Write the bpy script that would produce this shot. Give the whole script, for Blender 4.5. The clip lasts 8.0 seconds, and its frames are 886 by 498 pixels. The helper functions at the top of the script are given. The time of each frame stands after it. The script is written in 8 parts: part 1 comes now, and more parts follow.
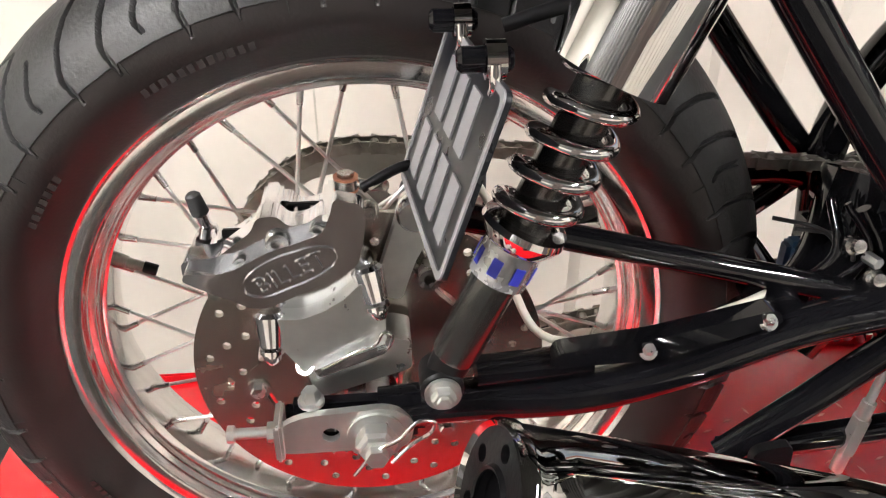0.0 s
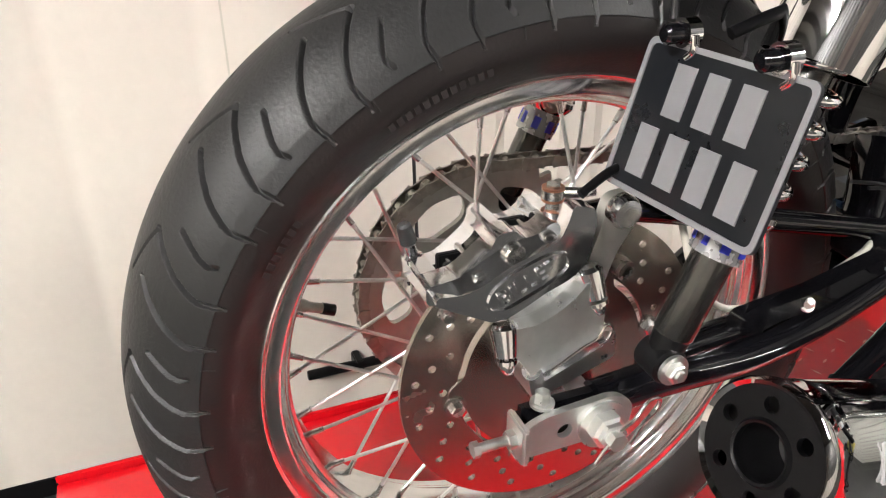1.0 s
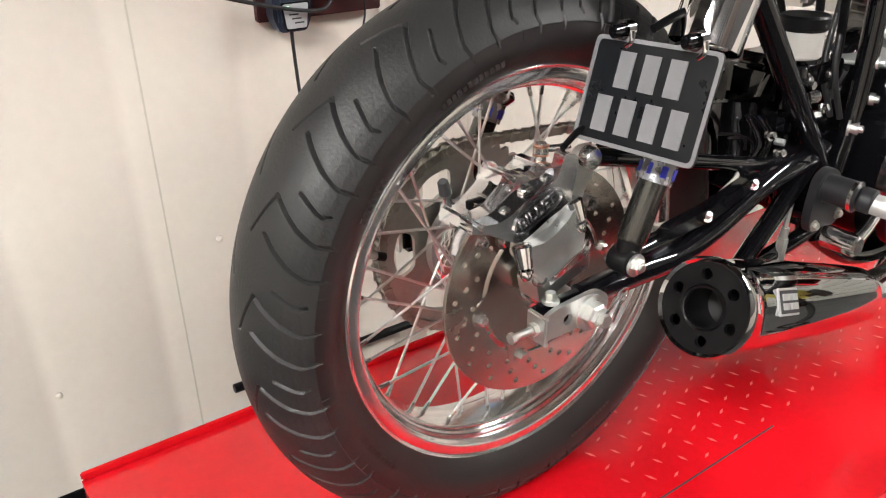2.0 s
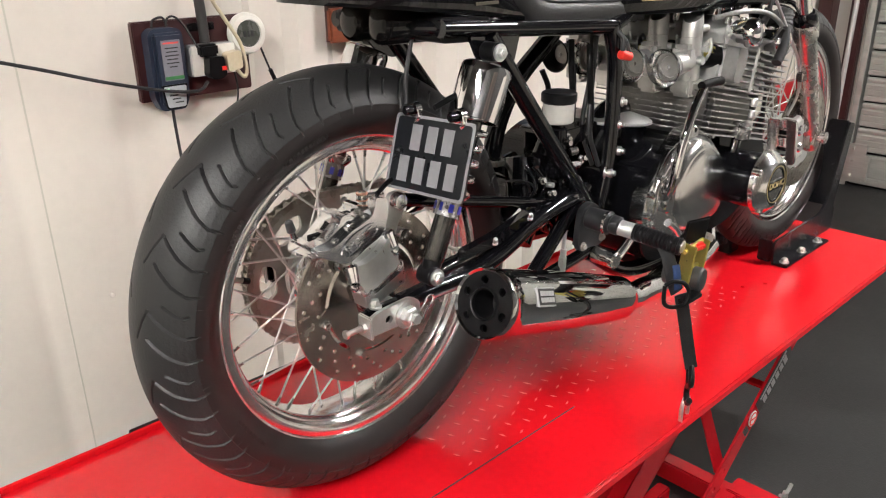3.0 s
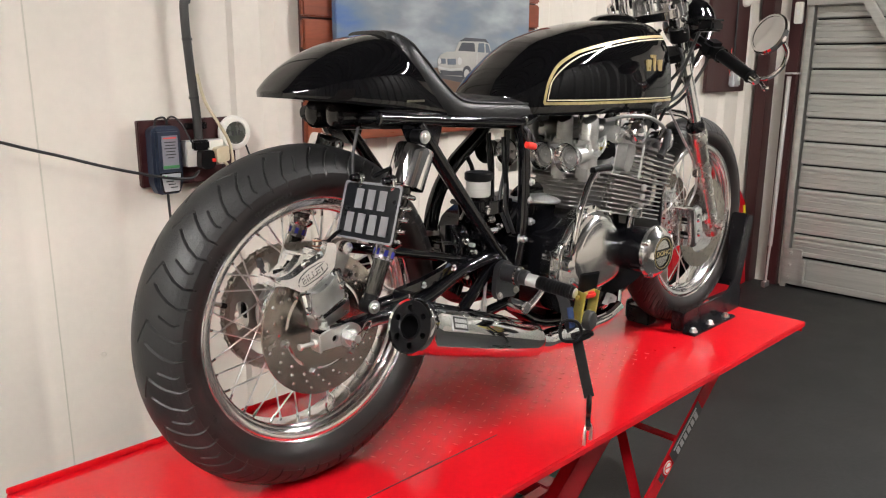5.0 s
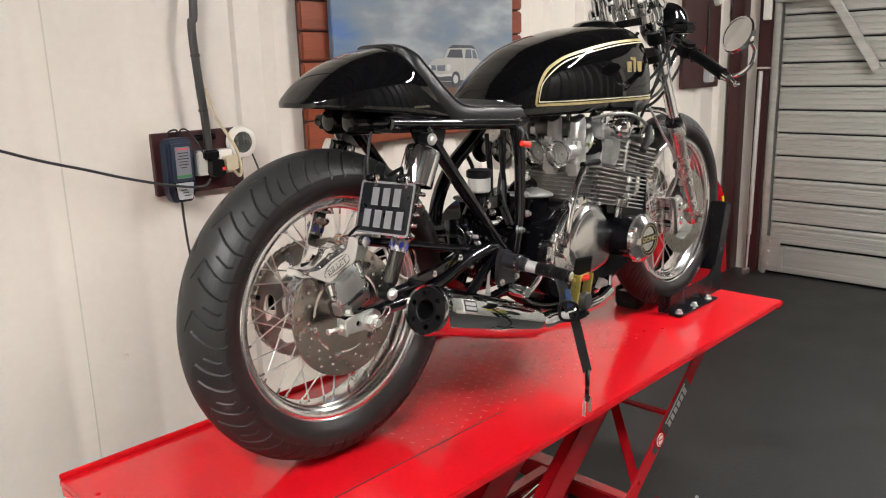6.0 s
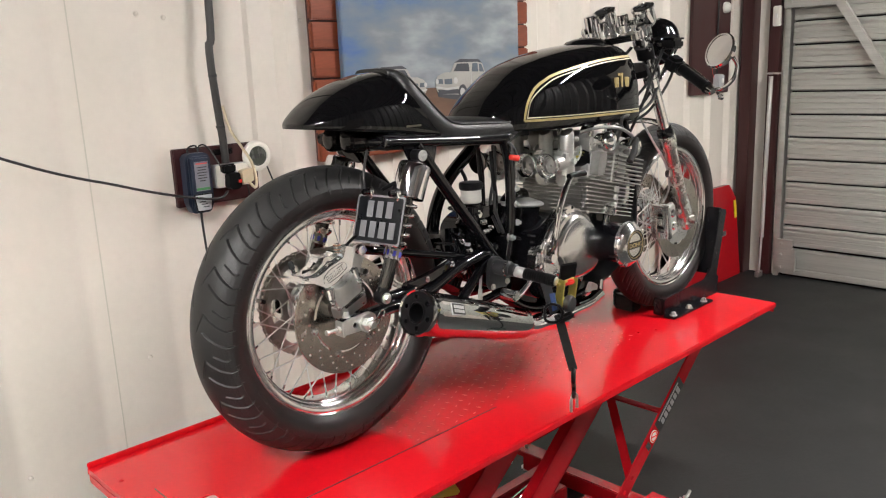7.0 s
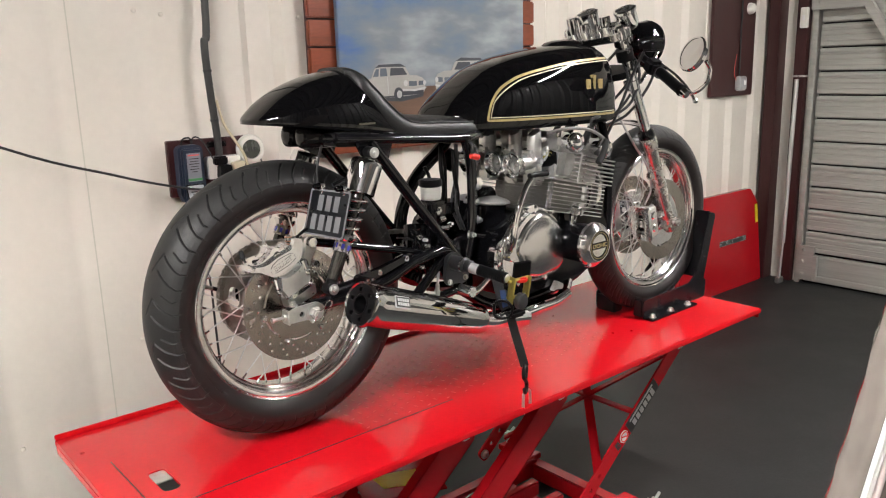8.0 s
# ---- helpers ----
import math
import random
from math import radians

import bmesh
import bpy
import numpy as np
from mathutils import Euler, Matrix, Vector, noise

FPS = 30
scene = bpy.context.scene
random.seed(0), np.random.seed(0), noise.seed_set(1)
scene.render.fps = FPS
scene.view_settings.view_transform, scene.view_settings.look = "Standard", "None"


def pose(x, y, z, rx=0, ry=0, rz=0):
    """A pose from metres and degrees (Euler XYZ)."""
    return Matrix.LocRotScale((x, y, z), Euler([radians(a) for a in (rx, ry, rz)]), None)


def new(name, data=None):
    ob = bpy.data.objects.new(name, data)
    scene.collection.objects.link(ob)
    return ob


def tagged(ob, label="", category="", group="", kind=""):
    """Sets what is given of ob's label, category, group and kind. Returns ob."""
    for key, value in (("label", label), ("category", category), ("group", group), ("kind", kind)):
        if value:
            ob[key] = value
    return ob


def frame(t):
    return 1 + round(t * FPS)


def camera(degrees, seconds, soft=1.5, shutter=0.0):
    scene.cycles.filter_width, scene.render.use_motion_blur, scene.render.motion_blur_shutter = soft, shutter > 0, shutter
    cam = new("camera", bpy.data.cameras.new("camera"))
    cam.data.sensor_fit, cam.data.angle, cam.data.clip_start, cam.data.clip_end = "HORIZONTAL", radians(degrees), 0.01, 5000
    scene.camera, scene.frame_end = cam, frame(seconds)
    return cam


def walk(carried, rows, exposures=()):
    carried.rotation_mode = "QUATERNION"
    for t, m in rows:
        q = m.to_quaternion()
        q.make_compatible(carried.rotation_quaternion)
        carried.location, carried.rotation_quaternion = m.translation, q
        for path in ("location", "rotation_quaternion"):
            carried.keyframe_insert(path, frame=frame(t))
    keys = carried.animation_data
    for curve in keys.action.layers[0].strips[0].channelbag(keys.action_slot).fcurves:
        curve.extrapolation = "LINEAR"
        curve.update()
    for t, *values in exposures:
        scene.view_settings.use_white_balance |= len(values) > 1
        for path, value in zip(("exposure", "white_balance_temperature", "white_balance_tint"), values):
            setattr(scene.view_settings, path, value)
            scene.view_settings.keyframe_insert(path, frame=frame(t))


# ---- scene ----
cam = camera(59.01, 8.0, 1.15)
# seconds, eye in metres, turn in degrees
ROWS = [
    (0.0, 0.0089, -0.5596, 1.3656, 59.50, -0.23, -5.37),
    (0.5, -0.1401, -0.5315, 1.3527, 60.98, -0.52, -13.49),
    (1.0, -0.2790, -0.5320, 1.3696, 61.75, 0.45, -21.58),
    (1.2, -0.3438, -0.5474, 1.3648, 63.33, 0.17, -24.17),
    (2.3, -0.5808, -0.7174, 1.4171, 64.10, 1.08, -38.86),
    (2.5, -0.5999, -0.7891, 1.4300, 65.11, 1.13, -40.30),
    (3.0, -0.6547, -0.9148, 1.4725, 68.20, 0.73, -43.74),
    (3.5, -0.7541, -0.9763, 1.4965, 71.11, 0.34, -45.77),
    (4.0, -0.8099, -1.0439, 1.5009, 73.86, -0.11, -46.26),
    (4.5, -0.8035, -1.1545, 1.4761, 76.06, -0.54, -45.69),
    (4.7, -0.8105, -1.1871, 1.4524, 76.54, -0.65, -44.79),
    (6.0, -0.9813, -1.2981, 1.4631, 76.92, 1.58, -46.43),
    (6.5, -1.0531, -1.3413, 1.4808, 77.10, 2.36, -46.25),
    (7.0, -1.0188, -1.4512, 1.4997, 77.27, 2.39, -44.53),
    (7.5, -0.9381, -1.5774, 1.5047, 77.30, 2.05, -42.18),
    (8.0, -0.8816, -1.6476, 1.5018, 77.11, 1.52, -40.63),
]
walk(cam, [(t, pose(x, y, z, rx, ry, rz)) for t, x, y, z, rx, ry, rz in ROWS],
     ((0.0, 0.29), (1.2, 0.10), (2.3, 0.02), (3.5, -0.05), (4.7, -0.11), (6.0, -0.16), (8.0, -0.19)))
# ---------------- world and exposure ----------------
T = 0.65  # height of the lift's platform over the floor
CEIL = 2.95
world = bpy.data.worlds.new("world")
scene.world = world
world.use_nodes = True
world.node_tree.nodes["Background"].inputs[0].default_value = (0.9, 0.92, 1.0, 1)
world.node_tree.nodes["Background"].inputs[1].default_value = 0.05


# ---------------- materials ----------------
def material(name, col, rough=0.5, metal=0.0, var=0.12, scale=14.0, grain=120.0, bump=0.0, bscale=90.0, coat=0.0, rvar=0.08, stretch=(1, 1, 1), spec=0.5):
    """A node material: colour with blotches and grain, uneven gloss and fine relief, at true size."""
    m = bpy.data.materials.new(name)
    m.use_nodes = True
    nt = m.node_tree
    b = nt.nodes["Principled BSDF"]
    tc = nt.nodes.new("ShaderNodeTexCoord")
    mp = nt.nodes.new("ShaderNodeMapping")
    mp.inputs["Scale"].default_value = stretch
    nt.links.new(tc.outputs["Object"], mp.inputs[0])

    def noise_node(sc, detail=4.0):
        n = nt.nodes.new("ShaderNodeTexNoise")
        n.inputs["Scale"].default_value, n.inputs["Detail"].default_value = sc, detail
        nt.links.new(mp.outputs[0], n.inputs["Vector"])
        return n
    n1, n2 = noise_node(scale), noise_node(grain, 2.0)
    add = nt.nodes.new("ShaderNodeMath")
    add.operation = "MULTIPLY_ADD"
    add.inputs[1].default_value = 0.45
    nt.links.new(n2.outputs[0], add.inputs[0])
    nt.links.new(n1.outputs[0], add.inputs[2])
    ramp = nt.nodes.new("ShaderNodeValToRGB")
    ramp.color_ramp.elements[0].position, ramp.color_ramp.elements[1].position = 0.35, 1.0
    ramp.color_ramp.elements[0].color = (*[c * (1 - var) for c in col], 1)
    ramp.color_ramp.elements[1].color = (*[min(1, c * (1 + var)) for c in col], 1)
    nt.links.new(add.outputs[0], ramp.inputs[0])
    nt.links.new(ramp.outputs[0], b.inputs["Base Color"])
    r = nt.nodes.new("ShaderNodeMapRange")
    r.inputs[1].default_value, r.inputs[2].default_value = 0.3, 1.0
    r.inputs[3].default_value, r.inputs[4].default_value = max(0.02, rough - rvar), min(1, rough + rvar)
    nt.links.new(add.outputs[0], r.inputs[0])
    nt.links.new(r.outputs[0], b.inputs["Roughness"])
    b.inputs["Metallic"].default_value = metal
    b.inputs["Coat Weight"].default_value = coat
    b.inputs["Coat Roughness"].default_value = 0.04
    b.inputs["Specular IOR Level"].default_value = spec
    if bump:
        n3 = noise_node(bscale, 3.0)
        bp = nt.nodes.new("ShaderNodeBump")
        bp.inputs["Strength"].default_value, bp.inputs["Distance"].default_value = bump, 0.002
        nt.links.new(n3.outputs[0], bp.inputs["Height"])
        nt.links.new(bp.outputs[0], b.inputs["Normal"])
    return m


def glow(name, col, strength):
    m = bpy.data.materials.new(name)
    m.use_nodes = True
    b = m.node_tree.nodes["Principled BSDF"]
    b.inputs["Base Color"].default_value = (0.8, 0.8, 0.8, 1)
    b.inputs["Emission Color"].default_value = (*col, 1)
    b.inputs["Emission Strength"].default_value = strength
    return m


M = dict(
    wall=material("wall_paint", (0.68, 0.635, 0.57), 0.42, var=0.06, scale=3, grain=40, bump=0.25, bscale=25),
    wall_green=material("wall_paint_end", (0.55, 0.53, 0.46), 0.5, var=0.06, scale=3, grain=40, bump=0.2, bscale=25),
    ceiling=material("ceiling_paint", (0.055, 0.053, 0.051), 0.5, var=0.05, scale=2, grain=30),
    rubber_floor=material("rubber_floor", (0.0118, 0.0122, 0.0122), 0.5, spec=0.4, var=0.25, scale=2.5, grain=60, bump=0.5, bscale=160, rvar=0.12),
    brown=material("brown_paint", (0.040, 0.0105, 0.011), 0.4, var=0.25, scale=6, grain=60, bump=0.15, stretch=(1, 1, 0.2)),
    plank=material("varnished_plank", (0.20, 0.045, 0.018), 0.3, var=0.4, scale=9, grain=90, bump=0.2, stretch=(0.25, 1, 1.6), coat=0.4),
    galv=material("galvanised_steel", (0.43, 0.43, 0.40), 0.42, 0.55, var=0.22, scale=8, grain=70, bump=0.12, bscale=40, rvar=0.14, stretch=(1, 0.12, 3)),
    red=material("red_enamel", (0.57, 0.006, 0.012), 0.17, var=0.10, scale=5, grain=80, bump=0.05, bscale=14, rvar=0.07, spec=0.6),
    # darker copy of the red enamel: shade put into lift underparts and ramp panel
    red_dark=material("red_enamel_shaded", (0.42, 0.006, 0.012), 0.22, var=0.06, scale=6, grain=60, bump=0.03, bscale=30, rvar=0.04),
    black=material("gloss_black", (0.003, 0.003, 0.0035), 0.025, var=0.2, scale=10, rvar=0.005),
    frame=material("black_powder_gloss", (0.004, 0.004, 0.005), 0.05, var=0.2, scale=20, rvar=0.02),
    satin=material("satin_black", (0.0045, 0.0045, 0.005), 0.34, var=0.25, scale=20, bump=0.10, bscale=250, spec=0.14),
    crank=material("black_engine_paint", (0.004, 0.004, 0.005), 0.06, var=0.25, scale=15, rvar=0.03, spec=0.28),
    clamp=material("black_clamp_paint", (0.006, 0.006, 0.0075), 0.22, var=0.25, scale=12, bump=0.05, bscale=60, spec=0.22),
    rubber=material("tyre_rubber", (0.0155, 0.0153, 0.0155), 0.46, spec=0.36, var=0.3, scale=12, grain=160, bump=0.22, bscale=300, rvar=0.1),
    sidewall=material("tyre_sidewall", (0.0115, 0.0090, 0.0088), 0.42, var=0.25, scale=16, grain=200, bump=0.12, bscale=350),
    vinyl=material("black_vinyl", (0.009, 0.009, 0.0095), 0.40, var=0.2, scale=25, bump=0.35, bscale=380),
    hose=material("clear_hose", (0.50, 0.48, 0.42), 0.35, var=0.1, scale=40),
    finned=material("polished_fin", (0.66, 0.66, 0.65), 0.30, 0.97, var=0.08, scale=25, bump=0.05, bscale=200),
    brushed=material("brushed_alloy", (0.66, 0.66, 0.65), 0.19, 1.0, var=0.03, scale=12, grain=200, rvar=0.03, stretch=(1, 1, 0.2)),
    # tone of the unseen wall's upper part, set for dark reflections in the bike
    dark_reflected=material("dark_reflected_wall", (0.055, 0.054, 0.052), 0.5, var=0.15, scale=2, grain=30),
    chrome=material("chrome", (0.80, 0.80, 0.80), 0.035, 1.0, var=0.03, scale=15, rvar=0.012),
    smoked_chrome=material("dark_chrome", (0.55, 0.55, 0.54), 0.03, 1.0, var=0.03, scale=15, rvar=0.01),
    polished=material("polished_aluminium", (0.82, 0.82, 0.81), 0.15, 1.0, var=0.06, scale=18, rvar=0.06, bump=0.03, bscale=120),
    alu=material("cast_aluminium", (0.60, 0.60, 0.59), 0.40, 0.75, var=0.08, scale=40, bump=0.06, bscale=260, rvar=0.06),
    carb_alu=material("dull_cast_alloy", (0.56, 0.555, 0.54), 0.34, 0.85, var=0.12, scale=40, bump=0.06, bscale=260, rvar=0.06),
    zinc=material("zinc_plate", (0.76, 0.77, 0.75), 0.30, 0.97, var=0.1, scale=40, bump=0.08, bscale=200),
    steel=material("stainless_steel", (0.62, 0.61, 0.59), 0.22, 1.0, var=0.08, scale=40),
    billet=material("polished_billet", (0.90, 0.91, 0.93), 0.09, 1.0, var=0.04, scale=25, rvar=0.04, bump=0.02, bscale=90),
    smoked=material("dark_polished_steel", (0.10, 0.098, 0.094), 0.2, 0.9, var=0.1, scale=20),
    disc=material("brake_disc_steel", (0.46, 0.43, 0.385), 0.25, 1.0, var=0.04, scale=12, grain=60, rvar=0.03),
    chain=material("oiled_chain", (0.34, 0.325, 0.29), 0.38, 0.85, var=0.3, scale=60),
    sprocket=material("sprocket_steel", (0.42, 0.41, 0.38), 0.4, 0.9, var=0.15, scale=40),
    dull_gold=material("faded_gold_print", (0.07, 0.06, 0.042), 0.35, var=0.1),
    gold=material("gold_paint", (0.40, 0.31, 0.14), 0.3, 0.25, var=0.1, scale=60),
    cream=material("cream_line", (0.62, 0.56, 0.40), 0.35, var=0.05),
    white=material("white_plastic", (0.74, 0.72, 0.66), 0.4, var=0.06, scale=20),
    ivory=material("yellowed_plastic", (0.55, 0.48, 0.33), 0.4, var=0.08, scale=30),
    grey=material("grey_plastic", (0.40, 0.41, 0.42), 0.4, var=0.08, scale=30),
    braid=material("braided_steel", (0.30, 0.30, 0.29), 0.4, 0.8, var=0.3, scale=200, grain=600),
    silver=material("silver_plate", (0.55, 0.55, 0.55), 0.35, 0.7, var=0.08, scale=30),
    navy=material("navy_plastic", (0.020, 0.028, 0.050), 0.42, var=0.15, scale=30, bump=0.1),
    conduit=material("grey_black_conduit", (0.034, 0.033, 0.032), 0.38, var=0.2, scale=20),
    cable=material("black_cable", (0.013, 0.013, 0.014), 0.45, var=0.2),
    # paler red; on the tread bars it paints in the glints
    pale_red=material("pale_red_enamel", (0.74, 0.12, 0.11), 0.17, spec=0.6, var=0.15, scale=60),
    satin_alu=material("satin_fork_alloy", (0.64, 0.63, 0.59), 0.25, 0.93, var=0.05, scale=20, rvar=0.05),
    car_glass=material("printed_glass", (0.10, 0.12, 0.15), 0.4, var=0.2, scale=20),
    fin_dark=material("dull_fin_alloy", (0.30, 0.295, 0.285), 0.42, 0.7, var=0.2, scale=40),
    blue_plastic=material("faded_blue_plastic", (0.03, 0.07, 0.14), 0.4, var=0.15),
    blue_tape=material("blue_webbing", (0.012, 0.035, 0.11), 0.7, var=0.25, scale=60, bump=0.4, bscale=500),
    spool=material("spool_rubber", (0.022, 0.023, 0.024), 0.5, var=0.2, scale=40),
    castblack=material("grey_black_casting", (0.011, 0.0115, 0.013), 0.4, var=0.2, scale=50, bump=0.1, bscale=300),
    blue=material("blue_print", (0.02, 0.03, 0.42), 0.4, var=0.1),
    red_print=material("red_plastic", (0.75, 0.03, 0.02), 0.4, var=0.08),
    green_print=material("green_print", (0.06, 0.22, 0.08), 0.4, var=0.08),
    yellow=material("yellow_sticker", (0.75, 0.62, 0.02), 0.4, var=0.08, scale=20),
    label=material("white_label", (0.75, 0.75, 0.73), 0.4, var=0.04),
    dull_label=material("greyed_label", (0.20, 0.20, 0.23), 0.4, var=0.08, scale=40),
    lcd=material("lcd_window", (0.07, 0.075, 0.065), 0.25, var=0.15, scale=40),
    ink=material("dark_print", (0.02, 0.02, 0.02), 0.5, var=0.1),
    plate=material("plate_black", (0.008, 0.009, 0.011), 0.28, var=0.15, scale=20, spec=0.3),
    plate_grey=material("plate_silver", (0.19, 0.19, 0.20), 0.4, var=0.06, scale=40),
    webbing=material("black_webbing", (0.009, 0.009, 0.0095), 0.75, var=0.3, scale=60, bump=0.6, bscale=500),
    copper=material("copper_washer", (0.62, 0.30, 0.20), 0.3, 1.0, var=0.1, scale=40),
    brass=material("yellow_zinc", (0.55, 0.48, 0.14), 0.3, 0.9, var=0.15, scale=50),
    lens=material("smoked_lens", (0.006, 0.005, 0.005), 0.08, var=0.1, spec=0.3),
    sky=material("printed_sky", (0.22, 0.30, 0.42), 0.4, var=0.1),
    soil=material("printed_ground", (0.13, 0.075, 0.05), 0.4, var=0.25, scale=10, stretch=(0.4, 1, 2)),
    car=material("printed_car_body", (0.38, 0.37, 0.345), 0.4, var=0.16, scale=9),
    car_dark=material("printed_car_dark", (0.05, 0.055, 0.065), 0.4, var=0.3, scale=20),
    wrap=material("plastic_wrap", (0.19, 0.165, 0.15), 0.16, 0.0, var=0.45, scale=7, grain=40, bump=0.5, bscale=30, stretch=(1, 1, 0.35), coat=0.9, rvar=0.1),
    seam_pink=material("pinkish_tape", (0.58, 0.50, 0.48), 0.3, var=0.1, scale=20, coat=0.5),
    band=material("silvered_band", (0.34, 0.34, 0.35), 0.25, 0.7, var=0.08, scale=30),
    fluid=material("frosted_reservoir", (0.42, 0.41, 0.38), 0.35, var=0.06),
    lamp=glow("lamp_diffuser", (1.0, 0.962, 0.935), 760.0),
    led=glow("green_led", (0.1, 1.0, 0.2), 0.9),
)

# the printed sky: blue with grey and white cloud, as the print shows it
nt = M["sky"].node_tree
tc, mp, nz = nt.nodes.new("ShaderNodeTexCoord"), nt.nodes.new("ShaderNodeMapping"), nt.nodes.new("ShaderNodeTexNoise")
mp.inputs["Scale"].default_value = (1.3, 1, 3.4)
nz.inputs["Scale"].default_value, nz.inputs["Detail"].default_value = 2.0, 8.0
cr = nt.nodes.new("ShaderNodeValToRGB")
for _ in range(2):
    cr.color_ramp.elements.new(0.5)
for e, (p, c) in zip(cr.color_ramp.elements, ((0.28, (0.035, 0.12, 0.40)), (0.42, (0.13, 0.19, 0.28)), (0.56, (0.20, 0.23, 0.26)), (0.76, (0.40, 0.43, 0.45)))):
    e.position, e.color = p, (*c, 1)
sx, low, mix = nt.nodes.new("ShaderNodeSeparateXYZ"), nt.nodes.new("ShaderNodeMath"), nt.nodes.new("ShaderNodeMath")
nt.links.new(tc.outputs["Object"], sx.inputs[0])
nt.links.new(tc.outputs["Object"], mp.inputs[0])
nt.links.new(mp.outputs[0], nz.inputs["Vector"])
low.operation = mix.operation = "MULTIPLY_ADD"
low.inputs[1].default_value, mix.inputs[1].default_value = 0.18, -0.30   # bluer towards the upper left of the print
nt.links.new(sx.outputs[0], low.inputs[0])
nt.links.new(nz.outputs[0], low.inputs[2])
nt.links.new(sx.outputs[2], mix.inputs[0])
nt.links.new(low.outputs[0], mix.inputs[2])
nt.links.new(mix.outputs[0], cr.inputs[0])
nt.links.new(cr.outputs[0], nt.nodes["Principled BSDF"].inputs["Base Color"])


# ---------------- mesh helpers ----------------
def vec(*p):
    return Vector(p)


def part(name, bm, mat, parent=None, label="", sharp=35):
    """Links a bmesh as one mesh object, smooth but for edges sharper than that many degrees."""
    me = bpy.data.meshes.new(name)
    bmesh.ops.recalc_face_normals(bm, faces=bm.faces[:])
    for f in bm.faces:
        f.smooth = True
    bm.to_mesh(me)
    bm.free()
    me.set_sharp_from_angle(angle=radians(sharp))
    me.materials.append(M[mat])
    ob = new(name, me)
    if parent:
        ob.parent = parent
    if label:
        tagged(ob, label)
    return ob


def pieces(name, bm, mat, parent=None, label="", sharp=35):
    """Links each separate piece of a bmesh as a part of its own; shells that touch or overlap stay together."""
    bm.verts.ensure_lookup_table()
    bm.verts.index_update()
    seen, shells = set(), []
    for v in bm.verts:
        if v.index in seen:
            continue
        todo, shell = [v], []
        seen.add(v.index)
        while todo:
            w = todo.pop()
            shell.append(w)
            for e in w.link_edges:
                o = e.other_vert(w)
                if o.index not in seen:
                    seen.add(o.index)
                    todo.append(o)
        co = np.array([q.co for q in shell])
        shells.append([co.min(0) - 1e-5, co.max(0) + 1e-5, shell])
    groups = []
    for lo, hi, shell in shells:
        near = [g for g in groups if (g[0] <= hi).all() and (g[1] >= lo).all()]
        for g in near:
            lo, hi, shell = np.minimum(lo, g[0]), np.maximum(hi, g[1]), shell + g[2]
            groups = [h for h in groups if h is not g]
        groups.append([lo, hi, shell])
    out = []
    for _, _, shell in groups:
        nb = bmesh.new()
        vs = {v: nb.verts.new(v.co) for v in shell}
        for f in {f for v in shell for f in v.link_faces}:
            nb.faces.new([vs[v] for v in f.verts])
        out.append(part(name, nb, mat, parent, label, sharp))
    bm.free()
    return out[0]


def repeat(name, like, parent, m):
    """Another part on the same mesh, at the pose m under its parent."""
    ob = new(name, like.data)
    ob.parent = parent
    ob.matrix_basis = m
    return ob


def thing(name, label, category, at=(0, 0, 0), group=""):
    ob = new(name)
    ob.empty_display_size = 0.05
    ob.location = at
    return tagged(ob, label, category, group)


def along(p, d):
    """A pose at p whose z axis points along d."""
    return Matrix.Translation(p) @ Vector(d).to_track_quat("Z", "Y").to_matrix().to_4x4()


def lathe(bm, prof, m, seg=32, closed=False):
    """Turns a profile of (radius, height) about the z axis of the pose m."""
    seg = 12 if 6 < seg < 12 else seg
    rings = []
    for r, h in prof:
        if r < 1e-6:
            rings.append([bm.verts.new(m @ vec(0, 0, h))])
        else:
            rings.append([bm.verts.new(m @ vec(r * math.cos(2 * math.pi * i / seg), r * math.sin(2 * math.pi * i / seg), h)) for i in range(seg)])
    pairs = list(zip(rings, rings[1:])) + ([(rings[-1], rings[0])] if closed else [])
    for a, b in pairs:
        for i in range(seg):
            j = (i + 1) % seg
            q = []
            for v in (a[i % len(a)], a[j % len(a)], b[j % len(b)], b[i % len(b)]):
                if v not in q:
                    q.append(v)
            if len(q) > 2:
                bm.faces.new(q)
    return bm


def rod(bm, p, q, r, r2=None, seg=16, ease=0.0):
    """A closed cylinder or cone from p to q, its ends eased by that many metres."""
    p, q = Vector(p), Vector(q)
    n, r2 = (q - p).length, r if r2 is None else r2
    e = min(ease, r * 0.6, r2 * 0.6, n * 0.4)
    prof = [(0, 0), (r, 0), (r2, n), (0, n)] if not e else [(0, 0), (r - e, 0), (r, e), (r2, n - e), (r2 - e, n), (0, n)]
    return lathe(bm, prof, along(p, q - p), seg)


def spline(pts, n=6):
    """A smooth line through the points."""
    pts = [Vector(p) for p in pts]
    if len(pts) < 3:
        return pts
    out, ext = [], [pts[0] * 2 - pts[1], *pts, pts[-1] * 2 - pts[-2]]
    for a, b, c, d in zip(ext, ext[1:], ext[2:], ext[3:]):
        for k in range(n):
            t = k / n
            out.append(0.5 * ((2 * b) + (c - a) * t + (2 * a - 5 * b + 4 * c - d) * t * t + (3 * b - a - 3 * c + d) * t ** 3))
    return out + [pts[-1]]


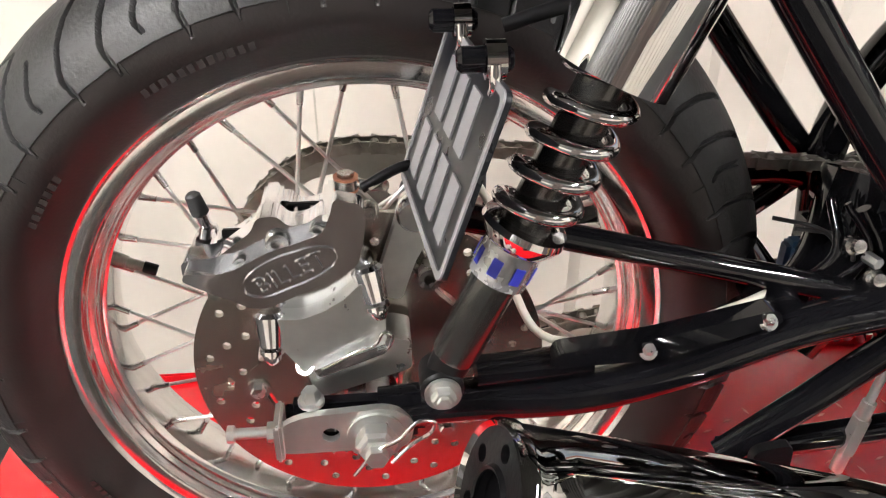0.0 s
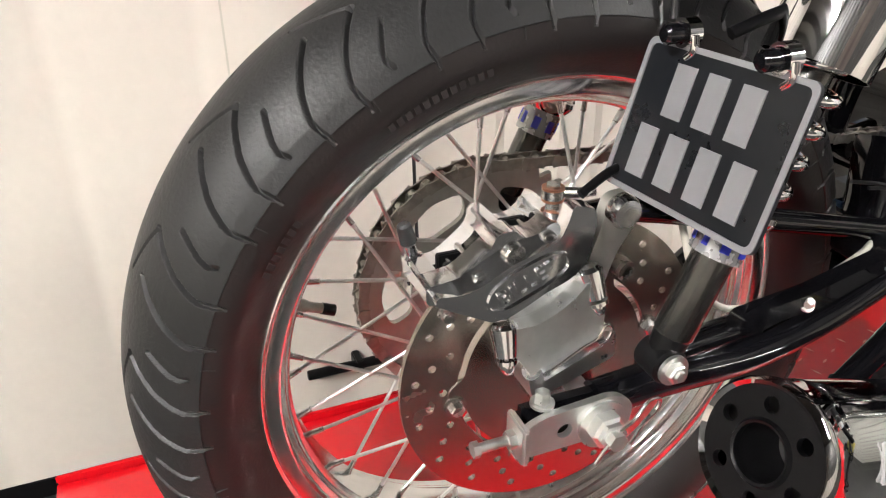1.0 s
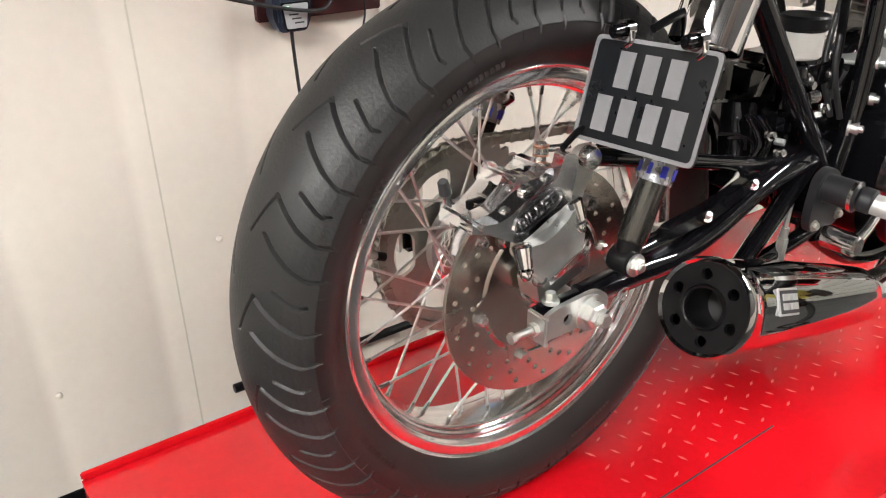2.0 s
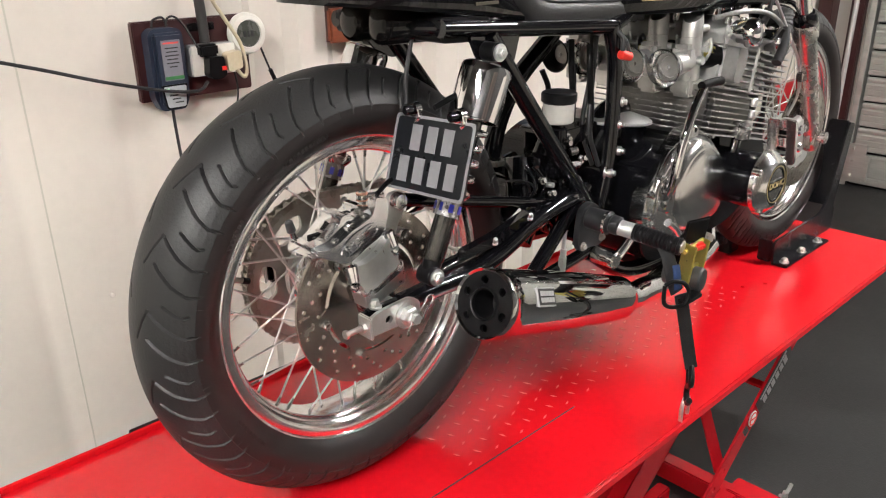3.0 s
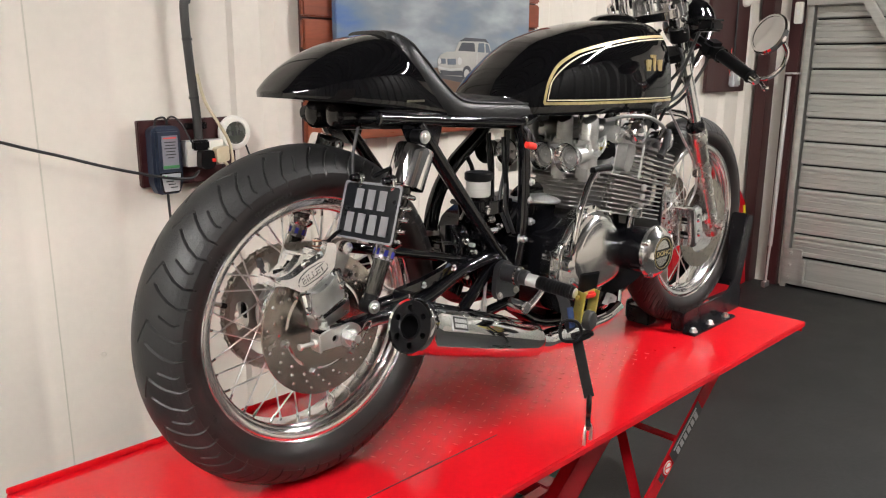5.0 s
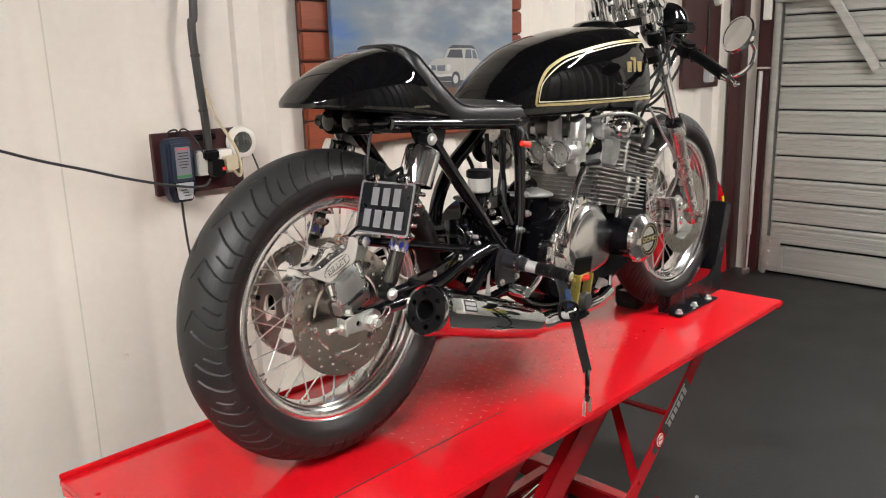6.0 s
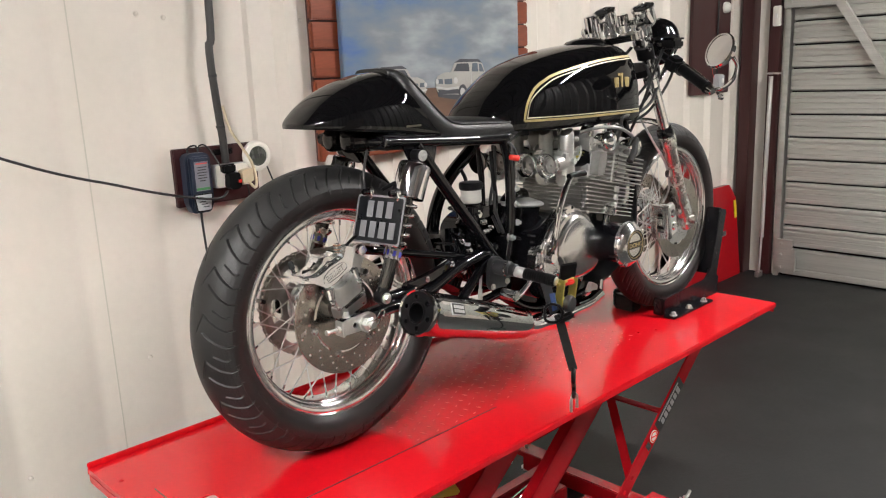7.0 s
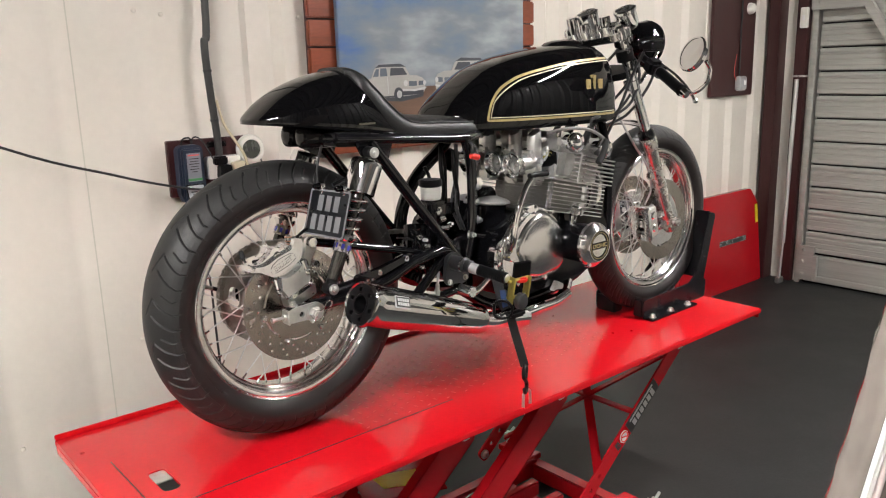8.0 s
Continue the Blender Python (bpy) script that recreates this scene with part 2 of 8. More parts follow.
def tube(bm, pts, r, seg=12, n=6, flat=1.0, closed=False):
    """A tube along a smooth line; r is one radius or (first, last); flat squeezes its section."""
    line = spline(pts, n)
    seg = max(seg, 12)
    r0, r1 = r if isinstance(r, tuple) else (r, r)
    rings, up = [], None
    for i, p in enumerate(line):
        d = (line[min(i + 1, len(line) - 1)] - line[max(i - 1, 0)]).normalized()
        if up is None:
            up = d.orthogonal().normalized() if abs(d.z) > 0.95 else vec(0, 0, 1)
        side = d.cross(up).normalized()
        up = side.cross(d).normalized()
        rr = r0 + (r1 - r0) * i / max(1, len(line) - 1)
        rings.append([bm.verts.new(p + side * rr * math.cos(a) + up * rr * flat * math.sin(a)) for a in (2 * math.pi * k / seg for k in range(seg))])
    for a, b in zip(rings, rings[1:]):
        for i in range(seg):
            bm.faces.new((a[i], a[(i + 1) % seg], b[(i + 1) % seg], b[i]))
    bm.faces.new(rings[0][::-1])
    bm.faces.new(rings[-1])
    return bm


def box(bm, c, s, bevel=0.0, m=None, seg=2):
    """A box with centre c and sides s; edges rounded by bevel metres."""
    made = bmesh.ops.create_cube(bm, size=1.0)["verts"]
    mm = (m or Matrix()) @ Matrix.Translation(c) @ Matrix.Diagonal((*s, 1))
    if bevel:
        tmp = bmesh.new()
        bmesh.ops.create_cube(tmp, size=1.0)
        tmp.transform(Matrix.Diagonal((*s, 1)))
        bmesh.ops.bevel(tmp, geom=tmp.edges[:], offset=min(bevel, min(s) * 0.45), segments=seg, affect="EDGES")
        tmp.transform((m or Matrix()) @ Matrix.Translation(c))
        bmesh.ops.delete(bm, geom=made, context="VERTS")
        join(bm, tmp)
        return bm
    bmesh.ops.transform(bm, matrix=mm, verts=made)
    return bm


def join(bm, other):
    """Copies other into bm, and frees it."""
    vs = {v: bm.verts.new(v.co) for v in other.verts}
    for f in other.faces:
        bm.faces.new([vs[v] for v in f.verts])
    other.free()
    return bm


def rounded(pts, r, n=5):
    """A closed outline with its corners rounded."""
    out, k = [], len(pts)
    pts = [Vector((*p, 0)) for p in pts]
    for i, p in enumerate(pts):
        a, b = pts[i - 1] - p, pts[(i + 1) % k] - p
        e = min(r, a.length * 0.45, b.length * 0.45)
        a, b = p + a.normalized() * e, p + b.normalized() * e
        for j in range(n + 1):
            t = j / n
            q = a * (1 - t) ** 2 + p * 2 * t * (1 - t) + b * t * t
            out.append((q.x, q.y))
    return out


def ring(cx, cy, r, n=16):
    return [(cx + r * math.cos(2 * math.pi * i / n), cy + r * math.sin(2 * math.pi * i / n)) for i in range(n)]


def sheet(bm, outline, thick, m, holes=()):
    """A plate with holes: outline and holes lie in the xy plane of the pose m, the plate rises along its z axis."""
    from mathutils.geometry import delaunay_2d_cdt
    loops, pts = [], []
    for lp in (outline, *holes):
        if sum(a[0] * b[1] - b[0] * a[1] for a, b in zip(lp, lp[1:] + lp[:1])) < 0:
            lp = lp[::-1]
        loops.append(list(range(len(pts), len(pts) + len(lp))))
        pts += [Vector(p) for p in lp]
    vs, _, fs, orig, _, _ = delaunay_2d_cdt(pts, [], loops, 2 if holes else 1, 1e-6)
    lo = [bm.verts.new(m @ vec(v.x, v.y, 0)) for v in vs]
    hi = [bm.verts.new(m @ vec(v.x, v.y, thick)) for v in vs]
    seen, done = {}, set()
    for f in fs:
        if frozenset(f) in done:
            continue
        done.add(frozenset(f))
        bm.faces.new([lo[i] for i in f][::-1])
        bm.faces.new([hi[i] for i in f])
        for a, b in zip(f, f[1:] + f[:1]):
            seen[(a, b)] = 1
    for a, b in seen:
        if (b, a) not in seen:
            bm.faces.new((lo[a], lo[b], hi[b], hi[a]))
    return bm


def loft(bm, rings, cap=True):
    """A skin over closed rings of points, all of one count."""
    vs = [[bm.verts.new(p) for p in r] for r in rings]
    k = len(vs[0])
    for a, b in zip(vs, vs[1:]):
        for i in range(k):
            bm.faces.new((a[i], a[(i + 1) % k], b[(i + 1) % k], b[i]))
    if cap:
        bm.faces.new(vs[0][::-1])
        bm.faces.new(vs[-1])
    return bm


def bolt(bm, p, d, r=0.006, h=0.006, washer=True):
    """A hexagon bolt head on its washer."""
    m = along(p, d)
    if washer:
        lathe(bm, [(0, 0), (r * 1.45, 0), (r * 1.45, h * 0.25), (0, h * 0.25)], m, 14)
    lathe(bm, [(0, h * 0.2), (r, h * 0.2), (r, h * 0.9), (r * 0.8, h * 1.1), (0, h * 1.1)], m, 6)
    return bm


def writing(name, text, size, m, mat, parent, label, depth=0.0006):
    cu = bpy.data.curves.new(name, "FONT")
    cu.body, cu.size, cu.align_x, cu.align_y, cu.extrude = text, size, "CENTER", "CENTER", depth
    cu.materials.append(M[mat])
    ob = new(name, cu)
    ob.matrix_basis = m
    ob.parent = parent
    return tagged(ob, label)


B = bmesh.new
RIGHT = Matrix(((1, 0, 0, 0), (0, 0, -1, 0), (0, 1, 0, 0), (0, 0, 0, 1)))  # local x, y to world x, z; local z to world -y


def side(y):
    """A pose for plates seen from the bike's right: outline in x and z, rising towards -y from the plane y."""
    return Matrix.Translation((0, y, 0)) @ RIGHT


# ---------------- the room ----------------
WY, EX = 1.06, 4.40   # far wall and end wall
SX, SY = -3.8, -2.46   # the walls behind the camera


def corrugated(bm, x0, x1, z0, z1, y, period=0.278, depth=0.028, phase=0.0, thick=0.05, flat_to=-99.0):
    """A wall of pressed steel sheet with upright ribs, and thickness."""
    xs, ys, x = [x0], [y], x0 - (x0 - phase) % period
    while x < x1:
        for f, d in ((0.0, 0), (0.36, 0), (0.5, depth), (0.86, depth), (1.0, 0)):
            if x0 < x + f * period < x1 and x + f * period > xs[-1] + 1e-5 and x > flat_to:
                xs.append(x + f * period)
                ys.append(y + d)
        for f, d in ((-0.030, 0), (-0.012, 0.006), (0.012, 0.006), (0.030, 0)):
            if x0 < x + f < x1 and x <= flat_to:
                xs.append(x + f)
                ys.append(y + d)
        x += period
    xs.append(x1)
    ys.append(y)
    lo = [bm.verts.new((a, b, z0)) for a, b in zip(xs, ys)]
    hi = [bm.verts.new((a, b, z1)) for a, b in zip(xs, ys)]
    lob = [bm.verts.new((a, y + thick + depth, z0)) for a in xs]
    hib = [bm.verts.new((a, y + thick + depth, z1)) for a in xs]
    for i in range(len(xs) - 1):
        for a, b, c, d in ((lo[i], lo[i + 1], hi[i + 1], hi[i]), (lob[i + 1], lob[i], hib[i], hib[i + 1]), (hi[i], hi[i + 1], hib[i + 1], hib[i]), (lo[i + 1], lo[i], lob[i], lob[i + 1])):
            bm.faces.new((a, b, c, d))
    bm.faces.new((lo[0], hi[0], hib[0], lob[0]))
    bm.faces.new((lo[-1], lob[-1], hib[-1], hi[-1]))
    return bm


def setting(name, bm, mat, label, category):
    return tagged(part(name, bm, mat, None, "", 20), label, category, "", "structure")


floor = setting("floor", box(B(), ((SX + EX) / 2, (SY + WY) / 2, -0.05), (EX - SX + 0.4, WY - SY + 0.4, 0.1)), "rubber_floor", "dark grey rubber matting floor of the workshop", "floor")
bm = corrugated(B(), SX - 0.1, EX + 0.15, SY - 0.1, WY + 0.2, 0.0, period=0.22, depth=0.045)
bm.transform(Matrix(((1, 0, 0, 0), (0, 0, 1, 0), (0, 1, 0, CEIL), (0, 0, 0, 1))))
ceiling = setting("ceiling", bm, "ceiling", "dark painted ribbed steel workshop ceiling", "ceiling")
wall_north = setting("wall_north", corrugated(B(), SX, EX + 0.15, 0, CEIL, WY, period=0.272, phase=0.108, flat_to=0.2), "wall", "cream painted ribbed steel wall beside the lift", "wall")
setting("trim", box(B(), (-0.112, WY - 0.0008, CEIL / 2), (0.004, 0.0018, CEIL - 0.01)), "wall_green", "thin upright sheet seam on cream wall", "trim")
# unseen wall, split pale below and dark above to shape the metal's reflections
for z0, z1, mat, label in ((0.0, 1.02, "wall", "unseen ribbed wall opposite the lift, pale low down for reflections"), (1.02, CEIL, "dark_reflected", "unseen ribbed wall opposite the lift, dark higher up for reflections")):
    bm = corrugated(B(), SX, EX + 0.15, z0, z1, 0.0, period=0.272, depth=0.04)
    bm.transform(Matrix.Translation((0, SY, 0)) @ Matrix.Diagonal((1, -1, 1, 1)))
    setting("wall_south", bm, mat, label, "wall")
wall_west = setting("wall_west", box(B(), (SX - 0.05, (SY + WY) / 2, CEIL / 2), (0.1, WY - SY - 0.01, CEIL)), "wall_green", "plain cream wall behind the lift", "wall")
# the end wall holds the roller door: a strip each side and a lintel
DY0, DY1, DZ = -2.35, 0.775, 2.20
bm = B()
box(bm, (EX + 0.08, (DY1 + WY) / 2, CEIL / 2), (0.12, WY - DY1 - 0.004, CEIL))
box(bm, (EX + 0.08, (DY0 + DY1) / 2, (DZ + CEIL) / 2), (0.118, DY1 - DY0, CEIL - DZ))
wall_east = setting("wall_east", bm, "wall", "cream end wall round the roller door", "wall")
setting("wall_east", box(B(), (EX + 0.08, (DY0 + SY) / 2, CEIL / 2), (0.12, DY0 - SY - 0.002, CEIL)), "wall", "cream end wall past the roller door", "wall")

for y0, y1, x, deep in ((0.975, 1.056, EX - 0.034, 0.11), (0.815, 0.892, EX - 0.004, 0.05)):
    setting("trim", box(B(), (x, (y0 + y1) / 2, CEIL / 2), (deep, y1 - y0, CEIL - 0.002), 0.004), "brown", "dark brown painted upright timber by the roller door", "trim")

# roller door of galvanised slats in its guides
door = thing("door_1", "closed galvanised steel roller shutter door", "roller door", (EX + 0.03, 0, 0))
tagged(door, kind="structure")
n_slat, pitch, low_z = 13, 0.1522, 0.213
prof = [(0, 0), (0.012, 0.003), (0.016, 0.009), (0.016, 0.030), (0.0135, 0.034), (0.016, 0.038), (0.016, 0.068), (0.0135, 0.072), (0.016, 0.076), (0.016, 0.098), (0.010, 0.106), (0.010, 0.113), (0.015, 0.120), (0.015, 0.134), (0.011, 0.141), (0, 0.1435)]
bm = B()
loft(bm, [[vec(-d, y, z) for d, z in prof] + [vec(0.012, y, 0.1435), vec(0.012, y, 0)] for y in (DY0 + 0.03, DY1 - 0.03)])
slat = part("slat", bm, "galv", door, "", 20)
slat.matrix_basis = Matrix.Translation((0, 0, low_z))
for i in range(1, n_slat):
    repeat("slat", slat, door, Matrix.Translation((0, 0, low_z + i * pitch)))
bm = B()
box(bm, (0.018, (DY0 + DY1) / 2, 1.15), (0.01, DY1 - DY0 - 0.06, 2.1))
part("hinge_strip", bm, "satin", door, "dark strips between the slats")
bm = box(B(), (0.002, (DY0 + DY1) / 2, 0.115), (0.030, DY1 - DY0 - 0.07, 0.165), 0.004)
box(bm, (-0.012, (DY0 + DY1) / 2, 0.036), (0.036, DY1 - DY0 - 0.07, 0.040), 0.005)
box(bm, (-0.010, (DY0 + DY1) / 2, 0.178), (0.020, DY1 - DY0 - 0.07, 0.022), 0.005)
part("bottom_rail", bm, "galv", door)
part("seal", box(B(), (-0.002, (DY0 + DY1) / 2, 0.008), (0.03, DY1 - DY0 - 0.05, 0.015), 0.003), "satin", door, "black rubber bottom seal")
for y in (DY0, DY1):
    bm = B()
    box(bm, (-0.05, y - 0.006 * (1 if y > 0 else -1), 1.15), (0.012, 0.036, 2.3), 0.003)
    box(bm, (-0.02, y + 0.006 * (1 if y > 0 else -1), 1.15), (0.06, 0.010, 2.3), 0.002)
    part("guide_rail", bm, "galv", door, "galvanised door guide rail")
bm = B()
box(bm, (-0.062, DY1 - 0.065, 0.15), (0.012, 0.11, 0.24), 0.003)
box(bm, (-0.075, DY1 - 0.135, 0.13), (0.02, 0.03, 0.16), 0.004)
for z in (0.07, 0.16, 0.24):
    bolt(bm, (-0.068, DY1 - 0.045, z), (-1, 0, 0), 0.010, 0.012)
part("lock_bracket", bm, "galv", door, "galvanised locking bracket at the foot of the door")
bm = B()
for p, q in ((vec(-0.09, 0.580, 2.04), vec(-0.09, 0.150, 1.38)),):
    box(bm, (0, 0, 0), (0.006, 0.050, (q - p).length), 0.002, Matrix.Translation((p + q) / 2) @ Matrix.Rotation(-math.atan2(q.y - p.y, q.z - p.z), 4, "X"))
    box(bm, (0.018, 0.022, 0), (0.036, 0.006, (q - p).length), 0.002, Matrix.Translation((p + q) / 2) @ Matrix.Rotation(-math.atan2(q.y - p.y, q.z - p.z), 4, "X"))
part("brace_arm", bm, "galv", door, "slanting steel angle brace")
bm = B()
box(bm, (-0.085, 0.620, 1.965), (0.012, 0.335, 0.305), 0.003)
box(bm, (-0.068, 0.620, 1.815), (0.030, 0.335, 0.006), 0.002)
for y in (0.50, 0.74):
    bolt(bm, (-0.091, y, 1.86), (-1, 0, 0), 0.010, 0.010)
part("head_bracket", bm, "galv", door, "galvanised steel head plate of the shutter")

# closed umbrella-like prop rod, switch and chain beside the door
gas = thing("door_prop_rod", "thin grey steel prop rod standing beside the door", "rod", (4.28, 0.845, 0))
bm = B()
rod(bm, (0, 0, 0.02), (0.02, 0.0, 0.30), 0.008)
rod(bm, (0.02, 0, 0.28), (0.05, 0, 1.38), 0.014)
part("shaft", bm, "alu", gas)
bm = B()
box(bm, (0, 0, 0.02), (0.07, 0.03, 0.04), 0.004)
part("foot", bm, "zinc", gas)
bm = B()
box(bm, (0.03, -0.03, 1.40), (0.05, 0.09, 0.012), 0.003)
part("cross_handle", bm, "zinc", gas)
sw = thing("wall_switch", "small white wall switch on brown timber", "switch", (EX - 0.03, 0.834, T + 1.12))
part("case", box(B(), (-0.015, 0, 0), (0.03, 0.05, 0.13), 0.005), "white", sw)
part("button", box(B(), (-0.033, 0, 0.0), (0.008, 0.02, 0.03), 0.002), "label", sw)

# brown board with its switch and lamp near the door
bb = thing("wall_board", "dark brown painted mounting board on ribbed wall", "board", (3.858, WY - 0.012, 0))
part("panel", box(B(), (0, 0, T + 1.039), (0.505, 0.022, 0.80), 0.004), "brown", bb)
sb = thing("socket_box", "grey surface switch box on brown board", "switch", (3.928, WY - 0.024, T + 0.716))
part("case", box(B(), (0, -0.02, 0), (0.09, 0.04, 0.09), 0.008), "grey", sb)
part("rocker", box(B(), (0.01, -0.043, 0.005), (0.02, 0.008, 0.03), 0.002), "label", sb)
cb = thing("wall_cable", "thin dark cable drop with red lead on brown board", "cable")
part("lead", tube(B(), [(3.928, WY - 0.03, T + 0.765), (3.922, WY - 0.03, T + 1.0), (3.925, WY - 0.03, T + 1.435)], 0.006, 8), "cable", cb)
part("red_lead", tube(B(), [(3.885, WY - 0.035, T + 0.735), (3.857, WY - 0.035, T + 0.78), (3.862, WY - 0.035, T + 0.84), (3.878, WY - 0.035, T + 0.90)], 0.0018, 8), "pale_red", cb, "red lead")
bl = thing("bulkhead_knob", "round white ceramic fitting on brown board", "fitting", (4.023, WY - 0.024, T + 1.182))
part("dome", lathe(B(), [(0.036, 0), (0.036, 0.01), (0.031, 0.026), (0.017, 0.038), (0, 0.041)], along((0, 0, 0), (0, -1, 0)), 24), "white", bl)

# red ramp panel leaning on the wall
rp = thing("ramp_panel", "red enamelled steel ramp panel leaning on ribbed wall", "ramp", (0, 0, 0))
lean = Matrix.Translation((3.70, 1.016, 0)) @ Matrix.Rotation(radians(-0.4), 4, "X")
bm = B()
sheet(bm, rounded([(-0.43, 0.0), (0.592, 0.0), (0.490, 0.560), (0.386, 0.668), (-0.43, 0.668)], 0.02), 0.03, lean @ RIGHT)
part("panel", bm, "red_dark", rp)
bm = B()
box(bm, (0, -0.034, 0), (0.030, 0.004, 0.130), 0.001, lean @ Matrix.Translation((0.476, 0, 0.487)) @ Matrix.Rotation(radians(-10), 4, "Y"))
part("yellow_sticker", bm, "yellow", rp, "yellow warning sticker")
bm = B()
box(bm, (0.185, -0.034, 0.338), (0.325, 0.005, 0.034), 0.001, lean)
nameplate = part("nameplate", bm, "band", rp, "grey nameplate with unreadable print")
bm = B()
for x, w in ((0.065, 0.055), (0.155, 0.020), (0.240, 0.125)):
    box(bm, (x, -0.038, 0.338), (w, 0.003, 0.024), 0.0, lean)
pieces("print_bar", bm, "ink", nameplate)

# ceiling lamps: battens with long bright diffusers
for x, y, ln, wide in ((2.42, -1.45, 1.5, 0.050), (-2.05, -1.45, 1.5, 0.070)):
    lamp = thing("ceiling_lamp", "long white batten lamp with bright diffuser, switched on", "lamp", (x, y, CEIL), "ceiling battens")
    lamp.rotation_euler = (0, 0, radians(90))
    part("body", box(B(), (0, 0, -0.028), (ln, 0.17, 0.055), 0.006), "white", lamp)
    part("diffuser", box(B(), (0, 0, -0.058), (ln - 0.04, wide, 0.008), 0.003), "lamp", lamp, "bright flat diffuser")

# ---------------- things on the ribbed wall ----------------
# planked panel with a print of two white cars under a cloudy sky
pk = thing("planked_panel", "varnished red-brown planked panel fixed to wall", "panel", (0, WY - 0.035, 0))
pl_h = 0.105
bm = B()
box(bm, (1.36, 0, 0), (1.25, 0.022, pl_h - 0.007), 0.006)
plank = part("plank", bm, "plank", pk)
z = T + 0.582
plank.matrix_basis = Matrix.Translation((0, 0, z))
while z < T + 1.22:
    z += pl_h
    repeat("plank", plank, pk, Matrix.Translation((0, 0, z)))
part("backing", box(B(), (1.36, 0.016, T + 0.925), (1.24, 0.012, 0.78)), "brown", pk)

pr = thing("wall_print", "unframed canvas print of two white cars under cloudy sky", "picture", (1.365, WY - 0.062, T + 1.11))
part("canvas", box(B(), (0, 0, -0.155), (1.03, 0.024, 0.59), 0.003), "sky", pr)
part("printed_ground", box(B(), (0, -0.0135, -0.386), (1.026, 0.002, 0.126)), "soil", pr)


def printed_car(x, z, s, parent, tall, turn=1):
    """A three-quarter view of a pale saloon with a dark roof, flat as the print is; turn -1 faces it the other way."""
    def place(pts):
        return [(x + turn * a * s, z + b * s * tall) for a, b in pts]

    def flat(name, pts, y, mat, par):
        return part(name, sheet(B(), rounded(place(pts), 0.010 * s, 3), 0.0012, side(y)), mat, par)

    def disc(name, cx, cz, r, y, mat, par, wide=0.8):
        pts = place([(cx + wide * r * math.cos(k * 0.314159), cz + r * 1.3 * math.sin(k * 0.314159)) for k in range(20)])
        return part(name, sheet(B(), pts, 0.0012, side(y)), mat, par)
    flat("printed_shadow", [(-0.46, 0.05), (-0.20, -0.02), (0.10, -0.05), (0.44, 0.02), (0.46, 0.14), (-0.40, 0.14)], -0.0146, "car_dark", parent)
    body = flat("printed_car", [(-0.50, 0.16), (-0.50, 0.29), (-0.43, 0.33), (-0.33, 0.36), (0.20, 0.39), (0.34, 0.385), (0.44, 0.34), (0.48, 0.27), (0.47, 0.12), (0.40, 0.06), (0.04, 0.03), (-0.32, 0.02), (-0.44, 0.08)], -0.0158, "car", parent)
    flat("printed_roof", [(-0.36, 0.35), (-0.31, 0.50), (-0.24, 0.555), (0.08, 0.565), (0.17, 0.52), (0.23, 0.385)], -0.0170, "car", body)
    flat("printed_roof_top", [(-0.30, 0.515), (-0.24, 0.575), (0.08, 0.585), (0.17, 0.53), (0.08, 0.535), (-0.22, 0.535)], -0.0182, "car_dark", body)
    flat("printed_window", [(-0.335, 0.375), (-0.285, 0.500), (-0.245, 0.505), (-0.255, 0.380)], -0.0182, "car_glass", body)
    flat("printed_window", [(-0.230, 0.380), (-0.220, 0.515), (-0.135, 0.515), (-0.120, 0.385)], -0.0182, "car_glass", body)
    flat("printed_windscreen", [(-0.080, 0.390), (-0.065, 0.515), (0.125, 0.515), (0.185, 0.400)], -0.0182, "car_dark", body)
    flat("printed_grille", [(0.215, 0.205), (0.215, 0.290), (0.340, 0.285), (0.335, 0.205)], -0.0170, "car_glass", body)
    flat("printed_grille", [(0.365, 0.215), (0.370, 0.290), (0.450, 0.290), (0.445, 0.220)], -0.0170, "car_glass", body)
    for cx, r in ((0.160, 0.040), (0.462, 0.030)):
        disc("printed_headlight", cx, 0.255, r, -0.0182, "silver", body)
    flat("printed_bumper", [(0.105, 0.130), (0.105, 0.165), (0.300, 0.150), (0.485, 0.185), (0.485, 0.155), (0.300, 0.115)], -0.0182, "silver", body)
    flat("printed_valance", [(0.10, 0.050), (0.12, 0.120), (0.45, 0.130), (0.42, 0.060)], -0.0170, "car_dark", body)
    flat("printed_door_line", [(-0.115, 0.09), (-0.120, 0.38), (-0.112, 0.38), (-0.107, 0.09)], -0.0170, "silver", body)
    flat("printed_sill", [(-0.36, 0.025), (-0.36, 0.050), (-0.02, 0.055), (-0.02, 0.030)], -0.0170, "car_dark", body)
    for cx, cz, r in ((0.045, 0.075, 0.090), (-0.415, 0.130, 0.075)):
        disc("printed_wheel", cx, cz, r, -0.0182, "car_dark", body)
        disc("printed_hub", cx + 0.008, cz, r * 0.55, -0.0194, "silver", body)


printed_car(-0.252, -0.370, 0.335, pr, 0.72)
printed_car(0.141, -0.368, 0.37, pr, 0.74, -1)

# dark red mounting board with charger, sockets, thermometer and cables
mb = thing("mounting_board", "dark red-brown wooden board screwed to wall", "board", (0.30, WY - 0.03, T + 0.54))
part("panel", box(B(), (0.006, 0, 0), (0.312, 0.022, 0.195), 0.003, Matrix.Rotation(radians(0), 4, "Y")), "brown", mb)
BY = WY - 0.043

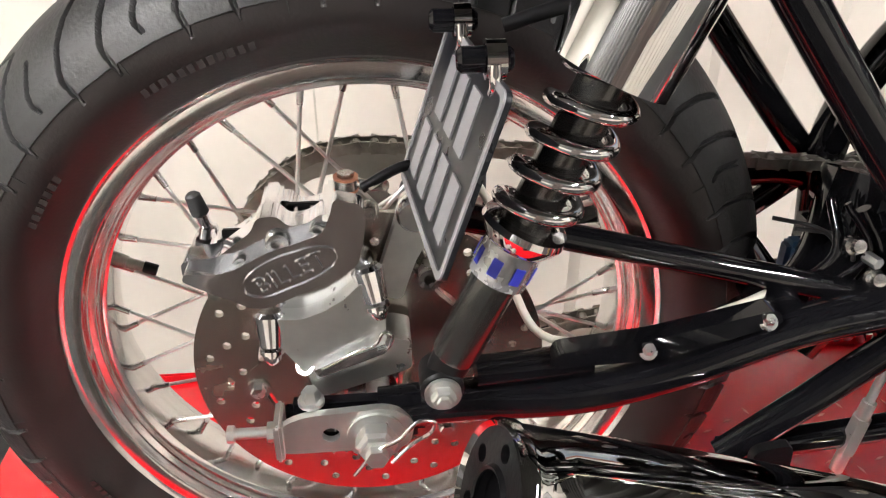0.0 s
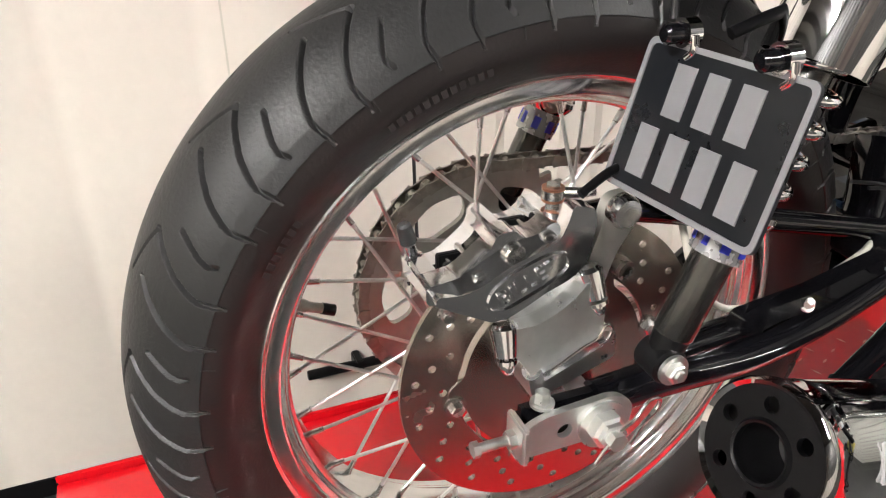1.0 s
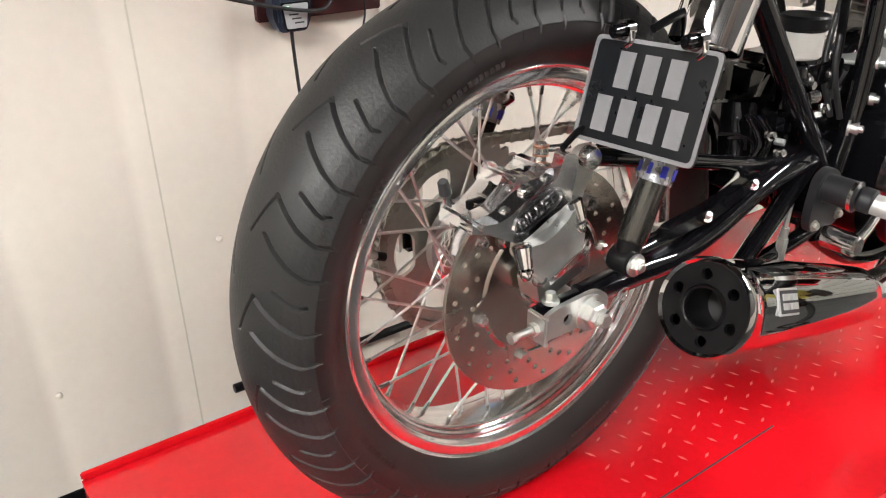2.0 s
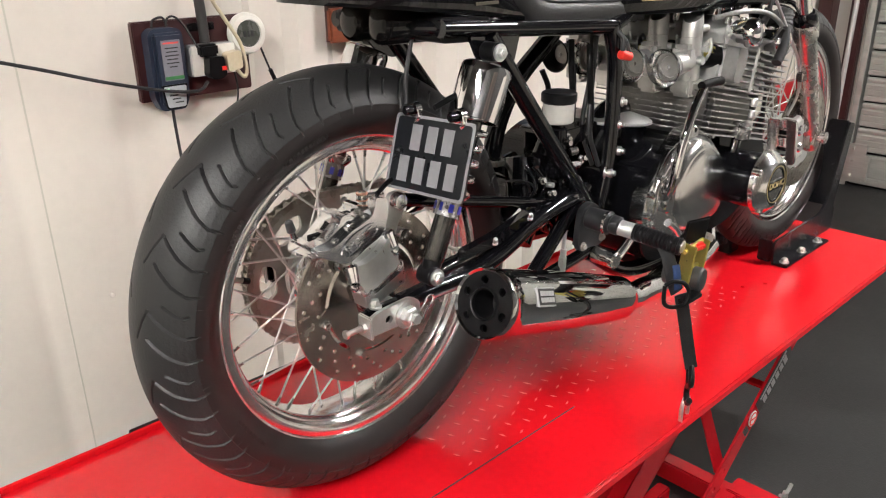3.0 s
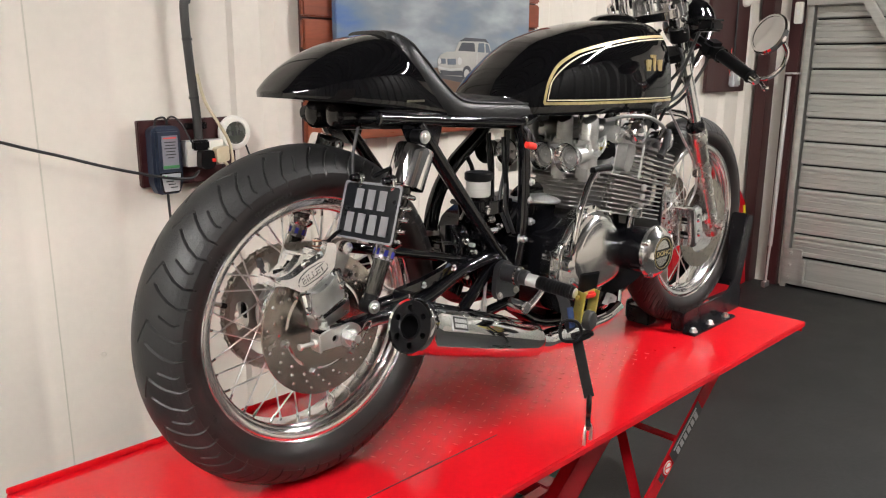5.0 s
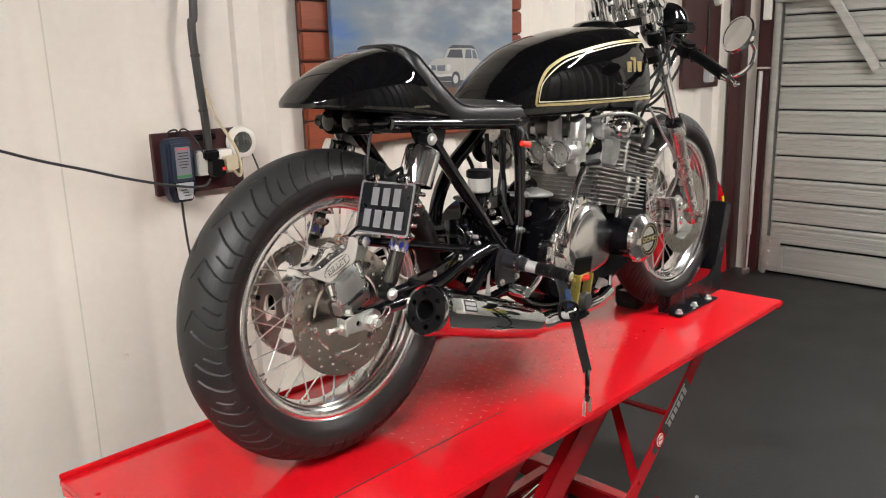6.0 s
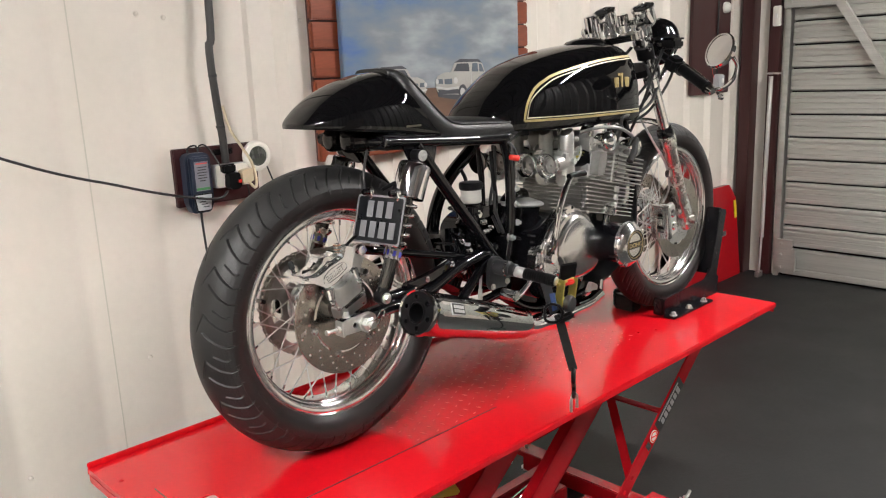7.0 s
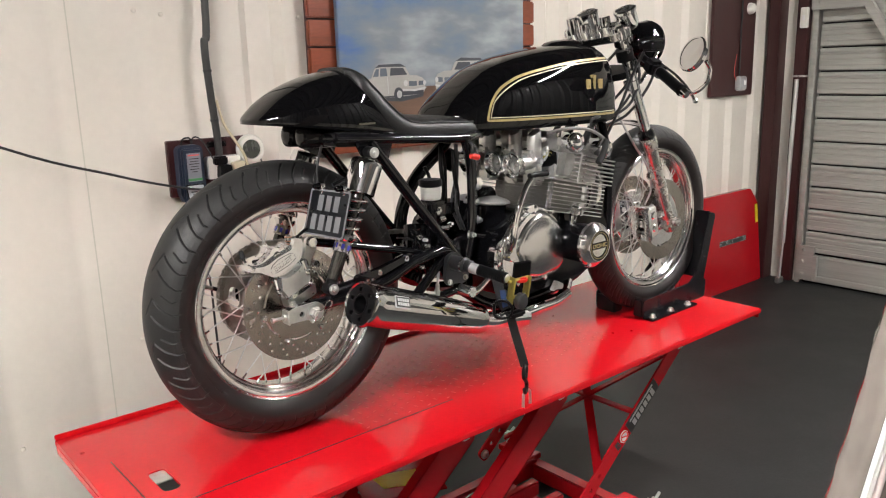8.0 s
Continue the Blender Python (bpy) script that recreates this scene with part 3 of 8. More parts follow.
ch = thing("battery_charger", "navy blue battery charger with grey label hung on board", "charger", (0.215, BY, T + 0.54))
bm = B()
sheet(bm, rounded([(-0.045, 0.07), (-0.046, -0.085), (-0.032, -0.118), (0.032, -0.118), (0.046, -0.085), (0.045, 0.07), (0.03, 0.082), (-0.03, 0.082)], 0.01), 0.035, side(-0.0))
box(bm, (0, -0.04, -0.014), (0.074, 0.016, 0.172), 0.006)
part("body", bm, "navy", ch)
part("label", box(B(), (0.004, -0.049, 0.006), (0.050, 0.003, 0.098), 0.001), "dull_label", ch, "greyed printed label")
bm = B()
for k, w in enumerate((0.034, 0.03, 0.036, 0.028, 0.032, 0.02)):
    box(bm, (0.004, -0.0512, 0.036 - 0.009 * k), (w, 0.001, 0.0028))
pieces("print_bar", bm, "ink", ch, "unreadable dark print")
part("green_band", box(B(), (0.004, -0.0512, -0.036), (0.049, 0.0014, 0.008)), "green_print", ch, "green band on label")
part("red_band", box(B(), (0.004, -0.0512, 0.048), (0.04, 0.0014, 0.004)), "pale_red", ch, "red band on label")
bm = sheet(B(), rounded([(-0.034, -0.052), (-0.026, -0.112), (0.026, -0.112), (0.034, -0.052)], 0.006), 0.004, side(-0.0475))
part("panel_border", bm, "satin", ch, "black border of the control panel")
bm = sheet(B(), rounded([(-0.030, -0.056), (-0.023, -0.108), (0.023, -0.108), (0.030, -0.056)], 0.005), 0.003, side(-0.0505))
part("control_panel", bm, "grey", ch, "grey control panel")
bm = B()
for k in range(3):
    box(bm, (-0.006 + 0.006 * k, -0.0540, -0.078 - 0.009 * k), (0.022, 0.001, 0.003))
pieces("panel_print", bm, "ink", ch)
part("light", box(B(), (-0.020, -0.0545, -0.062), (0.007, 0.003, 0.004)), "led", ch, "lit green lamp")
part("hanger", tube(B(), [(-0.02, -0.01, 0.08), (-0.015, -0.01, 0.10), (0.01, -0.01, 0.105), (0.02, -0.01, 0.085)], 0.003, 8), "cable", ch)
part("mains_cord", tube(B(), [(0.014, -0.012, 0.080), (0.022, -0.014, 0.103), (0.040, -0.02, 0.104), (0.060, -0.03, 0.075), (0.074, -0.05, 0.030)], 0.0026, 8), "cable", ch)

so = thing("socket_outlet", "metal double socket outlet with grey surround on board", "socket", (0.335, BY, T + 0.535))
part("box", box(B(), (0, -0.02, 0), (0.125, 0.04, 0.078), 0.005), "silver", so)
part("plate", box(B(), (0, -0.042, 0), (0.122, 0.004, 0.075), 0.002), "white", so)
pg = thing("black_plug", "black mains plug with red mark in socket", "plug", (0.325, BY - 0.045, T + 0.52))
bm = B()
sheet(bm, rounded([(-0.024, -0.02), (-0.02, 0.026), (0.02, 0.026), (0.026, -0.02), (0.012, -0.03), (-0.012, -0.03)], 0.008), 0.03, side(0))
part("body", bm, "satin", pg)
part("mark", box(B(), (0.018, -0.031, -0.004), (0.012, 0.003, 0.010)), "red_print", pg, "red mark")
bp = thing("black_adapter", "small black adapter in socket", "plug", (0.312, BY - 0.045, T + 0.562))
part("body", box(B(), (0, -0.012, 0), (0.05, 0.024, 0.03), 0.005), "satin", bp)
yp = thing("ivory_plug", "yellowed ivory plug in socket", "plug", (0.377, BY - 0.045, T + 0.53))
bm = B()
sheet(bm, rounded([(-0.02, -0.026), (-0.022, 0.02), (0.02, 0.026), (0.022, -0.02)], 0.009), 0.028, side(0))
part("body", bm, "ivory", yp)
part("cord", tube(B(), [(0.01, -0.012, -0.024), (0.03, -0.015, -0.045), (0.04, -0.012, -0.02), (0.035, -0.0, 0.04), (0.0, 0.0, 0.10), (-0.03, 0.01, 0.16), (-0.045, 0.02, 0.24)], 0.0050, 8), "ivory", yp, "ivory cord running up the wall")

th = thing("thermometer", "round pale silver digital thermometer on mounting board", "thermometer", (0.452, BY, T + 0.588))
part("case", lathe(B(), [(0.0, 0), (0.048, 0), (0.054, 0.006), (0.054, 0.018), (0.049, 0.025), (0.037, 0.027), (0.035, 0.022), (0, 0.022)], along((0, 0, 0), (0, -1, 0)), 40), "white", th)
part("display", lathe(B(), [(0.0345, 0.0225), (0.0345, 0.0235), (0, 0.0235)], along((0, 0, 0), (0, -1, 0)), 32), "lcd", th, "grey liquid crystal display")
bm = B()
for x, w in ((-0.011, 0.008), (0.0, 0.005), (0.011, 0.008)):
    box(bm, (x, -0.0242, 0.0), (w, 0.0012, 0.016))
pieces("digit_bar", bm, "ink", th, "dark unreadable digits")

cn = thing("conduit", "dark grey plastic cable conduit running up the wall", "conduit", (0, 0, 0))
part("pipe", tube(B(), [(0.330, WY - 0.055, T + 0.575), (0.328, WY - 0.055, T + 0.66), (0.318, WY - 0.055, T + 0.80), (0.312, WY - 0.055, T + 0.96), (0.33, WY - 0.05, T + 1.12), (0.335, WY - 0.05, CEIL - 0.002)], 0.0132, 14), "conduit", cn)
bm = B()
box(bm, (0.328, WY - 0.045, T + 0.615), (0.075, 0.006, 0.02), 0.002)
for x in (0.298, 0.358):
    bolt(bm, (x, WY - 0.048, T + 0.615), (0, -1, 0), 0.004, 0.004)
part("saddle", bm, "satin", cn)
bm = B()
for z in (0.70, 0.87):
    lathe(bm, [(0.0133, -0.004), (0.0150, -0.004), (0.0150, 0.004), (0.0133, 0.004)], along((0.324 if z < 0.8 else 0.3145, WY - 0.055, T + z), (-0.05, 0, 1)), 16, True)
pieces("band", bm, "spool", cn, "dark grey band round conduit")

c1 = thing("charger_lead", "black cable slung across from the charger", "cable")
part("lead", tube(B(), [(0.30, BY - 0.06, T + 0.485), (0.27, BY - 0.07, T + 0.468), (0.20, BY - 0.07, T + 0.475), (0.08, BY - 0.06, T + 0.505), (-0.06, BY - 0.05, T + 0.55), (-0.36, BY - 0.05, T + 0.66), (-1.0, BY - 0.05, T + 0.98), (-1.6, BY - 0.02, T + 1.5), (-1.7, BY + 0.03, CEIL - 0.01)], 0.0042, 8), "cable", c1)
c2 = thing("hanging_lead", "black cable hanging down behind the tyre", "cable")
part("lead", tube(B(), [(0.215, BY - 0.02, T + 0.455), (0.217, BY - 0.02, T + 0.36), (0.225, BY - 0.02, T + 0.25), (0.245, BY - 0.03, T + 0.12), (0.25, BY - 0.03, T - 0.1), (0.26, BY - 0.05, 0.015)], 0.004, 8), "cable", c2)
c3 = thing("sensor_lead", "short black lead hanging from thermometer", "cable")
part("lead", tube(B(), [(0.485, BY - 0.008, T + 0.57), (0.50, BY - 0.008, T + 0.53), (0.52, BY - 0.008, T + 0.475)], 0.0028, 8), "cable", c3)
part("probe", tube(B(), [(0.517, BY - 0.008, T + 0.485), (0.53, BY - 0.008, T + 0.455)], 0.006, 10), "satin", c3)
c4 = thing("plug_lead", "thin black lead hanging under the board", "cable")
part("lead", tube(B(), [(0.40, BY - 0.02, T + 0.50), (0.405, BY - 0.02, T + 0.44), (0.385, BY - 0.02, T + 0.37)], 0.0026, 8), "cable", c4)
# fixings left in the ribbed wall
for x, z in ((0.10, T + 1.07), (0.19, T + 1.06), (-0.415, T - 0.325), (0.005, T - 0.05), (0.72, T + 1.06)):
    wb = thing("wall_fixing", "painted over bolt head in ribbed wall", "bolt", (x, WY - 0.001, z), "bolt heads in the wall")
    part("head", lathe(B(), [(0.008, 0), (0.008, 0.004), (0.005, 0.007), (0, 0.008)], along((0, 0, 0), (0, -1, 0)), 12), "wall", wb)

# black skirting at the wall's foot, and a pipe end clipped low on the wall
setting("baseboard", box(B(), ((SX + 0.2) / 2, WY - 0.003, 0.027), (0.2 - SX - 0.004, 0.006, 0.052), 0.002), "satin", "low black rubber skirting at foot of cream wall", "baseboard")
lp = thing("low_pipe", "black plastic pipe clipped low on cream wall", "pipe", (0, 0, 0))
part("pipe", rod(B(), (-0.030, WY - 0.042, T - 0.452), (1.60, WY - 0.042, T - 0.462), 0.0125, seg=18, ease=0.002), "satin", lp)
bm = B()
for x in (0.10, 0.80):
    box(bm, (x, WY - 0.026, T - 0.455), (0.020, 0.052, 0.034), 0.003)
pieces("clip", bm, "satin", lp)


# ---------------- the lift ----------------
lift = thing("motorcycle_lift", "red enamelled scissor motorcycle lift, raised, on rubber floor", "lift", (0, 0, T - 0.011))
LX0, LX1, LW = -0.47, 1.715, 0.337
bm = B()
slot = [(-0.345 + a, -0.045 + b) for a, b in rounded([(-0.02, -0.055), (0.02, -0.055), (0.02, 0.055), (-0.02, 0.055)], 0.018, 6)]
sheet(bm, [(LX0, 0.0065 - LW), (LX1, 0.0065 - LW), (LX1, LW - 0.0065), (LX0, LW - 0.0065)], 0.012, Matrix.Translation((0, 0, -0.012)),
      [slot] + [ring(x, y, 0.006, 10) for x, y in ((-0.44, 0.214), (-0.44, -0.214), (1.13, -0.13), (1.19, -0.16), (1.13, 0.13))])
platform = part("platform", bm, "red", lift, "red enamelled steel platform")
for y in (-LW, LW):
    part("side_skirt", box(B(), ((LX0 + LX1) / 2, y - math.copysign(0.003, y), -0.0085), (LX1 - LX0, 0.006, 0.017), 0.002), "red", lift)
part("edge_lip", box(B(), ((LX0 + 1.0) / 2, LW - 0.003, 0.0065), (1.0 - LX0, 0.006, 0.012), 0.002), "red", lift)
for x in (LX0, LX1):
    part("end_skirt", box(B(), (x - math.copysign(0.003, x), 0, -0.024), (0.006, 2 * LW - 0.014, 0.022), 0.002), "red", lift)
# the drop-out plate under the rear wheel, let into the platform with a seam round it
bm = B()
box(bm, (-0.005, -0.163, 0.0004), (0.802, 0.0022, 0.0012))
box(bm, (-0.405, -0.02, 0.0004), (0.0022, 0.284, 0.0012))
part("seam", bm, "ink", platform, "dark seam of the drop-out plate")
part("catch_plate", box(B(), (-0.345, -0.018, -0.006), (0.0390, 0.054, 0.006), 0.001), "zinc", lift, "zinc plated catch seen through the slot")
# black plate added to stand for the darkness inside the slot
part("slot_plate", box(B(), (-0.345, -0.0725, -0.0075), (0.0390, 0.053, 0.006), 0.001), "satin", lift, "added black plate for the dark half of the slot")
# their glints are put into the colour, a paler red than the platform
# raised tread bars of the chequered strip
bm = B()
tmp = random.Random(4)
for i in range(54):
    for j in range(11):
        x, y = -0.33 + i * 0.033, -0.145 + j * 0.033 + (0.0165 if i % 2 else 0)
        if not 0.10 < x < 1.12:
            continue
        a = radians(90 if (i + j) % 2 else 0) + radians(20 + tmp.uniform(-4, 4))
        u, v = vec(math.cos(a), math.sin(a), 0), vec(-math.sin(a), math.cos(a), 0)
        c = vec(x, y, 0.0003)
        ln, w, h = 0.0080 + tmp.uniform(-0.001, 0.001), 0.0021, 0.0007
        lo = [bm.verts.new(c + k) for k in (-u * ln, -v * w, u * ln, v * w)]
        hi = [bm.verts.new(c + vec(0, 0, h) + k * 0.86) for k in (-u * ln, -v * w, u * ln, v * w)]
        bm.faces.new(hi)
        for k in range(4):
            bm.faces.new((lo[k], lo[(k + 1) % 4], hi[(k + 1) % 4], hi[k]))
tagged(part("tread_pattern", bm, "pale_red", lift, "raised chequer tread, paler red in place of glints", 10), kind="stuff")

# parallelogram legs
LEG = vec(-0.53, 0, -0.43)
for y in (-0.225, 0.225):
    for x in (1.384, 0.770, 0.395):
        top = vec(x, y, -0.06)
        d = LEG.normalized()
        n = vec(d.z, 0, -d.x)
        bm = B()
        w = 0.027 if x > 1 else 0.042
        pts = [top - n * w, top + n * w, top + LEG + n * w, top + LEG - n * w]
        sheet(bm, rounded([(p.x, p.z) for p in pts], 0.02, 4), 0.006, side(y + 0.003), [ring(*(top + LEG * f).xz, 0.008, 10) for f in (0.82, 0.9)])
        for sgn in () if x > 1 else (-1, 1):
            loft(bm, [[p + n * sgn * w + vec(0, sy, 0) + n * sx for sx, sy in ((0, -0.003), (0.004 * -sgn, -0.003), (0.004 * -sgn, 0.028), (0, 0.028))] for p in (top + LEG * 0.03, top + LEG * 0.97)])
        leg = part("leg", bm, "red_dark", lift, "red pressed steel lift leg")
        bm = B()
        for f in (0.03, 0.97):
            bolt(bm, top + LEG * f + vec(0, -0.004, 0), (0, -1, 0), 0.012, 0.012)
        pieces("pivot_bolt", bm, "zinc", leg)
        if x > 1 and y < 0:
            mm = Matrix.Translation(top + vec(0, -0.0035, 0)) @ Matrix(((d.x, 0, n.x, 0), (0, 1, 0, 0), (d.z, 0, n.z, 0), (0, 0, 0, 1)))
            bm = B()
            box(bm, (0.280, -0.001, 0.0), (0.19, 0.002, 0.05), 0, mm)
            dec = part("decal", bm, "ink", leg, "black decal with pale lettering shapes")
            bm = B()
            for k in range(6):
                box(bm, (0.220 + 0.024 * k, -0.0025, -0.006), (0.017, 0.0015, 0.022 if k else 0.028), 0, mm)
            box(bm, (0.280, -0.0025, 0.016), (0.15, 0.0015, 0.006), 0, mm)
            pieces("print_bar", bm, "silver", dec, "pale blue-grey print bars")
            bm = B()
            lathe(bm, [(0.021, 0), (0.021, 0.002), (0, 0.002)], mm @ along((0.405, -0.001, 0), (0, -1, 0)), 24)
            sg = part("warning_sticker", bm, "label", leg, "round white warning sticker with red ring")
            bm = B()
            lathe(bm, [(0.015, 0.002), (0.019, 0.002), (0.019, 0.0032), (0.015, 0.0032)], mm @ along((0.405, -0.001, 0), (0, -1, 0)), 24, True)
            box(bm, (0.405, -0.0035, 0), (0.004, 0.001, 0.032), 0, mm @ Matrix.Translation((0.405, 0, 0)) @ Matrix.Rotation(0.8, 4, "Y") @ Matrix.Translation((-0.405, 0, 0)))
            part("red_ring", bm, "red_print", sg)
            bm = B()
            for k in range(4):
                box(bm, (0.443, -0.001, -0.012 + 0.008 * k), (0.020, 0.002, 0.004), 0, mm)
            pieces("small_print", bm, "ink", leg, "dark bars of print")
# cross braces between the front legs
for a, b in (((1.36, -0.21, -0.10), (0.96, 0.21, -0.44)), ((1.36, 0.21, -0.10), (0.97, -0.21, -0.44)), ((1.165, -0.215, -0.27), (1.165, 0.215, -0.27))):
    a, b = Vector(a), Vector(b)
    mm = along(a, b - a)
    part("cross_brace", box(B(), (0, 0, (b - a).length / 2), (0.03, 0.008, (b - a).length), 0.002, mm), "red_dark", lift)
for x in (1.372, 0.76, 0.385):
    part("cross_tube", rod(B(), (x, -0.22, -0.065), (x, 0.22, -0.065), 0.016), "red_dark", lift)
# base frame on the floor
F = -(T - 0.011)
for y in (-0.20, 0.20):
    bm = B()
    box(bm, (0.45, y, F + 0.045), (1.30, 0.045, 0.07), 0.004)
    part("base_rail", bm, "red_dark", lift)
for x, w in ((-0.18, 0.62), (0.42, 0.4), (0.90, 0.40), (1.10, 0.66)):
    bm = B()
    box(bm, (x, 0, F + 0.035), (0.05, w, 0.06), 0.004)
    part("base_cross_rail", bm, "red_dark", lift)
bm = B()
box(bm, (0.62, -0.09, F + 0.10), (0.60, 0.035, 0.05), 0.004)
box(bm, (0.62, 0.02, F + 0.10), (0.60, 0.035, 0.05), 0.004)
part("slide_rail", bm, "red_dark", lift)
bm = B()
tube(bm, [(0.05, -0.03, F + 0.13), (0.5, -0.03, F + 0.20)], 0.028, 16)
ram = part("hydraulic_ram", bm, "red_dark", lift)
part("ram_rod", rod(B(), (0.5, -0.03, F + 0.20), (0.72, -0.03, F + 0.235), 0.014), "chrome", ram, "chromed ram rod")
bm = B()
box(bm, (0.34, 0.03, (F + 0.06 - 0.296) / 2), (0.17, 0.13, -0.296 - F - 0.06), 0.006)
part("pump_housing", bm, "red_dark", lift)
bm = B()
box(bm, (0.34, 0.025, -0.293), (0.24, 0.19, 0.006), 0.001, Matrix.Translation((0.34, 0.025, 0)) @ Matrix.Rotation(radians(-22), 4, "Z") @ Matrix.Translation((-0.34, -0.025, 0)))
part("cover_plate", bm, "red_dark", lift)
bm = B()
sheet(bm, [(0.278, 0.007), (0.374, -0.040), (0.413, 0.035), (0.286, 0.087)], 0.0015, Matrix.Translation((0, 0, -0.2895)))
part("yellow_label", bm, "yellow", lift, "yellow warning label")
for y in (-0.33, 0.33):
    bm = B()
    rod(bm, (1.10, y, F + 0.001), (1.10, y, F + 0.135), 0.007)
    rod(bm, (1.10, y, F), (1.10, y, F + 0.008), 0.022)
    for s in (-1, 1):
        tube(bm, [(1.10, y, F + 0.125), (1.10 + 0.018 * s, y, F + 0.132), (1.10 + 0.032 * s, y, F + 0.142)], 0.005, 8)
    part("levelling_screw", bm, "zinc", lift, "zinc plated levelling screw")
    part("outrigger", box(B(), (1.10, y * 0.82, F + 0.075), (0.07, 0.16, 0.022), 0.003), "red_dark", lift)

# ---------------- front wheel clamp on the lift ----------------
wc = thing("wheel_clamp", "black steel front wheel clamp bolted to red platform", "wheel clamp", (0, 0, T - 0.011))
for y in (-0.112, 0.090):
    bm = B()
    sheet(bm, rounded([(1.318, 0.004), (1.70, 0.004), (1.705, 0.07), (1.69, 0.075), (1.752, 0.315), (1.712, 0.325), (1.645, 0.11), (1.60, 0.075), (1.318, 0.066)], 0.012, 4), 0.006, side(y))
    part("side_plate", bm, "clamp", wc)
part("front_pad", box(B(), (1.704, -0.014, 0.205), (0.022, 0.196, 0.25), 0.004, Matrix.Translation((1.685, 0, 0.2)) @ Matrix.Rotation(radians(9), 4, "Y") @ Matrix.Translation((-1.685, 0, -0.2))), "clamp", wc)
part("rear_cross", box(B(), (1.326, -0.090, 0.034), (0.012, 0.036, 0.060), 0.003), "clamp", wc)
bm = B()
box(bm, (1.455, -0.136, 0.0045), (0.275, 0.044, 0.008), 0.002)
foot = part("foot_plate", bm, "clamp", wc)
bm = B()
for x in (1.338, 1.446, 1.552):
    bolt(bm, (x, -0.141, 0.008), (0, 0, 1), 0.009, 0.012)
pieces("fixing_bolt", bm, "zinc", foot, "zinc plated hexagon bolt")
part("pivot_block", box(B(), (1.325, 0.035, 0.030), (0.05, 0.085, 0.056), 0.006), "clamp", wc)

# ---------------- the motorcycle ----------------
bike = thing("motorcycle", "black and chrome cafe racer motorcycle strapped on red lift", "motorcycle", (0, 0, T))
AX = vec(0, 0, 0.3234)     # rear axle
FX = vec(1.457, -0.016, 0.318)  # front axle


def tyre_mesh(bm, c, R, half, bead, bead_y, n, groove, count, lat_n=96):
    """A tyre about the y axis through c, its tread cut by curved grooves on both sides."""
    # section: lateral place and radius, from the right bead over the crown to the left bead
    prof = []
    drop = R - bead
    edge_r = R - 0.50 * drop      # where the tread meets the sidewall
    for k in range(9):
        a = k / 8
        prof.append((-(bead_y + (half - bead_y) * math.sin(min(1.0, a * 1.25) * math.pi / 2) - (0.0012 if k == 8 else 0)), bead + (edge_r - bead) * a))
    m, sag = 26, R - edge_r
    rho = (half * half + sag * sag) / (2 * sag)
    for k in range(1, m):
        y = half * (2 * k / m - 1) * 1.0
        prof.append((y, edge_r + math.sqrt(rho * rho - y * y) - (rho - sag)))
    prof[9:9] = [(-half, edge_r + 0.0006)]
    prof.append((half, edge_r + 0.0006))
    prof += [(-y, r) for y, r in prof[8::-1]]
    p = np.array(prof)
    s = np.concatenate([[0], np.cumsum(np.hypot(*np.diff(p, axis=0).T))])
    s -= s[-1] / 2
    ss = np.concatenate([np.linspace(s[0], s[8], 8, endpoint=False), np.linspace(s[8], -s[8], lat_n, endpoint=False), np.linspace(-s[8], s[-1], 8)])
    Y, Rr = np.interp(ss, s, p[:, 0]), np.interp(ss, s, p[:, 1])
    th = np.linspace(0, 2 * math.pi, n, endpoint=False)
    S, A = np.meshgrid(ss, th)
    depth = np.zeros_like(S)
    per = 2 * math.pi * R / count
    edge = -s[8]
    for sgn in (-1, 1):
        lat = S * sgn
        u = np.mod(A * R + (0 if sgn < 0 else per / 2), per)
        for path, wdt in groove:
            path = np.array([(a * edge, b) for a, b in path])
            for k in range(-3, 4):
                for (a0, b0), (a1, b1) in zip(path, path[1:]):
                    vx, vy = a1 - a0, b1 - b0
                    t = np.clip(((lat - a0) * vx + (u + k * per - b0) * vy) / (vx * vx + vy * vy), 0, 1)
                    d = np.hypot(lat - a0 - t * vx, u + k * per - b0 - t * vy)
                    depth = np.maximum(depth, np.clip((wdt - d) / 0.0015, 0, 1))
    rad = Rr[None, :] - depth * 0.0055
    X, Z = c.x + rad * np.cos(A), c.z + rad * np.sin(A)
    vs = [bm.verts.new((x, c.y + y, z)) for x, y, z in zip(X.ravel(), np.broadcast_to(Y, S.shape).ravel(), Z.ravel())]
    w = len(ss)
    for i in range(n):
        a, b = i * w, ((i + 1) % n) * w
        for j in range(w - 1):
            bm.faces.new((vs[a + j], vs[a + j + 1], vs[b + j + 1], vs[b + j]))
    return bm


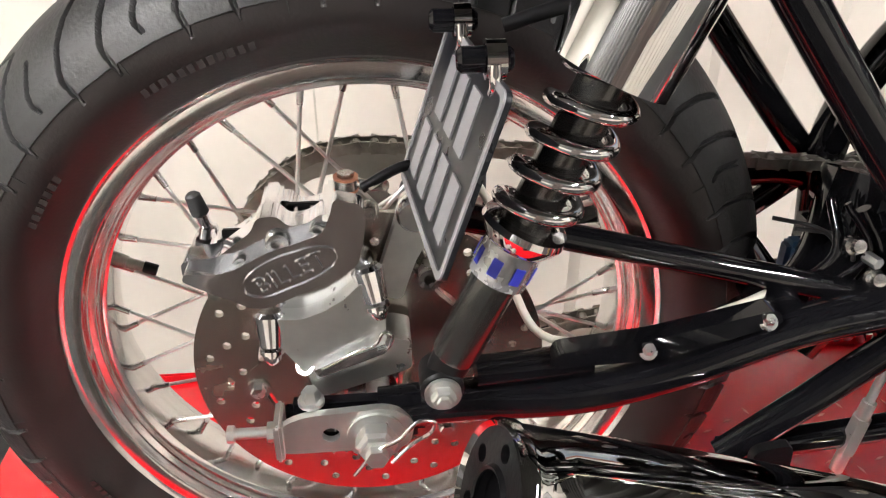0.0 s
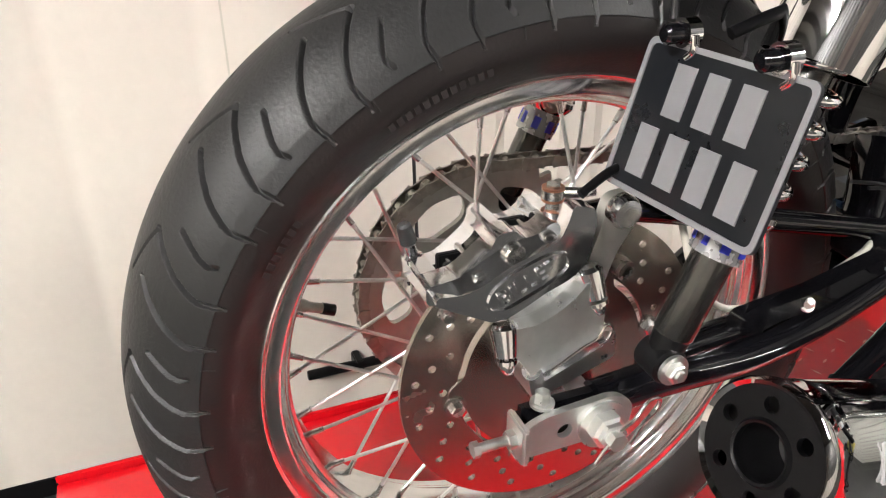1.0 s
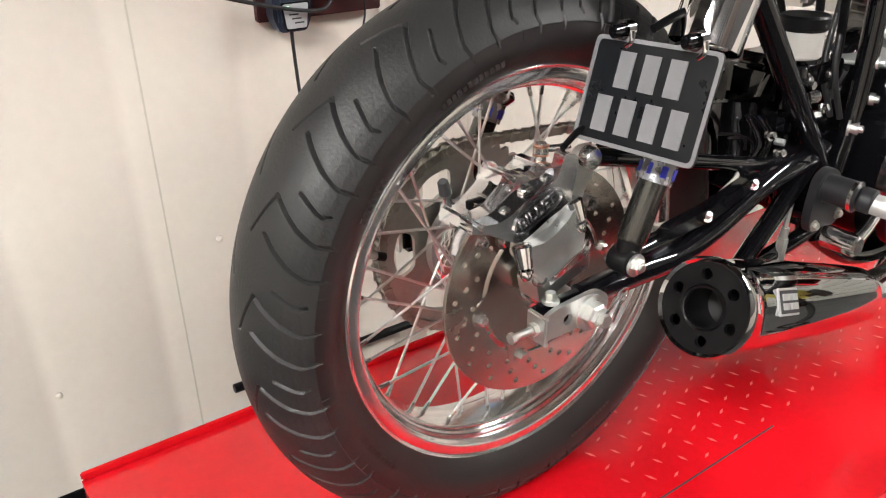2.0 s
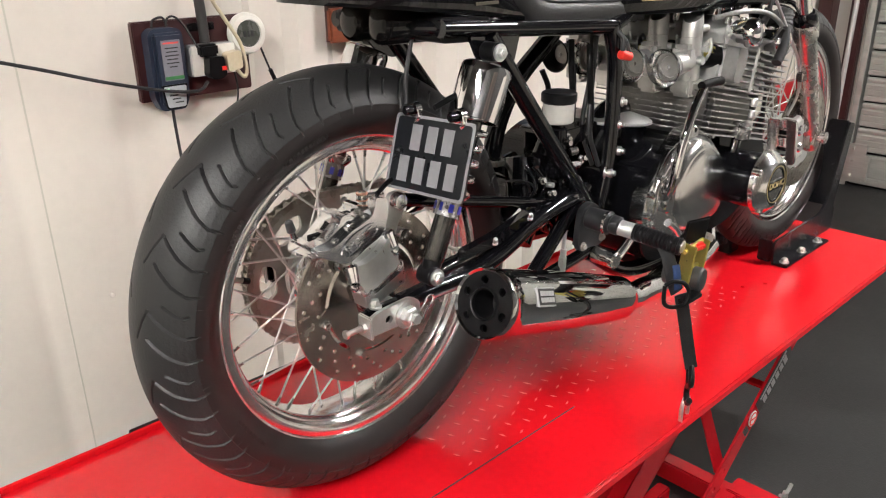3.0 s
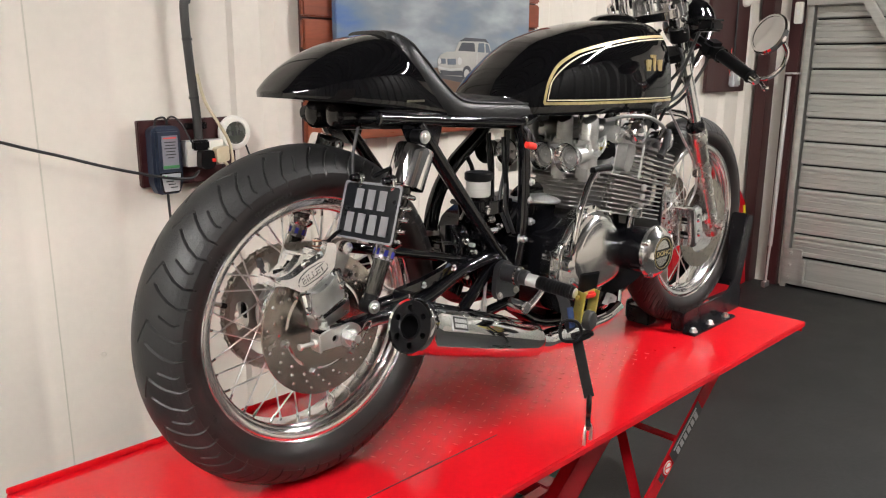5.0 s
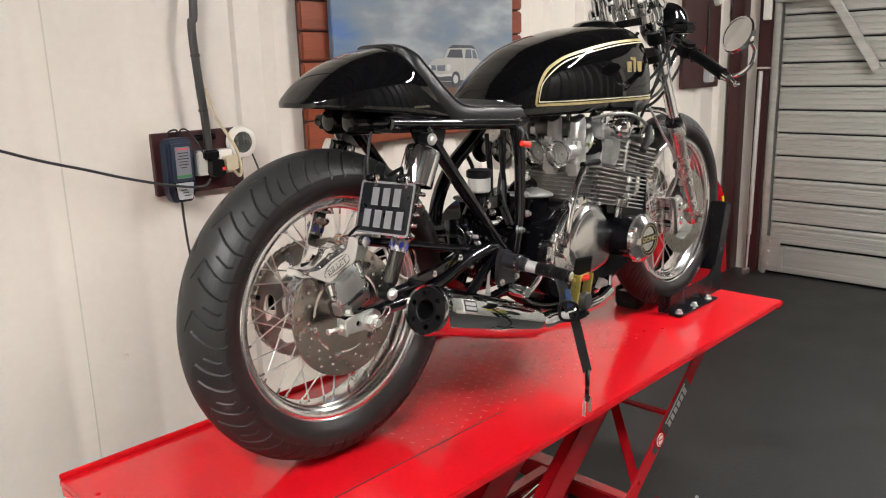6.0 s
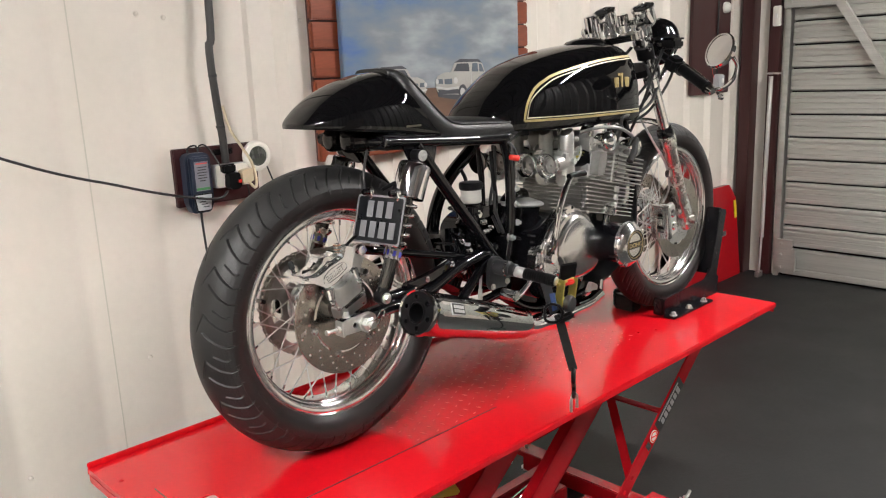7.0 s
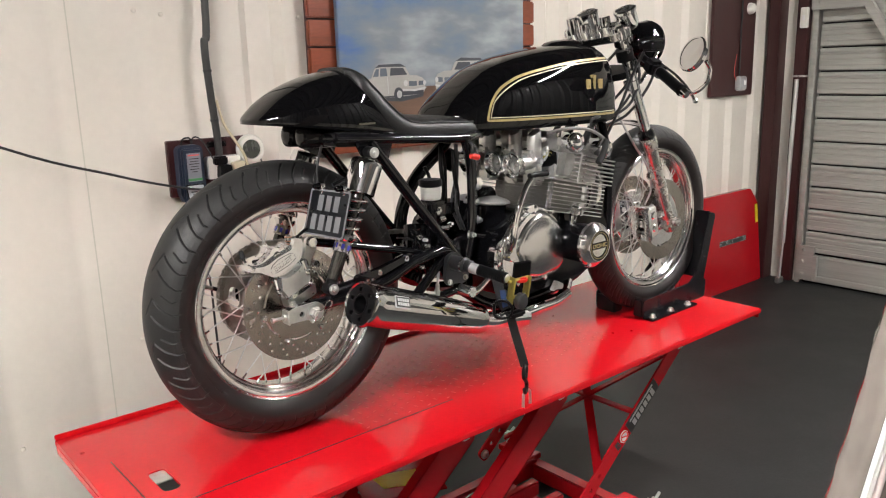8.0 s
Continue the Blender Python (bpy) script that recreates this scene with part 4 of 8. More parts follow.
def wheel(name, c, R, half, rim_r, rim_half, spokes, hub_half, flange_r, tread_n, groove, count, label):
    """A spoked wheel: the hub, and under it tyre, rim, spokes and nipples."""
    Y = Matrix.Translation(c) @ Matrix.Rotation(radians(90), 4, "X")
    bm = B()
    fl = flange_r
    lathe(bm, [(0.012, -hub_half - 0.006), (0.028, -hub_half - 0.006), (fl, -hub_half), (fl + 0.004, -hub_half + 0.003), (fl, -hub_half + 0.007), (0.036, -hub_half + 0.014), (0.030, 0), (0.036, hub_half - 0.014), (fl, hub_half - 0.007), (fl + 0.004, hub_half - 0.003), (fl, hub_half), (0.028, hub_half + 0.006), (0.012, hub_half + 0.006)], Y, 48)
    hub = part(name, bm, "billet", bike, label)
    r, h = rim_r, rim_half
    prof = [(r, -h), (r + 0.0012, -h + 0.0018), (r - 0.001, -h + 0.004), (r - 0.012, -h + 0.006), (r - 0.014, -h + 0.016), (r - 0.024, -h + 0.022), (r - 0.026, -0.008), (r - 0.026, 0.008), (r - 0.024, h - 0.022), (r - 0.014, h - 0.016), (r - 0.012, h - 0.006), (r - 0.001, h - 0.004), (r + 0.0012, h - 0.0018), (r, h)]
    inner = [(r - 0.001, h + 0.001), (r - 0.003, h + 0.0022), (r - 0.005, h + 0.0010), (r - 0.0065, h - 0.0008), (r - 0.0165, h - 0.0003), (r - 0.0183, h - 0.0014), (r - 0.0193, h - 0.0040), (r - 0.0190, h - 0.0100), (r - 0.0205, h - 0.0125), (r - 0.0240, h - 0.0145), (r - 0.0255, h - 0.0175), (r - 0.0250, h - 0.0215), (r - 0.0270, h - 0.0245), (r - 0.0305, h - 0.0265), (r - 0.0318, 0.012), (r - 0.0322, 0.005)]
    inner += [(a, -b) for a, b in inner[::-1]]
    part("rim", lathe(B(), prof + inner, Y, 160, True), "polished", hub, "polished alloy wheel rim")
    bm = B()
    tyre_mesh(bm, c, R, half, rim_r - 0.006, rim_half - 0.004, tread_n, groove, count, 150 if tread_n > 1000 else 96)
    ty = part("tyre", bm, "rubber", hub, "black road tyre with curved tread grooves", 21)
    ty.data.materials.append(M["sidewall"])
    lim = R - 0.50 * (R - rim_r + 0.006) + 0.0004
    for f in ty.data.polygons:
        q = f.center
        if math.hypot(q.x - c.x, q.z - c.z) < lim:
            f.material_index = 1
    # wheel spokes, laced crosswise, all on one mesh
    proto = None
    k = spokes // 2
    for i in range(spokes):
        sgn = -1 if i % 2 else 1
        g = i // 2
        a = 2 * math.pi * i / spokes + 0.04
        lean_a = (1.35 if g % 2 else -1.35)
        y0 = sgn * (hub_half - 0.003)
        p = c + vec(fl * 0.94 * math.cos(a + lean_a), y0, fl * 0.94 * math.sin(a + lean_a))
        q = c + vec((r - 0.030) * math.cos(a), sgn * 0.006, (r - 0.030) * math.sin(a))
        mm = along(p, q - p) @ Matrix.Diagonal((1, 1, (q - p).length, 1))
        if proto is None:
            bm = B()
            lathe(bm, [(0, 0), (0.0017, 0), (0.0017, 0.9), (0.0018, 1.0), (0, 1.0)], Matrix(), 8)
            proto = part("spoke", bm, "zinc", hub)
            proto.matrix_basis = mm
            bm = B()
            lathe(bm, [(0, -0.015), (0.0024, -0.015), (0.0027, -0.008), (0.0029, -0.002), (0.0040, 0.0), (0.0040, 0.003), (0, 0.003)], Matrix(), 8)
            nip = part("nipple", bm, "steel", hub)
            nip.matrix_basis = along(q, q - p)
        else:
            repeat("spoke", proto, hub, mm)
            repeat("nipple", nip, hub, along(q, q - p))
    return hub


LONG, SHORT = [(1.0, 0.0457), (0.84, 0.0480), (0.78, 0.0460), (0.62, 0.0385), (0.43, 0.0255), (0.30, 0.0150)], [(0.88, 0.0455), (0.81, 0.0485), (0.74, 0.0465), (0.53, 0.0350)]


def shifted(path, d):
    return [(a, b + d) for a, b in path]


PER = 2 * math.pi * 0.3335 / 21
BRANCH = [(0.30, 0.0150), (0.22, 0.0300), (0.10, 0.0560)]
rear_groove = ((LONG, 0.0023), (shifted(LONG, 0.0615), 0.0023), (shifted(BRANCH, 0.0615), 0.0014), (shifted(SHORT, 0.0310), 0.0021))
rear = wheel("rear_wheel", AX, 0.3335, 0.0700, 0.242, 0.047, 40, 0.038, 0.068, 1900, rear_groove, 21, "spoked rear wheel with polished hub")
front_groove = (([(1.0, 0.0), (0.80, 0.008), (0.55, 0.022), (0.20, 0.060)], 0.0022), ([(0.80, 0.034), (0.58, 0.046), (0.40, 0.066)], 0.0020))
front = wheel("front_wheel", FX, 0.3285, 0.052, 0.2495, 0.038, 40, 0.034, 0.055, 600, front_groove, 44, "spoked front wheel with polished hub")
bm = B()
rod(bm, vec(-0.206, -0.006, 0.397), vec(-0.190, -0.008, 0.390), 0.0052)
rod(bm, vec(-0.190, -0.008, 0.390), vec(-0.176, -0.008, 0.3845), 0.0042)
part("valve", bm, "chain", rear, "dull metal tyre valve")
part("valve_cap", rod(B(), vec(-0.178, -0.008, 0.3852), vec(-0.168, -0.008, 0.381), 0.0048), "satin", rear, "black valve cap")

# low plain bars where the sidewall carries moulded print, and fine radial ticks
bm = B()
for a0, n in ((104, 12), (140, 7), (205, 10), (285, 11)):
    for k in range(n):
        a = radians(a0 + k * 1.5)
        u, w = vec(math.cos(a), 0, math.sin(a)), vec(-math.sin(a), 0, math.cos(a))
        p = AX + u * 0.2615 + vec(0, -0.0690, 0)
        mm = Matrix(((u.x, w.x, 0, p.x), (0, 0, -1, p.y), (u.z, w.z, 0, p.z), (0, 0, 0, 1)))
        box(bm, (0, 0, 0), (0.0052, 0.0042, 0.0008), 0, mm)
tagged(part("moulded_bar", bm, "sidewall", rear, "moulded bars of unreadable tyre print"), kind="stuff")
bm = B()
for k in range(16):
    a = radians(8 + k * 22.5)
    u, w = vec(math.cos(a), 0, math.sin(a)), vec(-math.sin(a), 0, math.cos(a))
    p = AX + u * 0.281 + vec(0, -0.0700, 0)
    box(bm, (0, 0, 0), (0.010, 0.0007, 0.0010), 0, Matrix(((u.x, w.x, 0, p.x), (0, 0, -1, p.y), (u.z, w.z, 0, p.z), (0, 0, 0, 1))))
pieces("mould_tick", bm, "spool", rear)


def drilled_disc(bm, c, y, R, r_in, thick, rows, n):
    holes = [ring(0, 0, r_in, 48)]
    for i in range(n):
        for k, rr in enumerate(rows):
            a = 2 * math.pi * (i + k * 0.33) / n
            holes.append(ring(rr * math.cos(a), rr * math.sin(a), 0.0036, 8))
    return sheet(bm, ring(0, 0, R, 96), thick, Matrix.Translation((c.x, y, c.z)) @ RIGHT, holes)


def carrier(bm, c, y, r_out, r_in, thick, arms):
    """A disc carrier with short lugs at its rim."""
    pts = []
    for i in range(arms * 8):
        a = 2 * math.pi * i / (arms * 8)
        rr = r_out if i % 8 < 2 else r_out * 0.86
        pts.append((rr * math.cos(a), rr * math.sin(a)))
    return sheet(bm, rounded(pts, 0.004, 3), thick, Matrix.Translation((c.x, y, c.z)) @ RIGHT, [ring(0, 0, r_in, 32)])


# rear brake: drilled disc on its carrier
bm = B()
drilled_disc(bm, AX, -0.066, 0.136, 0.088, 0.005, (0.100, 0.112, 0.124), 18)
rdisc = part("brake_disc", bm, "disc", bike, "drilled steel rear brake disc")
bm = B()
carrier(bm, AX, -0.064, 0.096, 0.034, 0.008, 6)
part("disc_carrier", bm, "disc", rdisc)
bm = B()
for i in range(6):
    a = 2 * math.pi * (i + 0.18) / 6
    bolt(bm, AX + vec(0.091 * math.cos(a), -0.072, 0.091 * math.sin(a)), (0, -1, 0), 0.0065, 0.006)
pieces("rivet", bm, "steel", rdisc)
bm = B()
rod(bm, AX + vec(0, -0.06, 0), AX + vec(0, -0.099, 0), 0.028, 0.022, 32, 0.003)
part("axle_spacer", bm, "polished", bike)

# billet caliper over the disc: a stepped upper body with slots, and a polished banana shaped front plate
def eased_plate(outline, thick, y, e, holes=()):
    """A plate seen from the bike's right, its front edges bevelled."""
    bm = sheet(B(), outline, thick, side(y), holes)
    f = y - thick
    bmesh.ops.bevel(bm, geom=[k for k in bm.edges if abs((k.verts[0].co.y + k.verts[1].co.y) / 2 - f) < 1e-4 and len(k.link_faces) == 2 and k.calc_face_angle(0) > 1.0], offset=e, segments=2, affect="EDGES")
    return bm


body_out = rounded([(-0.123, 0.428), (-0.123, 0.442), (-0.098, 0.445), (-0.086, 0.454), (-0.074, 0.463), (-0.070, 0.473), (-0.056, 0.474), (-0.050, 0.466), (-0.036, 0.468), (-0.029, 0.474), (-0.012, 0.474), (-0.006, 0.460), (-0.020, 0.434), (-0.070, 0.415)], 0.0045, 4)
cal = part("brake_caliper", eased_plate(body_out, 0.020, -0.080, 0.0028), "billet", bike, "polished billet rear brake caliper")
inner_out = [(x + 0.004, z - 0.010) for x, z in body_out]
part("inner_half", sheet(B(), inner_out, 0.019, side(-0.038)), "billet", cal)
bm = B()
for x, z, w in ((-0.113, 0.4325, 0.017), (-0.063, 0.4640, 0.0135), (-0.020, 0.4640, 0.015)):
    box(bm, (x, -0.0690, z), (w, 0.054, 0.017), 0.003)
pieces("bridge", bm, "billet", cal)
front_out = rounded([(-0.121, 0.434), (-0.119, 0.440), (-0.100, 0.438), (-0.085, 0.442), (-0.063, 0.454), (-0.046, 0.459), (-0.027, 0.466), (-0.021, 0.479), (-0.018, 0.491), (0.000, 0.486), (0.002, 0.474), (-0.001, 0.457), (-0.005, 0.441), (-0.017, 0.432), (-0.036, 0.425), (-0.051, 0.417), (-0.067, 0.410), (-0.078, 0.410), (-0.092, 0.418), (-0.107, 0.426)], 0.004, 3)
part("front_plate", eased_plate(front_out, 0.014, -0.098, 0.0024), "billet", cal, "mirror polished front plate of the caliper")
bm = B()
for y in (-0.0615, -0.0765):
    box(bm, (-0.042, y, 0.454), (0.024, 0.005, 0.020), 0.001)
    box(bm, (-0.088, y, 0.436), (0.026, 0.005, 0.018), 0.001)
pieces("pad", bm, "satin", cal, "dark brake pad in its slot")
bm = B()
for x, z in ((-0.047, 0.460), (-0.036, 0.4605), (-0.094, 0.440), (-0.082, 0.4460)):
    rod(bm, (x, -0.056, z), (x, -0.082, z), 0.0026, seg=12)
pieces("pad_pin", bm, "steel", cal)
bm = B()
for x, z, r in ((-0.057, 0.4555, 0.0085), (-0.0825, 0.4405, 0.0060), (-0.0305, 0.4640, 0.0052), (-0.105, 0.4120, 0.0050), (0.004, 0.4720, 0.0054)):
    lathe(bm, [(0, 0), (r * 1.25, 0), (r * 1.25, 0.002), (r, 0.002), (r, 0.007), (r * 0.85, 0.0085), (r * 0.55, 0.0085), (r * 0.5, 0.004), (0, 0.004)], along((x, -0.0962 if x < 0 and z > 0.42 else -0.090, z), (0, -1, 0)), 20)
pieces("cap_screw", bm, "steel", cal)
oval = rounded([(-0.0835, 0.4205), (-0.0805, 0.4355), (-0.063, 0.4485), (-0.034, 0.4575), (-0.0195, 0.4560), (-0.0175, 0.4440), (-0.035, 0.4310), (-0.070, 0.4165)], 0.010, 5)
ocx, ocz = -0.0505, 0.4370
bm = sheet(B(), oval, 0.0020, side(-0.1118), [[(ocx + (x - ocx) * 0.955, ocz + (z - ocz) * 0.90) for x, z in oval]])
part("oval_border", bm, "billet", cal, "raised oval border")
mm = Matrix.Translation((-0.0500, -0.1125, 0.4370)) @ RIGHT @ Matrix.Rotation(radians(25), 4, "Z")
writing("raised_word", "BILLET", 0.0180, mm, "billet", cal, "raised polished word BILLET", 0.0013)
for p, q, r in ((vec(-0.0672, -0.108, 0.405), vec(-0.0675, -0.116, 0.3785), 0.0098), (vec(0.0000, -0.106, 0.437), vec(0.0062, -0.114, 0.4105), 0.0102)):
    pillar = part("slide_pillar", rod(B(), p, q, r * 1.12, r * 0.88, 28, 0.003), "billet", cal, "polished tapered pillar")
    bm = B()
    lathe(bm, [(r * 0.86, 0), (r * 0.86, 0.003), (r * 0.66, 0.0035), (r * 0.66, 0.007), (r * 0.40, 0.011), (0, 0.012)], along(q, q - p), 24)
    part("dome_nut", bm, "chrome", pillar, "chrome dome nut")
bm = B()
lathe(bm, [(0, 0), (0.0075, 0), (0.0075, 0.006), (0.0045, 0.008), (0.0045, 0.018), (0.0030, 0.019), (0.0030, 0.028), (0, 0.029)], along((-0.1125, -0.048, 0.434), (-0.25, 0, 0.96)), 20)
nipple_fit = part("bleed_nipple", bm, "billet", cal, "polished bleed nipple")
part("nipple_cap", rod(B(), (-0.1165, -0.048, 0.450), (-0.1210, -0.048, 0.468), 0.0066, 0.0056, 18, 0.002), "spool", nipple_fit, "black rubber cap")
bm = B()
rod(bm, (-0.011, -0.070, 0.470), (-0.011, -0.070, 0.490), 0.0058, seg=6)
lathe(bm, [(0.0058, 0), (0.0084, 0), (0.0084, 0.007), (0.0058, 0.007)], along((-0.011, -0.070, 0.4785), (0, 0, 1)), 20, True)
tube(bm, [(-0.005, -0.070, 0.482), (0.006, -0.078, 0.483), (0.016, -0.085, 0.486)], 0.0040, 12)
banjo = part("hose_union", bm, "steel", cal, "bright banjo union of the brake hose")
bm = B()
for z in (0.4766, 0.4856):
    lathe(bm, [(0.0058, 0), (0.0086, 0), (0.0086, 0.0018), (0.0058, 0.0018)], along((-0.011, -0.070, z), (0, 0, 1)), 20, True)
pieces("washer", bm, "copper", banjo, "copper washer")
# mounting bracket below the caliper
br_out = rounded([(-0.064, 0.404), (-0.045, 0.4035), (-0.030, 0.4090), (-0.015, 0.4185), (-0.004, 0.4300), (0.008, 0.428), (0.012, 0.415), (0.012, 0.368), (-0.040, 0.348), (-0.056, 0.372), (-0.066, 0.388)], 0.003, 4)
br = part("caliper_bracket", eased_plate(br_out, 0.030, -0.088, 0.0026), "zinc", bike, "polished aluminium caliper bracket")
bm = eased_plate(rounded([(-0.046, 0.352), (0.016, 0.378), (0.030, 0.374), (0.030, 0.350), (-0.040, 0.326)], 0.004, 4), 0.032, -0.078, 0.0020)
part("bracket_foot", bm, "zinc", br, "stepped foot of the bracket")
bm = eased_plate(rounded([(-0.040, 0.362), (0.011, 0.382), (0.012, 0.374), (-0.038, 0.354)], 0.002, 3), 0.006, -0.116, 0.0012)
part("keeper_bar", bm, "billet", br, "bright machined keeper bar")
bm = eased_plate(rounded([(-0.062, 0.395), (-0.058, 0.424), (-0.020, 0.444), (0.004, 0.440), (0.010, 0.400), (-0.030, 0.380)], 0.008, 4), 0.020, -0.084, 0.002)
part("cylinder_block", bm, "polished", br, "piston housing behind the bracket")
bm = B()
tube(bm, [(-0.034, -0.1235, 0.364), (-0.010, -0.1235, 0.377), (0.004, -0.1235, 0.383), (0.010, -0.1235, 0.393), (0.016, -0.1235, 0.389), (0.013, -0.1235, 0.380), (0.006, -0.1235, 0.377)], 0.0014, 12)
part("retaining_wire", bm, "chrome", br, "bright spring wire clip")
bm = B()
lathe(bm, [(0.0045, 0), (0.0072, 0), (0.0072, 0.008), (0.0045, 0.008)], along((-0.044, -0.1100, 0.357), (-0.3, -0.7, 0.6)), 20, True)
part("collar", bm, "steel", br)
# torque arm plate with the bolt at its top
bm = B()
sheet(bm, rounded([(0.004, 0.405), (0.020, 0.455), (0.026, 0.480), (0.052, 0.481), (0.054, 0.460), (0.036, 0.432), (0.024, 0.395)], 0.009, 5), 0.012, side(-0.078))
ta = part("torque_plate", bm, "zinc", bike, "aluminium torque arm plate")
bm = B()
lathe(bm, [(0, 0.012), (0.011, 0.012), (0.013, 0.009), (0.013, 0), (0, 0)][::-1], along((0.035, -0.090, 0.470), (0, -1, 0)), 24)
part("mount_bolt", bm, "polished", ta)
bm = B()
lathe(bm, [(0.005, -0.026), (0.0085, -0.026), (0.0085, 0.004), (0.005, 0.004)], along((0.045, -0.092, 0.416), (0, -1, 0)), 20, True)
part("boss", bm, "steel", ta)
bm = B()
tube(bm, [(0.004, -0.09, 0.488), (0.03, -0.085, 0.500), (0.070, -0.075, 0.490), (0.095, -0.085, 0.45), (0.105, -0.10, 0.405), (0.13, -0.116, 0.374), (0.20, -0.120, 0.378), (0.26, -0.117, 0.394), (0.30, -0.100, 0.396)], 0.0030, 10)
part("brake_hose", bm, "hose", bike, "clear sleeved braided brake hose")
part("hose_sleeve", tube(B(), [(0.000, -0.09, 0.487), (0.03, -0.0855, 0.5005), (0.065, -0.0755, 0.495)], 0.0036, 10), "satin", bike, "black hose sleeve")

# rear sprocket and chain on the far side
bm = B()
NT, RS, YS = 46, 0.1225, 0.084
pts = []
for i in range(NT * 4):
    a = 2 * math.pi * i / (NT * 4)
    rr = RS + (0.0045, 0.0, -0.0055, 0.0)[i % 4]
    pts.append((rr * math.cos(a), rr * math.sin(a)))
cut = [rounded([(rr * math.cos(a), rr * math.sin(a)) for rr, a in ((0.075, a0 - 0.30), (0.100, a0 - 0.33), (0.104, a0), (0.100, a0 + 0.33), (0.075, a0 + 0.30))], 0.010, 3) for a0 in (2 * math.pi * k / 6 for k in range(6))]
sheet(bm, pts, 0.006, Matrix.Translation((AX.x, YS + 0.003, AX.z)) @ RIGHT, [ring(0, 0, 0.03, 32)] + cut)
spr = part("rear_sprocket", bm, "sprocket", bike, "steel rear sprocket")
bm = B()
lathe(bm, [(0.028, 0), (0.062, 0), (0.062, 0.012), (0.050, 0.02), (0.028, 0.02)], along(AX + vec(0, YS - 0.024, 0), (0, 1, 0)), 40, True)
part("sprocket_carrier", bm, "alu", spr)


def chain_line():
    """Places of the chain's pins round both sprockets, evenly spaced."""
    c1, r1, c2, r2 = (0.0, AX.z), RS, (0.545, 0.360), 0.042
    dx, dz = c2[0] - c1[0], c2[1] - c1[1]
    d, base = math.hypot(dx, dz), math.atan2(dz, dx)
    off = math.acos((r1 - r2) / d)
    path = []
    a0, a1 = base + off, base - off + 2 * math.pi
    for k in range(200):
        a = a0 + (a1 - a0) * k / 199
        path.append((c1[0] + r1 * math.cos(a), c1[1] + r1 * math.sin(a)))
    for k in range(200):
        a = base - off + (2 * off) * k / 199
        path.append((c2[0] + r2 * math.cos(a), c2[1] + r2 * math.sin(a)))
    path.append(path[0])
    p = np.array(path)
    s = np.concatenate([[0], np.cumsum(np.hypot(*np.diff(p, axis=0).T))])
    n = int(s[-1] / 0.0159 / 2) * 2
    q = np.linspace(0, s[-1], n, endpoint=False)
    return [vec(float(x), YS, float(z)) for x, z in zip(np.interp(q, s, p[:, 0]), np.interp(q, s, p[:, 1]))]


pins = chain_line()
bm = B()
for i, p in enumerate(pins):
    q = pins[(i + 1) % len(pins)]
    d = (q - p).normalized()
    n = vec(-d.z, 0, d.x)
    o = 0.0085 if i % 2 else 0.0062
    for sy in (-o, o):
        pts = [p + d * (0.5 * 0.0159 + a) + n * b for a, b in ((-0.0135, 0.0), (-0.011, 0.0062), (-0.004, 0.0050), (0.004, 0.0050), (0.011, 0.0062), (0.0135, 0), (0.011, -0.0062), (0.004, -0.0050), (-0.004, -0.0050), (-0.011, -0.0062))]
        sheet(bm, [(k.x, k.z) for k in pts], 0.0018, side(YS + sy))
    rod(bm, p + vec(0, -0.0105, 0), p + vec(0, 0.0105, 0), 0.0042, seg=8)
tagged(part("chain", bm, "chain", bike, "oiled steel roller drive chain"), kind="stuff")

# swing arm, both sides, with the axle adjusters
sa = B()
for s in (-1, 1):
    y = s * 0.125
    tube(sa, [(0.005, y, 0.326), (0.07, y, 0.330), (0.15, y, 0.330), (0.225, y, 0.348), (0.31, y * 0.98, 0.378), (0.40, y * 0.95, 0.390), (0.455, y * 0.9, 0.382)], 0.0160, 16)
    box(sa, (-0.012, y, 0.320), (0.10, 0.020, 0.036), 0.006)
tube(sa, [(0.455, -0.115, 0.382), (0.455, 0.115, 0.382)], 0.024, 18)
tube(sa, [(0.30, -0.118, 0.384), (0.31, 0, 0.384), (0.30, 0.118, 0.384)], 0.018, 14)
arm = part("swing_arm", sa, "frame", bike, "gloss black tubular swing arm")
bm = B()
for s in (-1, 1):
    tube(bm, [(0.075, s * 0.122, 0.352), (0.12, s * 0.120, 0.354), (0.16, s * 0.118, 0.356)], 0.0125, 12)
pieces("arm_brace", bm, "frame", arm)
bm = B()
sheet(bm, rounded([(0.128, 0.362), (0.130, 0.376), (0.20, 0.384), (0.285, 0.404), (0.292, 0.392), (0.21, 0.366)], 0.006, 3), 0.016, side(-0.120))
part("hose_guide", bm, "frame", arm)
bm = B()
for x, z in ((0.196, 0.372), (0.280, 0.392)):
    bolt(bm, (x, -0.134, z), (-0.1, -0.6, 0.8), 0.0046, 0.008)
pieces("guide_bolt", bm, "zinc", arm)
